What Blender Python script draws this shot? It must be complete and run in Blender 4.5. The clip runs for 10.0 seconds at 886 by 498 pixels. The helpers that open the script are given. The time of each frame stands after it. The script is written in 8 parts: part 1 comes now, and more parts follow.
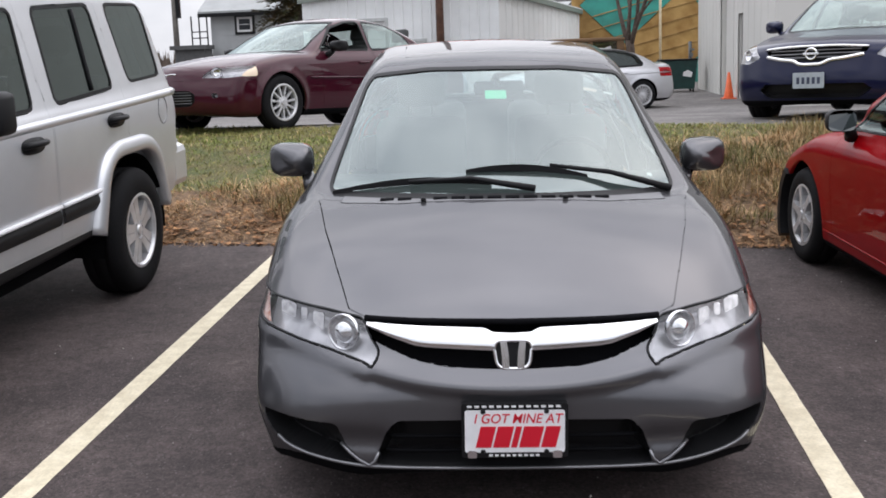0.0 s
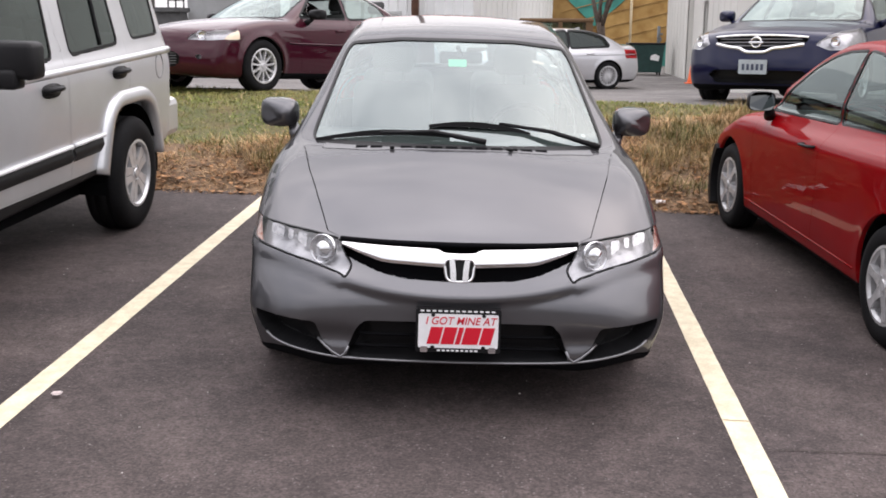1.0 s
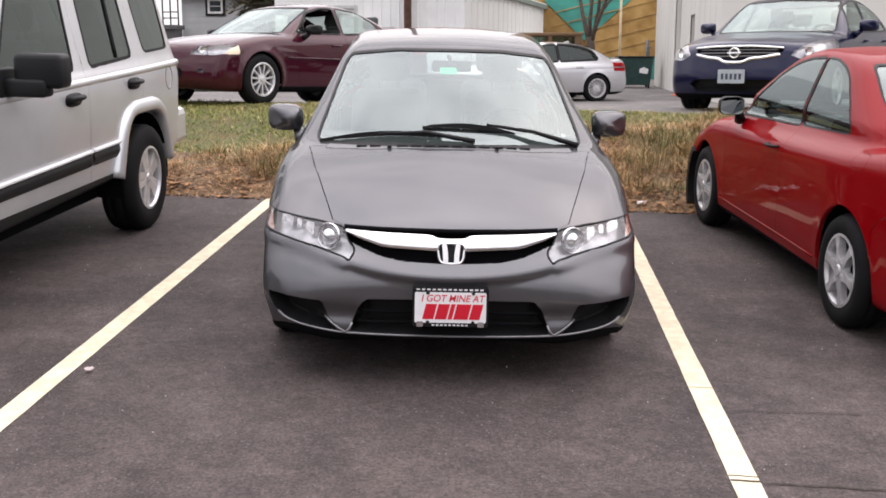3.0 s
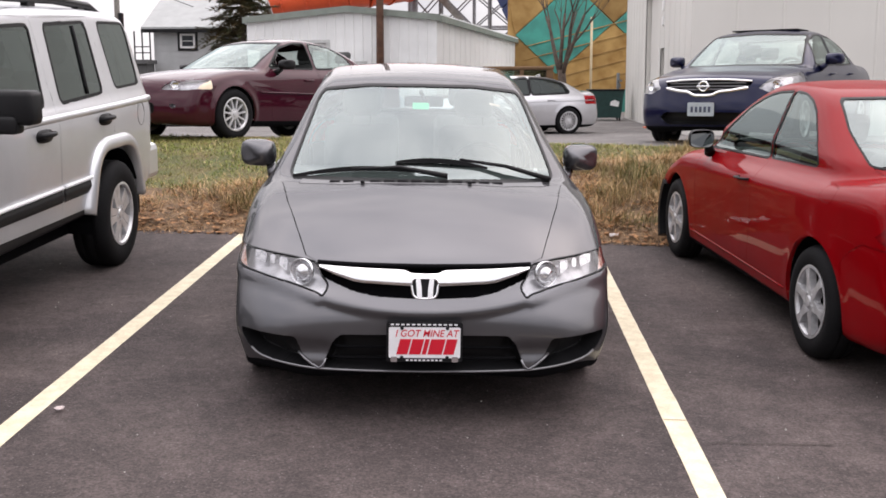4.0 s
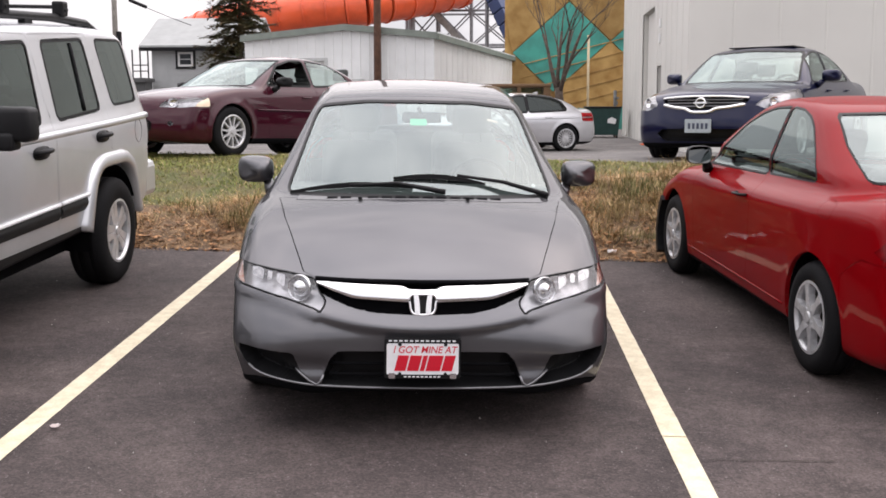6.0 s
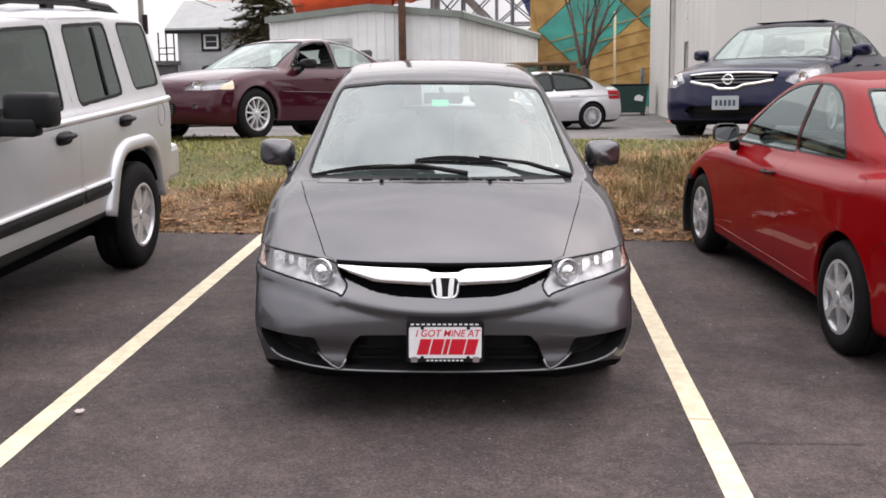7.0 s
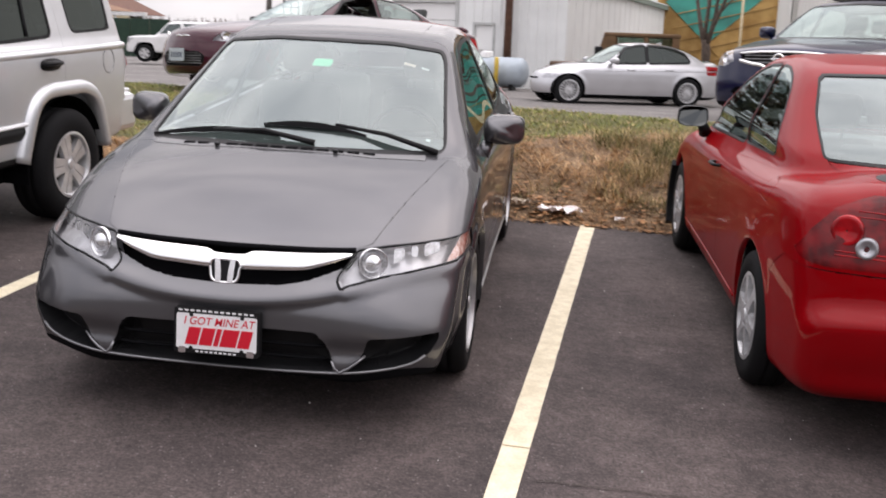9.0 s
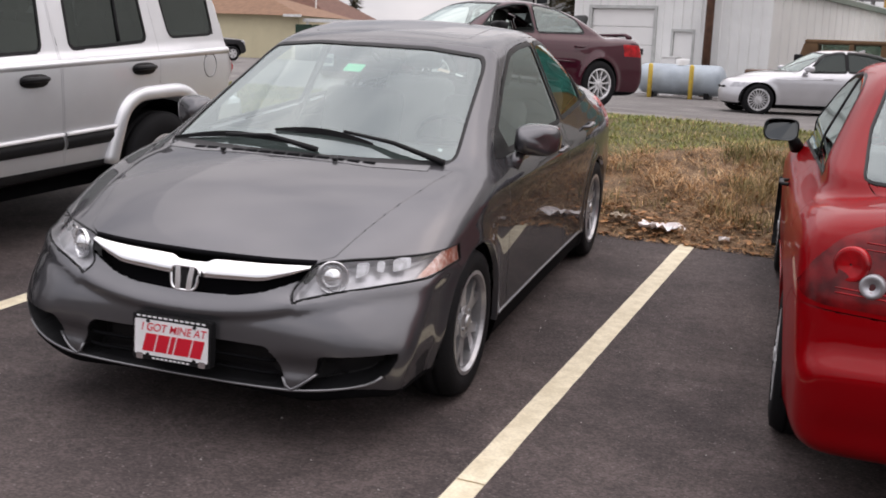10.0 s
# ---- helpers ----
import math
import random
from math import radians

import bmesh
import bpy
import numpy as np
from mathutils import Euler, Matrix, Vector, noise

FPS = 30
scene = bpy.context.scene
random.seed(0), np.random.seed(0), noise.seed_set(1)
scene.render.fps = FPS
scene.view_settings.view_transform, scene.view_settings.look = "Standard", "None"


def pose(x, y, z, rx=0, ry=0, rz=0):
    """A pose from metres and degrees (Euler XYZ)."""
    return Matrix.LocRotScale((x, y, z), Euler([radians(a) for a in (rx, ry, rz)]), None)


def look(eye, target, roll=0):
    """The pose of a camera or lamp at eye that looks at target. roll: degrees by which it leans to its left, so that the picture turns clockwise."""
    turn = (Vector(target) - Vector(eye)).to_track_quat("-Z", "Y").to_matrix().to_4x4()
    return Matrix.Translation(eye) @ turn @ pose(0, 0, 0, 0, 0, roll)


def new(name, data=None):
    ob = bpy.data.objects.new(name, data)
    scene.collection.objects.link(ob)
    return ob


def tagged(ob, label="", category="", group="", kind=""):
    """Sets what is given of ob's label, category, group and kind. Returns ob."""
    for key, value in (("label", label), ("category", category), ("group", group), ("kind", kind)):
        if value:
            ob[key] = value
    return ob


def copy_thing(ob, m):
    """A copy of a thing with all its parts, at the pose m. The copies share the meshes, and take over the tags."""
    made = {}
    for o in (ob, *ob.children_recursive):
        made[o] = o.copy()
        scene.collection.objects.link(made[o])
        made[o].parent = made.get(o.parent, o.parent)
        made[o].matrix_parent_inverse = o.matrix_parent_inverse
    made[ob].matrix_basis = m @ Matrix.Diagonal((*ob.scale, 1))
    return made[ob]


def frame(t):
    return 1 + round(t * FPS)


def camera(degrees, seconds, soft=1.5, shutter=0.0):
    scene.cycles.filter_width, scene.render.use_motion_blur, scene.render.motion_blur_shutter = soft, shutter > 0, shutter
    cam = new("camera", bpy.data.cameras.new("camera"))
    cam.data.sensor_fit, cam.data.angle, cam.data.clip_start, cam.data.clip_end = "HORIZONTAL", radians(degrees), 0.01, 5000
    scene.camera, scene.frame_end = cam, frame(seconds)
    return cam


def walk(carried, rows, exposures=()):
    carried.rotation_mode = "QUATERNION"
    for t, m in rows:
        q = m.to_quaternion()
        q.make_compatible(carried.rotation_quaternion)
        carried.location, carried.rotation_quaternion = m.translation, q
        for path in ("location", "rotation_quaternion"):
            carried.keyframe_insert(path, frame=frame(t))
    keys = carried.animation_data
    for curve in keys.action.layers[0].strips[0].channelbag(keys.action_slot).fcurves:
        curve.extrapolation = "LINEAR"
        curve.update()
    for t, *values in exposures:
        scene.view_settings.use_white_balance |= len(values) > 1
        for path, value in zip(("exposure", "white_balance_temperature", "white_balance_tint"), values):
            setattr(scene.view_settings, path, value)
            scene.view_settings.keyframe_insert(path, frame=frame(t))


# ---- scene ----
cam = camera(45.3, 10.0, soft=1.7, shutter=0.2)
# The parking bay falls gently to the right and rises to the bank; LOT carries the bay's own plane into the level world.
LOT = pose(0, 0, 0, 2.8, 1.4, 0)
PATH = [
    (0, (0.09, -3.081, 1.659), (-0.1, -1.141, 1.212), -1.0),
    (0.2, (0.146, -3.311, 1.683), (-0.047, -1.372, 1.231), -0.4),
    (0.5, (0.139, -3.513, 1.655), (0.101, -1.557, 1.239), 3.1),
    (0.7, (0.142, -3.766, 1.661), (0.126, -1.815, 1.220), 4.5),
    (1, (0.186, -3.887, 1.688), (0.06, -1.953, 1.196), 1.7),
    (1.2, (0.236, -4.059, 1.674), (0.095, -2.120, 1.206), 1.1),
    (1.5, (0.307, -4.211, 1.661), (0.104, -2.265, 1.248), 0.4),
    (2, (0.3, -4.35, 1.669), (0.132, -2.41, 1.211), 0.3),
    (2.5, (0.245, -4.382, 1.672), (0.135, -2.448, 1.173), 1.4),
    (3, (0.225, -4.387, 1.683), (0.109, -2.445, 1.219), 1.3),
    (3.2, (0.217, -4.389, 1.706), (0.113, -2.441, 1.262), 1.2),
    (4.5, (0.231, -4.389, 1.688), (0.169, -2.428, 1.299), 1.2),
    (5, (0.231, -4.393, 1.69), (0.174, -2.429, 1.317), 1.1),
    (6.5, (0.222, -4.349, 1.68), (0.142, -2.385, 1.309), 0.9),
    (7, (0.246, -4.328, 1.688), (0.13, -2.374, 1.279), 0.3),
    (7.2, (0.277, -4.349, 1.687), (0.148, -2.396, 1.277), 0.2),
    (7.5, (0.397, -4.257, 1.673), (0.221, -2.306, 1.268), -1.6),
    (7.7, (0.543, -4.218, 1.666), (0.260, -2.281, 1.259), -1.9),
    (8, (0.775, -4.127, 1.694), (0.419, -2.208, 1.258), 0.0),
    (8.2, (0.905, -4.062, 1.681), (0.565, -2.147, 1.215), 1.0),
    (8.5, (1.121, -3.85, 1.671), (0.823, -1.93, 1.194), 3.6),
    (8.7, (1.264, -3.753, 1.680), (1.013, -1.833, 1.179), 5.0),
    (9, (1.5, -3.551, 1.67), (1.141, -1.643, 1.192), 3.0),
    (9.2, (1.697, -3.518, 1.692), (1.189, -1.629, 1.275), 2.2),
    (9.5, (1.957, -3.316, 1.69), (1.307, -1.471, 1.272), 1.1),
    (9.7, (2.094, -3.244, 1.679), (1.397, -1.421, 1.240), 1.6),
    (10, (2.308, -3.041, 1.688), (1.563, -1.249, 1.204), 2.5),
]
EXPOSURES = [(0, 0.88, 6300, 14), (0.5, 1.01, 6550, 16), (1, 1.15, 6600, 17), (1.5, 1.06, 6600, 17), (2.0, 0.98, 6650, 18), (2.5, 1.20, 6700, 18), (3.0, 1.18, 6700, 18), (4.5, 1.08, 6700, 18), (7.0, 1.07, 6700, 17), (7.5, 1.02, 6700, 17), (8.0, 0.89, 6700, 17), (8.5, 0.85, 6700, 18), (9, 1.0, 6700, 18), (9.5, 0.76, 6700, 17), (10, 0.76, 6700, 18)]
walk(cam, [(t, LOT @ look(eye, target, roll)) for t, eye, target, roll in PATH], EXPOSURES)

# ---- sky and light: a bright overcast day ----
world = bpy.data.worlds.new("overcast")
scene.world = world
world.use_nodes = True
wn, wl = world.node_tree.nodes, world.node_tree.links
wn.clear()
sky = wn.new("ShaderNodeTexSky")
sky.sky_type, sky.sun_disc = "NISHITA", False
sky.sun_elevation, sky.sun_rotation = radians(52), radians(48)
sky.air_density, sky.dust_density = 1.0, 4.0
cloud_tc, cloud_map, cloud = wn.new("ShaderNodeTexCoord"), wn.new("ShaderNodeMapping"), wn.new("ShaderNodeTexNoise")
cloud_map.inputs["Scale"].default_value = (1, 1, 2.5)
cloud.inputs["Scale"].default_value, cloud.inputs["Detail"].default_value = 3.2, 6
cloud_ramp = wn.new("ShaderNodeValToRGB")
cloud_ramp.color_ramp.elements[0].position, cloud_ramp.color_ramp.elements[0].color = 0.36, (5.2, 5.5, 5.9, 1)
cloud_ramp.color_ramp.elements[1].position, cloud_ramp.color_ramp.elements[1].color = 0.64, (9.3, 9.4, 9.5, 1)
sky_mix = wn.new("ShaderNodeMix")
sky_mix.data_type = "RGBA"
sky_mix.inputs[0].default_value = 0.9
back, world_out = wn.new("ShaderNodeBackground"), wn.new("ShaderNodeOutputWorld")
back.inputs["Strength"].default_value = 0.101
wl.new(cloud_tc.outputs["Generated"], cloud_map.inputs["Vector"])
wl.new(cloud_map.outputs[0], cloud.inputs["Vector"])
wl.new(cloud.outputs["Fac"], cloud_ramp.inputs[0])
wl.new(sky.outputs[0], sky_mix.inputs[6])
wl.new(cloud_ramp.outputs[0], sky_mix.inputs[7])
# overcast skies are about three times as bright overhead as at the horizon
sky_sep, sky_up, sky_scale = wn.new("ShaderNodeSeparateXYZ"), wn.new("ShaderNodeMapRange"), wn.new("ShaderNodeVectorMath")
sky_scale.operation = "SCALE"
sky_up.inputs[1].default_value, sky_up.inputs[2].default_value = 0.0, 1.0
sky_up.inputs[3].default_value, sky_up.inputs[4].default_value = 0.64, 1.84
wl.new(cloud_tc.outputs["Generated"], sky_sep.inputs[0])
wl.new(sky_sep.outputs["Z"], sky_up.inputs[0])
wl.new(sky_mix.outputs[2], sky_scale.inputs[0])
# the cloud is thinner and brighter towards the sun
sky_side, sky_both = wn.new("ShaderNodeMapRange"), wn.new("ShaderNodeMath")
sky_side.inputs[1].default_value, sky_side.inputs[2].default_value = -1.0, 1.0
sky_side.inputs[3].default_value, sky_side.inputs[4].default_value = 0.76, 0.85
sky_both.operation = "MULTIPLY"
wl.new(sky_sep.outputs["Y"], sky_side.inputs[0])
wl.new(sky_side.outputs[0], sky_both.inputs[0])
wl.new(sky_up.outputs[0], sky_both.inputs[1])
wl.new(sky_both.outputs[0], sky_scale.inputs["Scale"])
wl.new(sky_scale.outputs[0], back.inputs["Color"])
wl.new(back.outputs[0], world_out.inputs[0])
sun_data = bpy.data.lights.new("sun", "SUN")
sun_data.energy, sun_data.angle, sun_data.color = 0.8, radians(130), (1.0, 0.97, 0.93)
sun = new("sun", sun_data)
sun.matrix_world = pose(0, 0, 30, -38, 0, -48)

# ---- materials ----
MATS = {}


def material(name, color, rough=0.5, metal=0.0, coat=0.0, vary=0.12, scale=6.0, bump=0.0, bump_scale=60.0, alpha=1.0,
             transmission=0.0, ior=1.45, emit=0.0, spec=0.5, second=None, fine=0.0, by_object=0.0, by_island=0.0, edge=1.0, coat_rough=0.07):
    """A procedural surface: base colour with a broad stain noise, a fine grain and a bump."""
    if name in MATS:
        return MATS[name]
    m = bpy.data.materials.new(name)
    m.use_nodes = True
    nt, ln = m.node_tree.nodes, m.node_tree.links
    b = nt["Principled BSDF"]
    b.inputs["Roughness"].default_value, b.inputs["Metallic"].default_value = rough, metal
    b.inputs["Coat Weight"].default_value, b.inputs["Coat Roughness"].default_value = coat, coat_rough
    b.inputs["Transmission Weight"].default_value, b.inputs["IOR"].default_value = transmission, ior
    b.inputs["Alpha"].default_value = alpha
    b.inputs["Specular IOR Level"].default_value = spec
    b.inputs["Specular Tint"].default_value = (edge, edge, edge, 1)
    tc = nt.new("ShaderNodeTexCoord")
    broad = nt.new("ShaderNodeTexNoise")
    broad.inputs["Scale"].default_value, broad.inputs["Detail"].default_value = scale, 4
    ln.new(tc.outputs["Object"], broad.inputs["Vector"])
    other = second or tuple(c * (1 - vary) for c in color)
    mix = nt.new("ShaderNodeMix")
    mix.data_type = "RGBA"
    mix.inputs[6].default_value = (*[min(1, c * (1 + vary * 0.6)) for c in color], 1)
    mix.inputs[7].default_value = (*other, 1)
    ramp = nt.new("ShaderNodeMapRange")
    ramp.inputs[1].default_value, ramp.inputs[2].default_value = 0.35, 0.65
    ln.new(broad.outputs["Fac"], ramp.inputs[0])
    ln.new(ramp.outputs[0], mix.inputs[0])
    col = mix.outputs[2]
    if fine:
        grain = nt.new("ShaderNodeTexNoise")
        grain.inputs["Scale"].default_value, grain.inputs["Detail"].default_value = bump_scale, 3
        ln.new(tc.outputs["Object"], grain.inputs["Vector"])
        gr = nt.new("ShaderNodeMapRange")
        gr.inputs[1].default_value, gr.inputs[2].default_value = 0.3, 0.7
        gr.inputs[3].default_value, gr.inputs[4].default_value = 1 - fine, 1 + fine
        ln.new(grain.outputs["Fac"], gr.inputs[0])
        mul = nt.new("ShaderNodeVectorMath")
        mul.operation = "SCALE"
        ln.new(col, mul.inputs[0])
        ln.new(gr.outputs[0], mul.inputs["Scale"])
        col = mul.outputs[0]
    for amount, node, out in ((by_object, "ShaderNodeObjectInfo", "Random"), (by_island, "ShaderNodeNewGeometry", "Random Per Island")):
        if amount:
            info = nt.new(node)
            rr = nt.new("ShaderNodeMapRange")
            rr.inputs[3].default_value, rr.inputs[4].default_value = 1 - amount, 1 + amount
            ln.new(info.outputs[out], rr.inputs[0])
            mul = nt.new("ShaderNodeVectorMath")
            mul.operation = "SCALE"
            ln.new(col, mul.inputs[0])
            ln.new(rr.outputs[0], mul.inputs["Scale"])
            col = mul.outputs[0]
    ln.new(col, b.inputs["Base Color"])
    if emit:
        ln.new(col, b.inputs["Emission Color"])
        b.inputs["Emission Strength"].default_value = emit
    if bump:
        bn = nt.new("ShaderNodeTexNoise")
        bn.inputs["Scale"].default_value, bn.inputs["Detail"].default_value = bump_scale, 5
        ln.new(tc.outputs["Object"], bn.inputs["Vector"])
        bp = nt.new("ShaderNodeBump")
        bp.inputs["Strength"].default_value, bp.inputs["Distance"].default_value = 1.0, bump
        ln.new(bn.outputs["Fac"], bp.inputs["Height"])
        ln.new(bp.outputs[0], b.inputs["Normal"])
    MATS[name] = m
    return m


def glass_material(name, tint, rough=0.0, ior=2.15, sheen=(0.86, 0.975, 0.945)):
    """Thin pane: mostly clear with the tint, and a real Fresnel reflection."""
    if name in MATS:
        return MATS[name]
    m = bpy.data.materials.new(name)
    m.use_nodes = True
    nt, ln = m.node_tree.nodes, m.node_tree.links
    nt.remove(nt["Principled BSDF"])
    clear, gloss, mixs, fres = nt.new("ShaderNodeBsdfTransparent"), nt.new("ShaderNodeBsdfGlossy"), nt.new("ShaderNodeMixShader"), nt.new("ShaderNodeLayerWeight")
    steep, span = nt.new("ShaderNodeMath"), nt.new("ShaderNodeMapRange")
    clear.inputs["Color"].default_value = (*tint, 1)
    gloss.inputs["Roughness"].default_value = rough
    gloss.inputs["Color"].default_value = (*sheen, 1)
    # the same rise towards a glancing view from both sides of the pane
    fres.inputs["Blend"].default_value = 0.5
    steep.operation = "POWER"
    steep.inputs[1].default_value = 4.2
    span.inputs[3].default_value, span.inputs[4].default_value = ((ior - 1) / (ior + 1)) ** 2, 1.0
    ln.new(fres.outputs["Facing"], steep.inputs[0])
    ln.new(steep.outputs[0], span.inputs[0])
    ln.new(span.outputs[0], mixs.inputs[0])
    ln.new(clear.outputs[0], mixs.inputs[1])
    ln.new(gloss.outputs[0], mixs.inputs[2])
    ln.new(mixs.outputs[0], nt["Material Output"].inputs[0])
    MATS[name] = m
    return m


def paint(name, color, metal=0.55, rough=0.32, flake=0.08, coat=0.8, spec=0.3, edge=0.6, coat_rough=0.07):
    return material(name, color, rough=rough, metal=metal, coat=coat, spec=spec, edge=edge, coat_rough=coat_rough, vary=0.06, scale=2.5, fine=flake, bump_scale=900)


BLACK = material("black_plastic", (0.012, 0.012, 0.013), rough=0.45, spec=0.2, bump=0.0004, bump_scale=300)
INTAKE = material("intake_plastic", (0.011, 0.011, 0.012), rough=0.45, spec=0.25, bump=0.0003, bump_scale=300)
DARK = material("dark_cavity", (0.005, 0.005, 0.006), rough=0.9, spec=0.08)
RUBBER = material("tyre_rubber", (0.010, 0.010, 0.011), rough=0.75, spec=0.15, bump=0.001, bump_scale=120, fine=0.2)
ALLOY = material("alloy_wheel", (0.66, 0.66, 0.67), rough=0.3, metal=0.5, vary=0.15, scale=12)
GREY_ALLOY = material("grey_alloy_wheel", (0.40, 0.40, 0.41), rough=0.3, metal=0.7, vary=0.2, scale=12)
STEEL_TRIM = material("chrome", (0.85, 0.85, 0.87), rough=0.08, metal=1.0, vary=0.03)
GLASS = glass_material("window_glass", (0.62, 0.70, 0.66))
SCREEN = glass_material("hazy_windscreen", (0.66, 0.76, 0.74), 0.03, 2.36, (0.88, 0.98, 0.975))
FAR_SCREEN = glass_material("bright_windscreen", (0.60, 0.70, 0.67), 0.02, 2.25)
CIVIC_GLASS = glass_material("clear_side_glass", (0.78, 0.84, 0.82), 0.0, 1.7)
TINTED = glass_material("tinted_glass", (0.07, 0.08, 0.08))
LIGHT_TINT = glass_material("light_tint_glass", (0.24, 0.28, 0.26), 0.0, 2.3)
SIDE_GLASS = glass_material("side_glass", (0.37, 0.43, 0.41), 0.0, 1.48)
DARK_GLASS = glass_material("dark_glass", (0.06, 0.065, 0.07), 0.0, 1.5)
LENS = glass_material("lamp_lens", (0.95, 0.95, 0.95), 0.0, 1.5, (0.97, 0.97, 0.98))
AMBER = material("amber_lens", (0.32, 0.10, 0.06), rough=0.2, coat=1.0, second=(0.62, 0.46, 0.40), scale=38)
PALE_AMBER = material("pale_amber_lens", (0.85, 0.68, 0.50), rough=0.2, coat=1.0)
RED_LENS = material("red_lens", (0.42, 0.004, 0.008), rough=0.15, coat=0.3, spec=0.25, second=(0.16, 0.002, 0.004), scale=11)
COUPE_LENS = material("dark_red_lens", (0.18, 0.002, 0.004), rough=0.2, coat=0.3, spec=0.2, second=(0.06, 0.001, 0.002), scale=14)
LAMP_BACK = material("lamp_housing", (0.40, 0.40, 0.42), rough=0.3, metal=0.6, vary=0.25, scale=16)
BOWL = material("lamp_bowl", (0.78, 0.78, 0.80), rough=0.16, metal=0.9, vary=0.25, scale=40)
BULB = material("lamp_globe", (0.72, 0.73, 0.74), rough=0.07, metal=0.8, coat=1.0, vary=0.1)
SEAT = material("grey_seat_cloth", (0.055, 0.057, 0.056), rough=0.9)
TRIM_IN = material("grey_interior", (0.05, 0.05, 0.05), rough=0.7)


# ---- mesh helpers ----
def mesh_object(name, bm, mat, parent=None, label="", smooth=False):
    me = bpy.data.meshes.new(name)
    bm.to_mesh(me)
    bm.free()
    for m in (mat if isinstance(mat, (list, tuple)) else (mat,)):
        me.materials.append(m)
    if smooth:
        me.polygons.foreach_set("use_smooth", [True] * len(me.polygons))
    if "facing" in me.attributes:
        flat = np.zeros(len(me.vertices) * 3, dtype=np.float32)
        me.attributes["facing"].data.foreach_get("vector", flat)
        me.normals_split_custom_set_from_vertices(flat.reshape(-1, 3).tolist())
        me.attributes.remove(me.attributes["facing"])
    ob = new(name, me)
    if parent is not None:
        ob.parent = parent
    if label:
        tagged(ob, label)
    return ob


def part(name, bm, mat, parent, label="", smooth=False):
    return mesh_object(name, bm, mat, parent, label, smooth)


def empty(name, m, label, category, group="", kind=""):
    ob = new(name)
    ob.empty_display_size = 0.2
    ob.matrix_world = m
    return tagged(ob, label, category, group, kind)


def box(bm, x0, y0, z0, x1, y1, z1, bevel=0.0, m=None, mat=0):
    got = bmesh.ops.create_cube(bm, size=1.0)
    vs = got["verts"]
    for v in vs:
        v.co = Vector(((x0 + x1) / 2 + v.co.x * (x1 - x0), (y0 + y1) / 2 + v.co.y * (y1 - y0), (z0 + z1) / 2 + v.co.z * (z1 - z0)))
    if bevel:
        edges = list({e for v in vs for e in v.link_edges})
        done = bmesh.ops.bevel(bm, geom=edges, offset=bevel, segments=2, affect="EDGES", profile=0.5)
        vs = list({v for f in done["faces"] for v in f.verts} | {v for v in vs if v.is_valid})
    fs = {f for v in vs for f in v.link_faces}
    for f in fs:
        f.material_index = mat
    if m is not None:
        bmesh.ops.transform(bm, matrix=m, verts=vs)
    return vs


def tube(bm, a, b, r0, r1=None, sides=10, caps=True):
    a, b = Vector(a), Vector(b)
    r1 = r0 if r1 is None else r1
    q = (b - a).to_track_quat("Z", "Y").to_matrix()
    ring = [[bm.verts.new(p + q @ Vector((r * math.cos(k * math.tau / sides), r * math.sin(k * math.tau / sides), 0))) for k in range(sides)]
            for p, r in ((a, r0), (b, r1))]
    for k in range(sides):
        bm.faces.new((ring[0][k], ring[0][(k + 1) % sides], ring[1][(k + 1) % sides], ring[1][k]))
    if caps:
        bm.faces.new(ring[0][::-1])
        bm.faces.new(ring[1])
    return ring[0] + ring[1]


def lathe(bm, profile, sides=40, axis="x", centre=(0, 0, 0), close=False, m=None):
    """Turns (radius, along) points about an axis."""
    rings = []
    for r, h in profile:
        ring = []
        for k in range(sides):
            c, s = math.cos(k * math.tau / sides) * r, math.sin(k * math.tau / sides) * r
            p = Vector((h, c, s)) if axis == "x" else Vector((c, h, s)) if axis == "y" else Vector((c, s, h))
            p += Vector(centre)
            ring.append(bm.verts.new(m @ p if m is not None else p))
        rings.append(ring)
    pairs = list(zip(rings, rings[1:])) + ([(rings[-1], rings[0])] if close else [])
    for a, b in pairs:
        for k in range(sides):
            bm.faces.new((a[k], a[(k + 1) % sides], b[(k + 1) % sides], b[k]))
    return rings


def prism(bm, outline, y0, y1, plane="xz", m=None):
    """A flat outline, given thickness between y0 and y1 on the third axis."""
    def put(p, w):
        q = Vector((p[0], w, p[1])) if plane == "xz" else Vector((p[0], p[1], w)) if plane == "xy" else Vector((w, p[0], p[1]))
        return bm.verts.new(m @ q if m is not None else q)
    a, b = [put(p, y0) for p in outline], [put(p, y1) for p in outline]
    fa, fb = bm.faces.new(a), bm.faces.new(b[::-1])
    n = len(a)
    for k in range(n):
        bm.faces.new((a[k], b[k], b[(k + 1) % n], a[(k + 1) % n]))
    return fa, fb


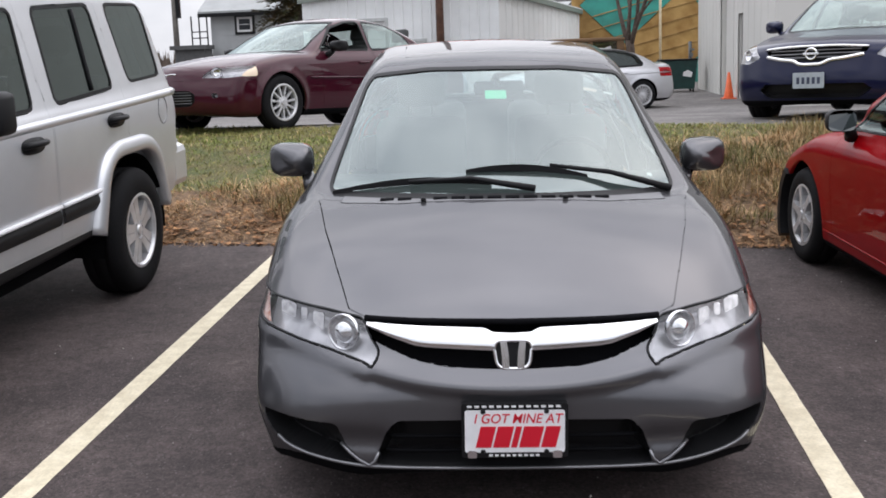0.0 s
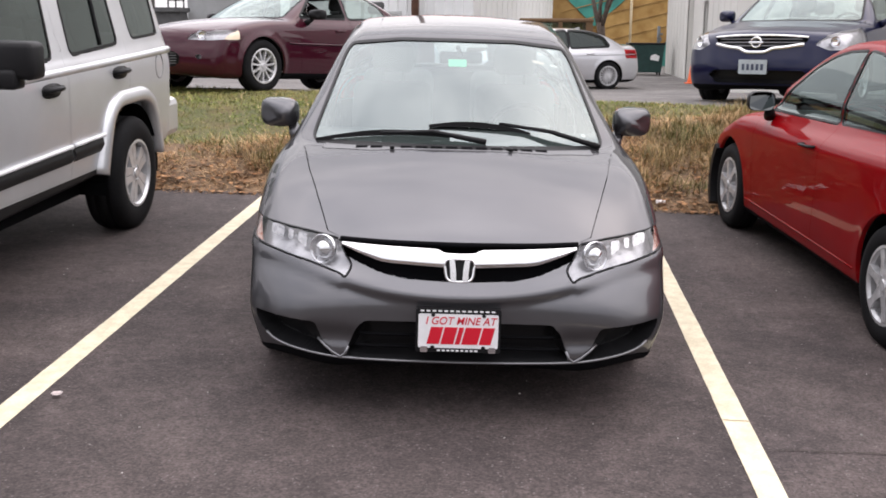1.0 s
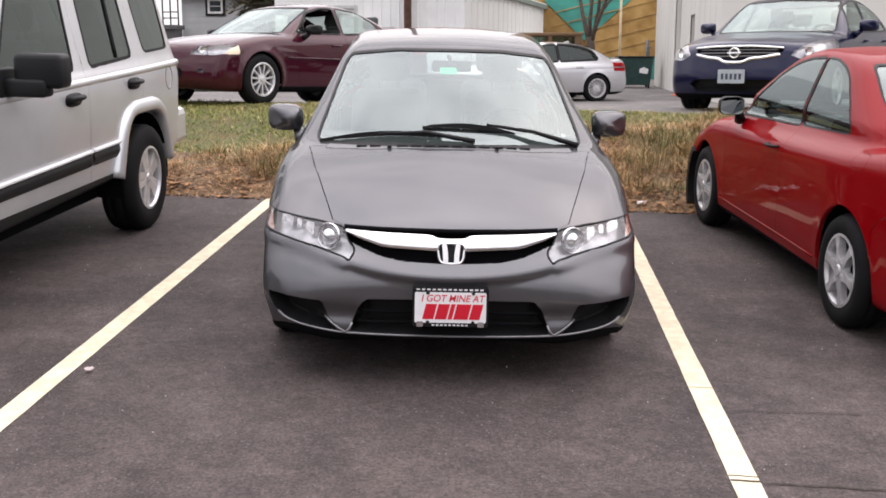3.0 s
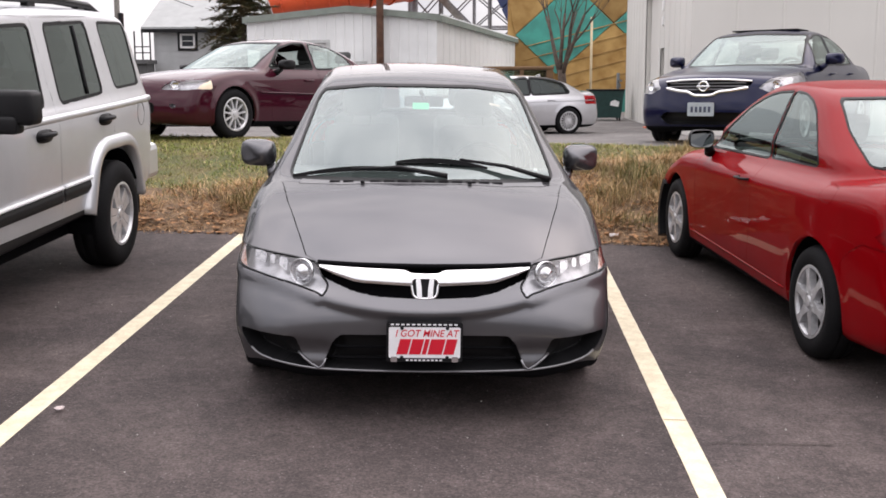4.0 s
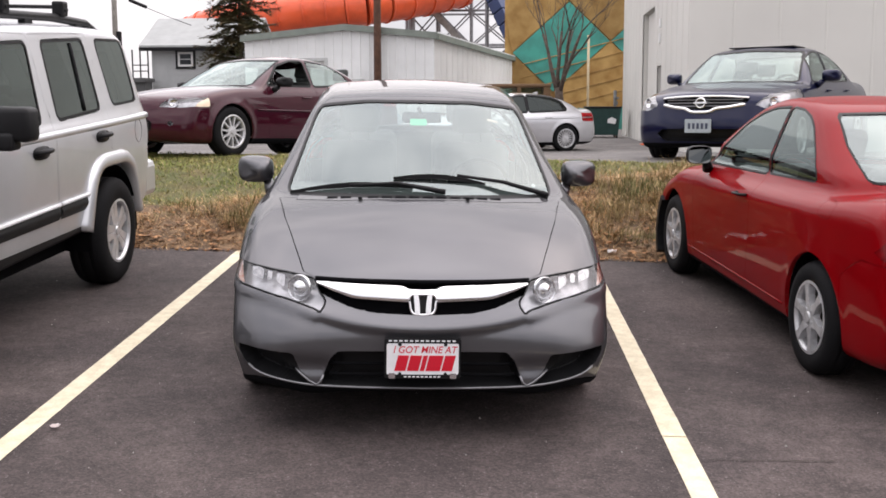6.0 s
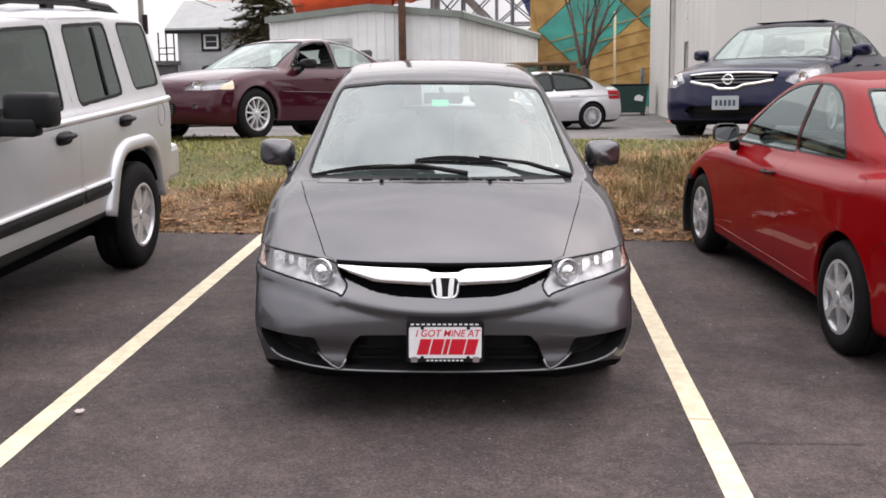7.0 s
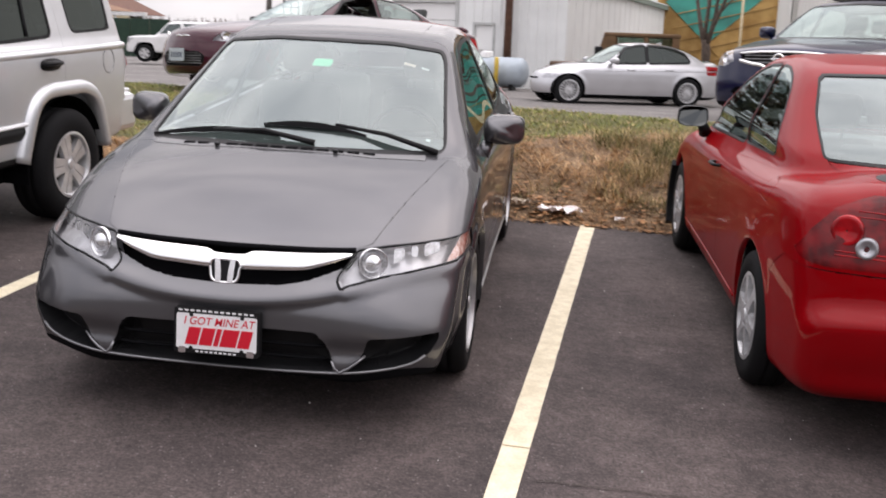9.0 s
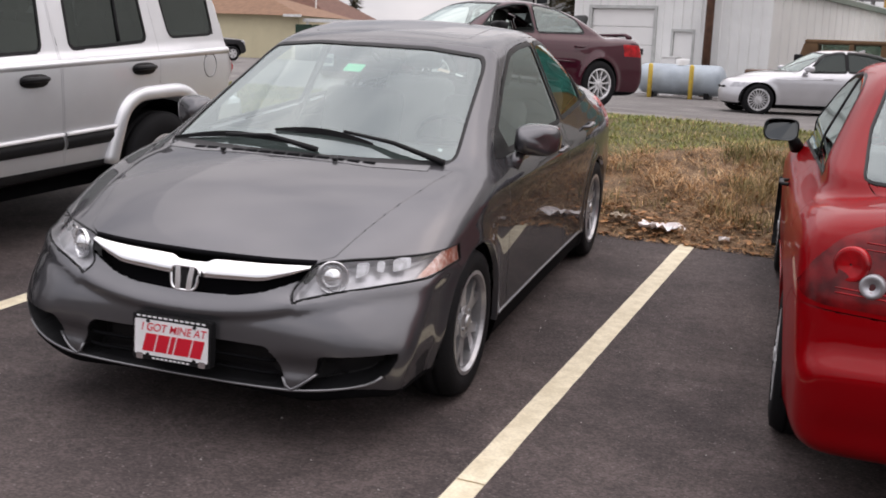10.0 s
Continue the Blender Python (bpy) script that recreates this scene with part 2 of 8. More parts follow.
def text_mesh(body, size, name, mat, parent, m, depth=0.0015, label="", shear=0.0, stretch=1.0, bold=0.0):
    cu = bpy.data.curves.new(name, "FONT")
    cu.body, cu.size, cu.align_x, cu.align_y, cu.extrude, cu.shear, cu.offset = body, size, "CENTER", "CENTER", depth, shear, bold
    tmp = new(name + "_tmp", cu)
    me = bpy.data.meshes.new_from_object(tmp.evaluated_get(bpy.context.evaluated_depsgraph_get()))
    bpy.data.objects.remove(tmp)
    bpy.data.curves.remove(cu)
    me.transform(m @ Matrix.Diagonal((stretch, 1, 1, 1)))
    me.materials.clear()
    me.materials.append(mat)
    ob = new(name, me)
    ob.parent = parent
    return tagged(ob, label) if label else ob


def smooth01(a, b, x):
    t = np.clip((x - a) / (b - a), 0, 1)
    return t * t * (3 - 2 * t)


# ---- car bodies: smooth solids from side profile, plan and tumblehome, cut into panels ----
def spline(points, steps=8):
    p = np.array(points, float)
    out = []
    n = len(p)
    for i in range(n - 1):
        a, b, c, d = p[max(i - 1, 0)], p[i], p[i + 1], p[min(i + 2, n - 1)]
        for k in range(steps):
            t = k / steps
            out.append(0.5 * (2 * b + (c - a) * t + (2 * a - 5 * b + 4 * c - d) * t * t + (3 * b - a - 3 * c + d) * t ** 3))
    out.append(p[-1])
    return np.array(out)


def poly_distance(px, py, poly):
    """Signed distance to a closed outline, positive inside."""
    poly = np.asarray(poly, float)
    best = np.full(px.shape, 1e9)
    inside = np.zeros(px.shape, bool)
    for (ax, ay), (bx, by) in zip(poly, np.roll(poly, -1, axis=0)):
        dx, dy = bx - ax, by - ay
        t = np.clip(((px - ax) * dx + (py - ay) * dy) / (dx * dx + dy * dy + 1e-12), 0, 1)
        best = np.minimum(best, (px - ax - t * dx) ** 2 + (py - ay - t * dy) ** 2)
        if ay != by:
            inside ^= ((ay > py) != (by > py)) & (px < (bx - ax) * (py - ay) / (by - ay) + ax)
    return np.sqrt(best) * np.where(inside, 1, -1)


class Outline:
    """A closed side outline, kept as a table of signed distances."""
    def __init__(self, poly, step=0.0125):
        poly = np.asarray(poly, float)
        self.lo, self.step = poly.min(axis=0) - 0.5, step
        n = np.ceil((poly.max(axis=0) + 0.5 - self.lo) / step).astype(int) + 1
        gx, gy = np.meshgrid(self.lo[0] + step * np.arange(n[0]), self.lo[1] + step * np.arange(n[1]), indexing="ij")
        d = poly_distance(gx, gy, poly)
        k = np.exp(-0.5 * (np.arange(-3, 4) / 1.1) ** 2)
        k /= k.sum()
        for axis in (0, 1):
            pad = np.pad(d, [(3, 3) if a == axis else (0, 0) for a in (0, 1)], mode="edge")
            d = sum(w * np.take(pad, np.arange(i, i + d.shape[axis]), axis=axis) for i, w in enumerate(k))
        self.d = d

    def __call__(self, x, y):
        fx = np.clip((x - self.lo[0]) / self.step, 0, self.d.shape[0] - 1.001)
        fy = np.clip((y - self.lo[1]) / self.step, 0, self.d.shape[1] - 1.001)
        i, j = fx.astype(int), fy.astype(int)
        a, b = fx - i, fy - j
        d = self.d
        return (d[i, j] * (1 - a) + d[i + 1, j] * a) * (1 - b) + (d[i, j + 1] * (1 - a) + d[i + 1, j + 1] * a) * b


def soft_min(a, b, k):
    h = np.clip(0.5 + 0.5 * (b - a) / k, 0, 1)
    return b + (a - b) * h - k * h * (1 - h)


def soft_max(a, b, k):
    return -soft_min(-a, -b, k)


def soft_table(points, blur, step=0.01):
    """A polyline as a dense table with its corners rounded."""
    x, y = np.array(points, float).T
    gx = np.arange(x[0] - 4 * blur, x[-1] + 4 * blur, step)
    k = np.exp(-0.5 * (np.arange(-3 * blur, 3 * blur + step / 2, step) / blur) ** 2)
    gy = np.convolve(np.pad(np.interp(gx, x, y), len(k) // 2, mode="edge"), k / k.sum(), mode="valid")[:len(gx)]
    return gx, gy


SOLIDS, KEEP = {}, []


def body_solid(s):
    """The inside-outside function of a car from its shape s."""
    if id(s) in SOLIDS:
        return SOLIDS[id(s)]
    lower, cabin = Outline(spline(s["lower"], 8)), Outline(spline(s["cabin"], 8))
    wv, ww = soft_table(s["plan"], 0.14)
    zz, zi = soft_table(s["side"], 0.028)
    bf, br = s.get("bow", (0.6, 0.35))
    cf, cr = s.get("cabin_bow", (0.32, 0.25))
    zb, wb, tum = s["belt"]
    mid = s["length"] / 2
    kc = s.get("corner", 0.10)

    def solid(u, v, z):
        au = np.abs(u)
        fade_f, fade_r = 1 - smooth01(0.25, 1.25, v), smooth01(s["length"] - 1.1, s["length"] - 0.1, v)
        bz = np.interp(z, (0.25, 0.62), (s.get("bow_low", bf), bf))
        vb = v - bz * au ** s.get("bow_power", 2) * fade_f + br * au * au * fade_r
        w = np.interp(v, wv, ww) - np.interp(z, zz, zi)
        for (ac, ar) in s["arches"]:
            dd = np.hypot(v - ac, z - s["axle_z"]) - ar
            w = w + s.get("flare", 0.012) * np.exp(-(dd / 0.05) ** 2) * (dd > -0.2)
        d1 = lower(vb, z + s.get("crown", 0.08) * au * au)
        body = soft_min(d1, w - au, np.interp(z, (0.60, 0.76), (s.get("corner_low", kc), kc)))
        wc = np.interp(v, wv, ww) - (np.interp(1.2, wv, ww) - wb) - tum * (0.5 * (z - zb + 0.03 + np.sqrt((z - zb + 0.03) ** 2 + 0.0009)) - 0.03)
        wc = wc + np.interp(v, (1.0, 1.5, 2.6, 4.4), (0.0, s.get("taper", 0.0) * -0.4, s.get("taper", 0.0) * 0.6, 0.0))
        cab_front = 1 - smooth01(mid - 0.6, mid + 0.2, v)
        cab_rear = smooth01(mid, mid + 0.9, v)
        vc = v - cf * au * au * cab_front + cr * au * au * cab_rear
        d2 = cabin(vc, z + s.get("roof_crown", 0.10) * au * au)
        cab = soft_min(d2, (wc - au) / math.hypot(1, tum), s.get("cabin_corner", 0.07))
        d = soft_max(body, cab, 0.03)
        for extra in s.get("extras", ()):
            d = d + extra(u, v, z)
        return d
    SOLIDS[id(s)] = solid
    KEEP.append(s)
    return solid


def body_mesh(s, around=160, along=150, cap=44):
    """A closed mesh on the surface of the solid, by rays from a spine inside it."""
    solid = body_solid(s)
    v0, v1, zs = s["spine"]
    th = np.linspace(0, math.tau, around, endpoint=False) + math.pi / around
    ru, rz = np.cos(th), np.sin(th)
    org, way = [], []
    for k in range(1, cap):
        a = (k / cap) * math.pi / 2
        org.append(np.tile((0, v0, zs), (around, 1)))
        way.append(np.stack((ru * math.sin(a), np.full(around, -math.cos(a)), rz * math.sin(a)), 1))
    for k in range(along + 1):
        org.append(np.tile((0, v0 + (v1 - v0) * k / along, zs), (around, 1)))
        way.append(np.stack((ru, np.zeros(around), rz), 1))
    for k in range(cap - 1, 0, -1):
        a = (k / cap) * math.pi / 2
        org.append(np.tile((0, v1, zs), (around, 1)))
        way.append(np.stack((ru * math.sin(a), np.full(around, math.cos(a)), rz * math.sin(a)), 1))
    rows = len(org)
    org = np.concatenate(org + [np.array([[0, v0, zs], [0, v1, zs]])])
    way = np.concatenate(way + [np.array([[0, -1.0, 0], [0, 1.0, 0]])])
    # walk outwards to the last inside step, then halve
    lo, hi = np.zeros(len(org)), np.full(len(org), 1.9)
    open_ray = np.ones(len(org), bool)
    for r in np.arange(0.1, 1.9, 0.1):
        p = org + way * r
        ins = solid(p[:, 0], p[:, 1], p[:, 2]) > 0
        stop = open_ray & ~ins
        hi[stop] = r
        lo[open_ray & ins] = r
        open_ray &= ins
    for _ in range(14):
        m = (lo + hi) / 2
        p = org + way * m[:, None]
        ins = solid(p[:, 0], p[:, 1], p[:, 2]) > 0
        lo, hi = np.where(ins, m, lo), np.where(ins, hi, m)
    p = org + way * lo[:, None]
    g = p[:rows * around].reshape(rows, around, 3)
    for _ in range(s.get("relax", 4)):
        near = (np.roll(g, 1, axis=1) + np.roll(g, -1, axis=1))[1:-1] + g[2:] + g[:-2]
        g[1:-1] = 0.5 * g[1:-1] + 0.125 * near
    faces = []
    for i in range(rows - 1):
        for j in range(around):
            k = (j + 1) % around
            faces.append((i * around + j, i * around + k, (i + 1) * around + k, (i + 1) * around + j))
    a, b = rows * around, rows * around + 1
    for j in range(around):
        k = (j + 1) % around
        faces.append((a, k, j))
        faces.append((b, (rows - 1) * around + j, (rows - 1) * around + k))
    me = bpy.data.meshes.new("shell")
    me.from_pydata(p.tolist(), [], faces)
    bm = bmesh.new()
    bm.from_mesh(me)
    bpy.data.meshes.remove(me)
    bmesh.ops.recalc_face_normals(bm, faces=bm.faces[:])
    return bm


def cut(bm, fn):
    """Runs an edge loop along fn = 0."""
    bm.verts.index_update()
    co = np.array([v.co[:] for v in bm.verts])
    d = fn(co[:, 0], co[:, 1], co[:, 2])
    d = np.where(np.abs(d) < 1e-4, 1e-4, d)
    side = (d > 0).tolist()
    crossing = [e for e in bm.edges if side[e.verts[0].index] != side[e.verts[1].index]]
    fresh, faces = set(), set()
    for e in crossing:
        a, b = e.verts
        da, db = d[a.index], d[b.index]
        faces.update(e.link_faces)
        _, nv = bmesh.utils.edge_split(e, a, float(min(0.98, max(0.02, da / (da - db)))))
        fresh.add(nv)
    for f in faces:
        loop = list(f.verts)
        at = [k for k, v in enumerate(loop) if v in fresh]
        pairs = [(at[0], at[1])] if len(at) == 2 else []
        if len(at) == 4:
            c = f.calc_center_median()
            mid_in = bool(fn(np.array([c.x]), np.array([c.y]), np.array([c.z]))[0] > 0)
            for a, b in zip(at, at[1:] + [at[0] + len(loop)]):
                between = [side[loop[k % len(loop)].index] for k in range(a + 1, b)]
                if between and between[0] != mid_in:
                    pairs.append((a, b % len(loop)))
        for a, b in pairs:
            home = [g for g in loop[a].link_faces if loop[b] in g.verts and all(v in loop for v in g.verts)]
            try:
                bmesh.utils.face_split(home[0], loop[a], loop[b])
            except (ValueError, IndexError):
                pass


def fillet(poly, r, steps=5):
    """The outline with its corners rounded to about r."""
    p = [np.array(q, float) for q in poly]
    out = []
    for i, q in enumerate(p):
        a, b = p[i - 1], p[(i + 1) % len(p)]
        da, db = np.linalg.norm(a - q), np.linalg.norm(b - q)
        sa, sb = q + (a - q) * min(r / da, 0.45), q + (b - q) * min(r / db, 0.45)
        for k in range(steps + 1):
            t = k / steps
            out.append(sa * (1 - t) ** 2 + 2 * q * t * (1 - t) + sb * t * t)
    return np.array(out)


def side_region(poly, umin=0.3, sign=0, r=0.035):
    poly = fillet(poly, r)

    def fn(u, v, z):
        d = poly_distance(v, z, poly)
        lim = np.abs(u) - umin if sign == 0 else sign * u - umin
        return np.minimum(d, lim)
    return fn


def poly_region(poly, axes, lo=-9.0, hi=9.0, r=0.025):
    """A region inside an outline as seen along one axis; lo and hi bound the third axis. |u| is used for u."""
    poly = fillet(poly, r) if r else np.array(poly, float)

    def fn(u, v, z):
        u = np.abs(u)
        a, b, c = {"uz": (u, z, v), "uv": (u, v, z), "vz": (v, z, u)}[axes]
        return np.minimum(poly_distance(a, b, poly), np.minimum(c - lo, hi - c))
    return fn


def true_normals(bm, s, h=0.022):
    """Gives every vertex the normal of the smooth solid behind the mesh."""
    solid = body_solid(s)
    co = np.array([v.co[:] for v in bm.verts])
    g = []
    for k in range(3):
        step = np.zeros(3)
        step[k] = h
        a, b = co + step, co - step
        g.append(solid(b[:, 0], b[:, 1], b[:, 2]) - solid(a[:, 0], a[:, 1], a[:, 2]))
    g = np.stack(g, 1)
    g /= np.linalg.norm(g, axis=1, keepdims=True) + 1e-9
    for v, n in zip(bm.verts, g.tolist()):
        v.normal = n


def sort_faces(bm, regions):
    """The faces of each region; a face belongs to the first region that holds its middle."""
    faces = list(bm.faces)
    c = np.array([f.calc_center_median()[:] for f in faces])
    owner = np.full(len(faces), -1)
    for k, (_, fn) in enumerate(regions):
        d = fn(c[:, 0], c[:, 1], c[:, 2])
        owner[(owner < 0) & (d > 0)] = k
    groups = {}
    for f, o in zip(faces, owner):
        groups.setdefault(regions[o][0] if o >= 0 else "", []).append(f)
    return groups


def lift(faces, offset=0.0, gap=0.0, rim=0.0, side=0):
    """A new mesh from some faces: moved along the normal, drawn in at its border, with a rim turned inwards."""
    bm, seen, facing = bmesh.new(), {}, {}
    keep = bm.verts.layers.float_vector.new("facing")
    for f in faces:
        if side and f.calc_center_median().x * side < 0:
            continue
        vs = []
        for v in f.verts:
            if v not in seen:
                seen[v] = bm.verts.new(v.co + v.normal * offset)
                facing[seen[v]] = v.normal.copy()
                seen[v][keep] = v.normal
            vs.append(seen[v])
        try:
            bm.faces.new(vs)
        except ValueError:
            pass
    bm.normal_update()
    border = [e for e in bm.edges if len(e.link_faces) == 1]
    if gap:
        push = {}
        for e in border:
            f = e.link_faces[0]
            w = (facing[e.verts[0]] + facing[e.verts[1]]).cross(e.verts[1].co - e.verts[0].co)
            if w.length > 1e-5:
                w.normalize()
                if w.dot(f.calc_center_median() - e.verts[0].co) < 0:
                    w = -w
                for v in e.verts:
                    push.setdefault(v, []).append(w)
        for v, ws in push.items():
            v.co += sum(ws, Vector()).normalized() * gap
    for f in bm.faces:
        f.smooth = True
    if rim and border:
        low = {}
        for e in border:
            for v in e.verts:
                if v not in low:
                    low[v] = bm.verts.new(v.co - facing[v] * rim)
                    low[v][keep] = facing[v]
        for e in border:
            a, b = e.verts
            l = e.link_loops[0]
            if l.vert is not a:
                a, b = b, a
            q = bm.faces.new((b, a, low[a], low[b]))
            q.smooth = True
            e.smooth = False
    return bm


def lift_bucket(faces, depth, side=0):
    """The back and walls of a recess behind some faces."""
    bm, top, low, push = bmesh.new(), {}, {}, {}
    chosen = [f for f in faces if not side or f.calc_center_median().x * side > 0]
    for f in chosen:
        for v in f.verts:
            if v not in low:
                low[v] = bm.verts.new(v.co - v.normal * depth)
        try:
            bm.faces.new([low[v] for v in f.verts]).smooth = True
        except ValueError:
            pass
    own = set(chosen)
    for f in chosen:
        for l in f.loops:
            if sum(1 for g in l.edge.link_faces if g in own) == 1:
                a, b = l.vert, l.link_loop_next.vert
                for v in (a, b):
                    if v not in top:
                        top[v] = bm.verts.new(v.co - v.normal * 0.004)
                bm.faces.new((top[a], top[b], low[b], low[a]))
                w = (a.normal + b.normal).cross(b.co - a.co)
                if w.length > 1e-5:
                    w.normalize()
                    if w.dot(f.calc_center_median() - a.co) > 0:
                        w = -w
                    for v in (a, b):
                        push.setdefault(v, []).append(w)
    # the walls stand just outside the rim of the panel round the opening
    for v, ws in push.items():
        w = sum(ws, Vector()).normalized() * 0.004
        top[v].co += w
        low[v].co += w
    return bm


def front_v(s, u, z, start=-0.4, way=1.0):
    """Where the body's surface is met at (u, z), walking along the car."""
    solid = body_solid(s)
    u, z = np.atleast_1d(np.asarray(u, float)), np.atleast_1d(np.asarray(z, float))
    lo = np.full(u.shape, start)
    out = np.full(u.shape, np.nan)
    for _ in range(160):
        nxt = lo + way * 0.02
        hit = (solid(u, nxt, z) > 0) & np.isnan(out)
        out[hit] = nxt[hit]
        lo = nxt
        if not np.isnan(out).any():
            break
    a, b = out - way * 0.02, out.copy()
    for _ in range(12):
        m = (a + b) / 2
        ins = solid(u, m, z) > 0
        a, b = np.where(ins, a, m), np.where(ins, m, b)
    return b


def side_u(s, v, z):
    """Half-width of the body's surface at (v, z)."""
    solid = body_solid(s)
    v, z = np.atleast_1d(np.asarray(v, float)), np.atleast_1d(np.asarray(z, float))
    a, b = np.full(v.shape, 0.3), np.full(v.shape, 1.3)
    for _ in range(18):
        m = (a + b) / 2
        ins = solid(m, v, z) > 0
        a, b = np.where(ins, m, a), np.where(ins, b, m)
    return a


def top_z(s, u, v):
    """Height of the upper surface at (u, v)."""
    solid = body_solid(s)
    u, v = np.atleast_1d(np.asarray(u, float)), np.atleast_1d(np.asarray(v, float))
    a, b = np.full(u.shape, 0.5), np.full(u.shape, 2.1)
    for _ in range(20):
        m = (a + b) / 2
        ins = solid(u, v, m) > 0
        a, b = np.where(ins, m, a), np.where(ins, b, m)
    return a


def strip(bm, low, high, bulge, n_across=5):
    """A bowed strip between two edge lines (lists of Vectors), raised by bulge (a Vector) in its middle."""
    rows = []
    for a, b in zip(low, high):
        rows.append([bm.verts.new(a.lerp(b, k / n_across) + bulge * math.sin(math.pi * k / n_across)) for k in range(n_across + 1)])
    for r0, r1 in zip(rows, rows[1:]):
        for k in range(n_across):
            bm.faces.new((r0[k], r0[k + 1], r1[k + 1], r1[k])).smooth = True
    return rows


def sweep(bm, pts, r, sides=8, flat=1.0, caps=True):
    """A round bar along a line of points."""
    pts = [Vector(p) for p in pts]
    rings = []
    for i, p in enumerate(pts):
        d = (pts[min(i + 1, len(pts) - 1)] - pts[max(i - 1, 0)]).normalized()
        q = d.to_track_quat("Z", "Y").to_matrix()
        rr = r[i] if isinstance(r, (list, tuple)) else r
        rings.append([bm.verts.new(p + q @ Vector((rr * math.cos(k * math.tau / sides), flat * rr * math.sin(k * math.tau / sides), 0))) for k in range(sides)])
    for a, b in zip(rings, rings[1:]):
        for k in range(sides):
            bm.faces.new((a[k], a[(k + 1) % sides], b[(k + 1) % sides], b[k])).smooth = True
    if caps:
        bm.faces.new(rings[0][::-1])
        bm.faces.new(rings[-1])


def wheel(car, side, v, r, width, rim_r, spokes, u_out, z, style="split", rim_mat=None, name_label="", dish=0.02):
    """side +1: the hub looks to +x. Built about its own axle."""
    rim_mat = rim_mat or ALLOY
    hub = bmesh.new()
    lathe(hub, [(0.0, -width * 0.55), (rim_r * 0.88, -width * 0.55), (rim_r * 0.88, -width * 0.36), (0.0, -width * 0.36)], 24)
    w = part("wheel", hub, material("brake_iron", (0.022, 0.021, 0.020), rough=0.7, spec=0.2), car, name_label)
    tyre = bmesh.new()
    wd = width
    lathe(tyre, [(rim_r - 0.004, -0.01), (rim_r + 0.012, 0.0), (rim_r + (r - rim_r) * 0.45, 0.006), (rim_r + (r - rim_r) * 0.80, -0.002), (r - 0.010, -0.022),
                 (r, -0.045), (r, -wd * 0.30), (r - 0.006, -wd * 0.31), (r - 0.006, -wd * 0.35), (r, -wd * 0.36), (r, -wd * 0.62), (r - 0.006, -wd * 0.63),
                 (r - 0.006, -wd * 0.67), (r, -wd * 0.68), (r, -wd + 0.045), (r - 0.01, -wd + 0.022), (rim_r + (r - rim_r) * 0.5, -wd), (rim_r, -wd + 0.02)], 56)
    part("tyre", tyre, RUBBER, w, "black rubber tyre", True)
    rim = bmesh.new()
    lathe(rim, [(rim_r + 0.004, 0.0), (rim_r - 0.012, 0.002), (rim_r - 0.022, -0.014), (rim_r - 0.030, -wd * 0.8), (rim_r + 0.002, -wd * 0.9)], 56)
    face_h = -dish
    lathe(rim, [(0.0, face_h + 0.012), (0.028, face_h + 0.012), (0.034, face_h + 0.004), (0.072, face_h - 0.002), (0.078, face_h - 0.03)], 28)
    for k in range(spokes):
        a = k * math.tau / spokes + 0.3
        m = pose(0, 0, 0, math.degrees(a), 0, 0)
        if style == "fan":
            shapes = [[(-0.008, 0.05), (0.008, 0.05), (0.19 * rim_r * 4.5 / spokes, rim_r - 0.02), (-0.19 * rim_r * 4.5 / spokes, rim_r - 0.02)]]
        elif style == "slim":
            shapes = [[(-0.009, 0.04), (0.009, 0.04), (0.013, rim_r - 0.02), (-0.013, rim_r - 0.02)]]
        elif style == "split":
            shapes = [[(-0.034, 0.05), (0.034, 0.05), (0.032, rim_r * 0.45), (0.072, rim_r - 0.024), (0.030, rim_r - 0.016), (0.0, rim_r * 0.60),
                       (-0.030, rim_r - 0.016), (-0.072, rim_r - 0.024), (-0.032, rim_r * 0.45)]]
        elif style == "lobed":
            shapes = [[(-0.044, 0.05), (-0.002, 0.055), (-0.004, rim_r - 0.016), (-0.074, rim_r - 0.026), (-0.056, rim_r * 0.6)],
                      [(0.044, 0.05), (0.056, rim_r * 0.6), (0.074, rim_r - 0.026), (0.004, rim_r - 0.016), (0.002, 0.055)]]
        elif style == "cover":
            shapes = [[(-0.030, 0.05), (0.030, 0.05), (0.017, rim_r * 0.62), (0.026, rim_r - 0.016), (-0.026, rim_r - 0.016), (-0.017, rim_r * 0.62)]]
        else:
            shapes = [[(-0.034, 0.05), (0.034, 0.05), (0.026, rim_r * 0.6), (0.030, rim_r - 0.018), (-0.030, rim_r - 0.018), (-0.026, rim_r * 0.6)]]
        for o in shapes:
            prism(rim, o, face_h - 0.035, face_h + 0.004 - 0.012 * (style == "split"), "yz", m)
    if style not in ("fan", "slim"):
        for k in range(5):
            a = k * math.tau / 5 + 0.95
            tube(rim, (face_h - 0.01, 0.052 * math.cos(a), 0.052 * math.sin(a)), (face_h + 0.008, 0.052 * math.cos(a), 0.052 * math.sin(a)), 0.009, sides=8)
    bmesh.ops.recalc_face_normals(rim, faces=rim.faces[:])
    part("rim", rim, rim_mat, w, "", False)
    w.matrix_parent_inverse = Matrix()
    w.matrix_basis = pose(side * u_out, v, z, 0, 0, 0 if side > 0 else 180)
    return w


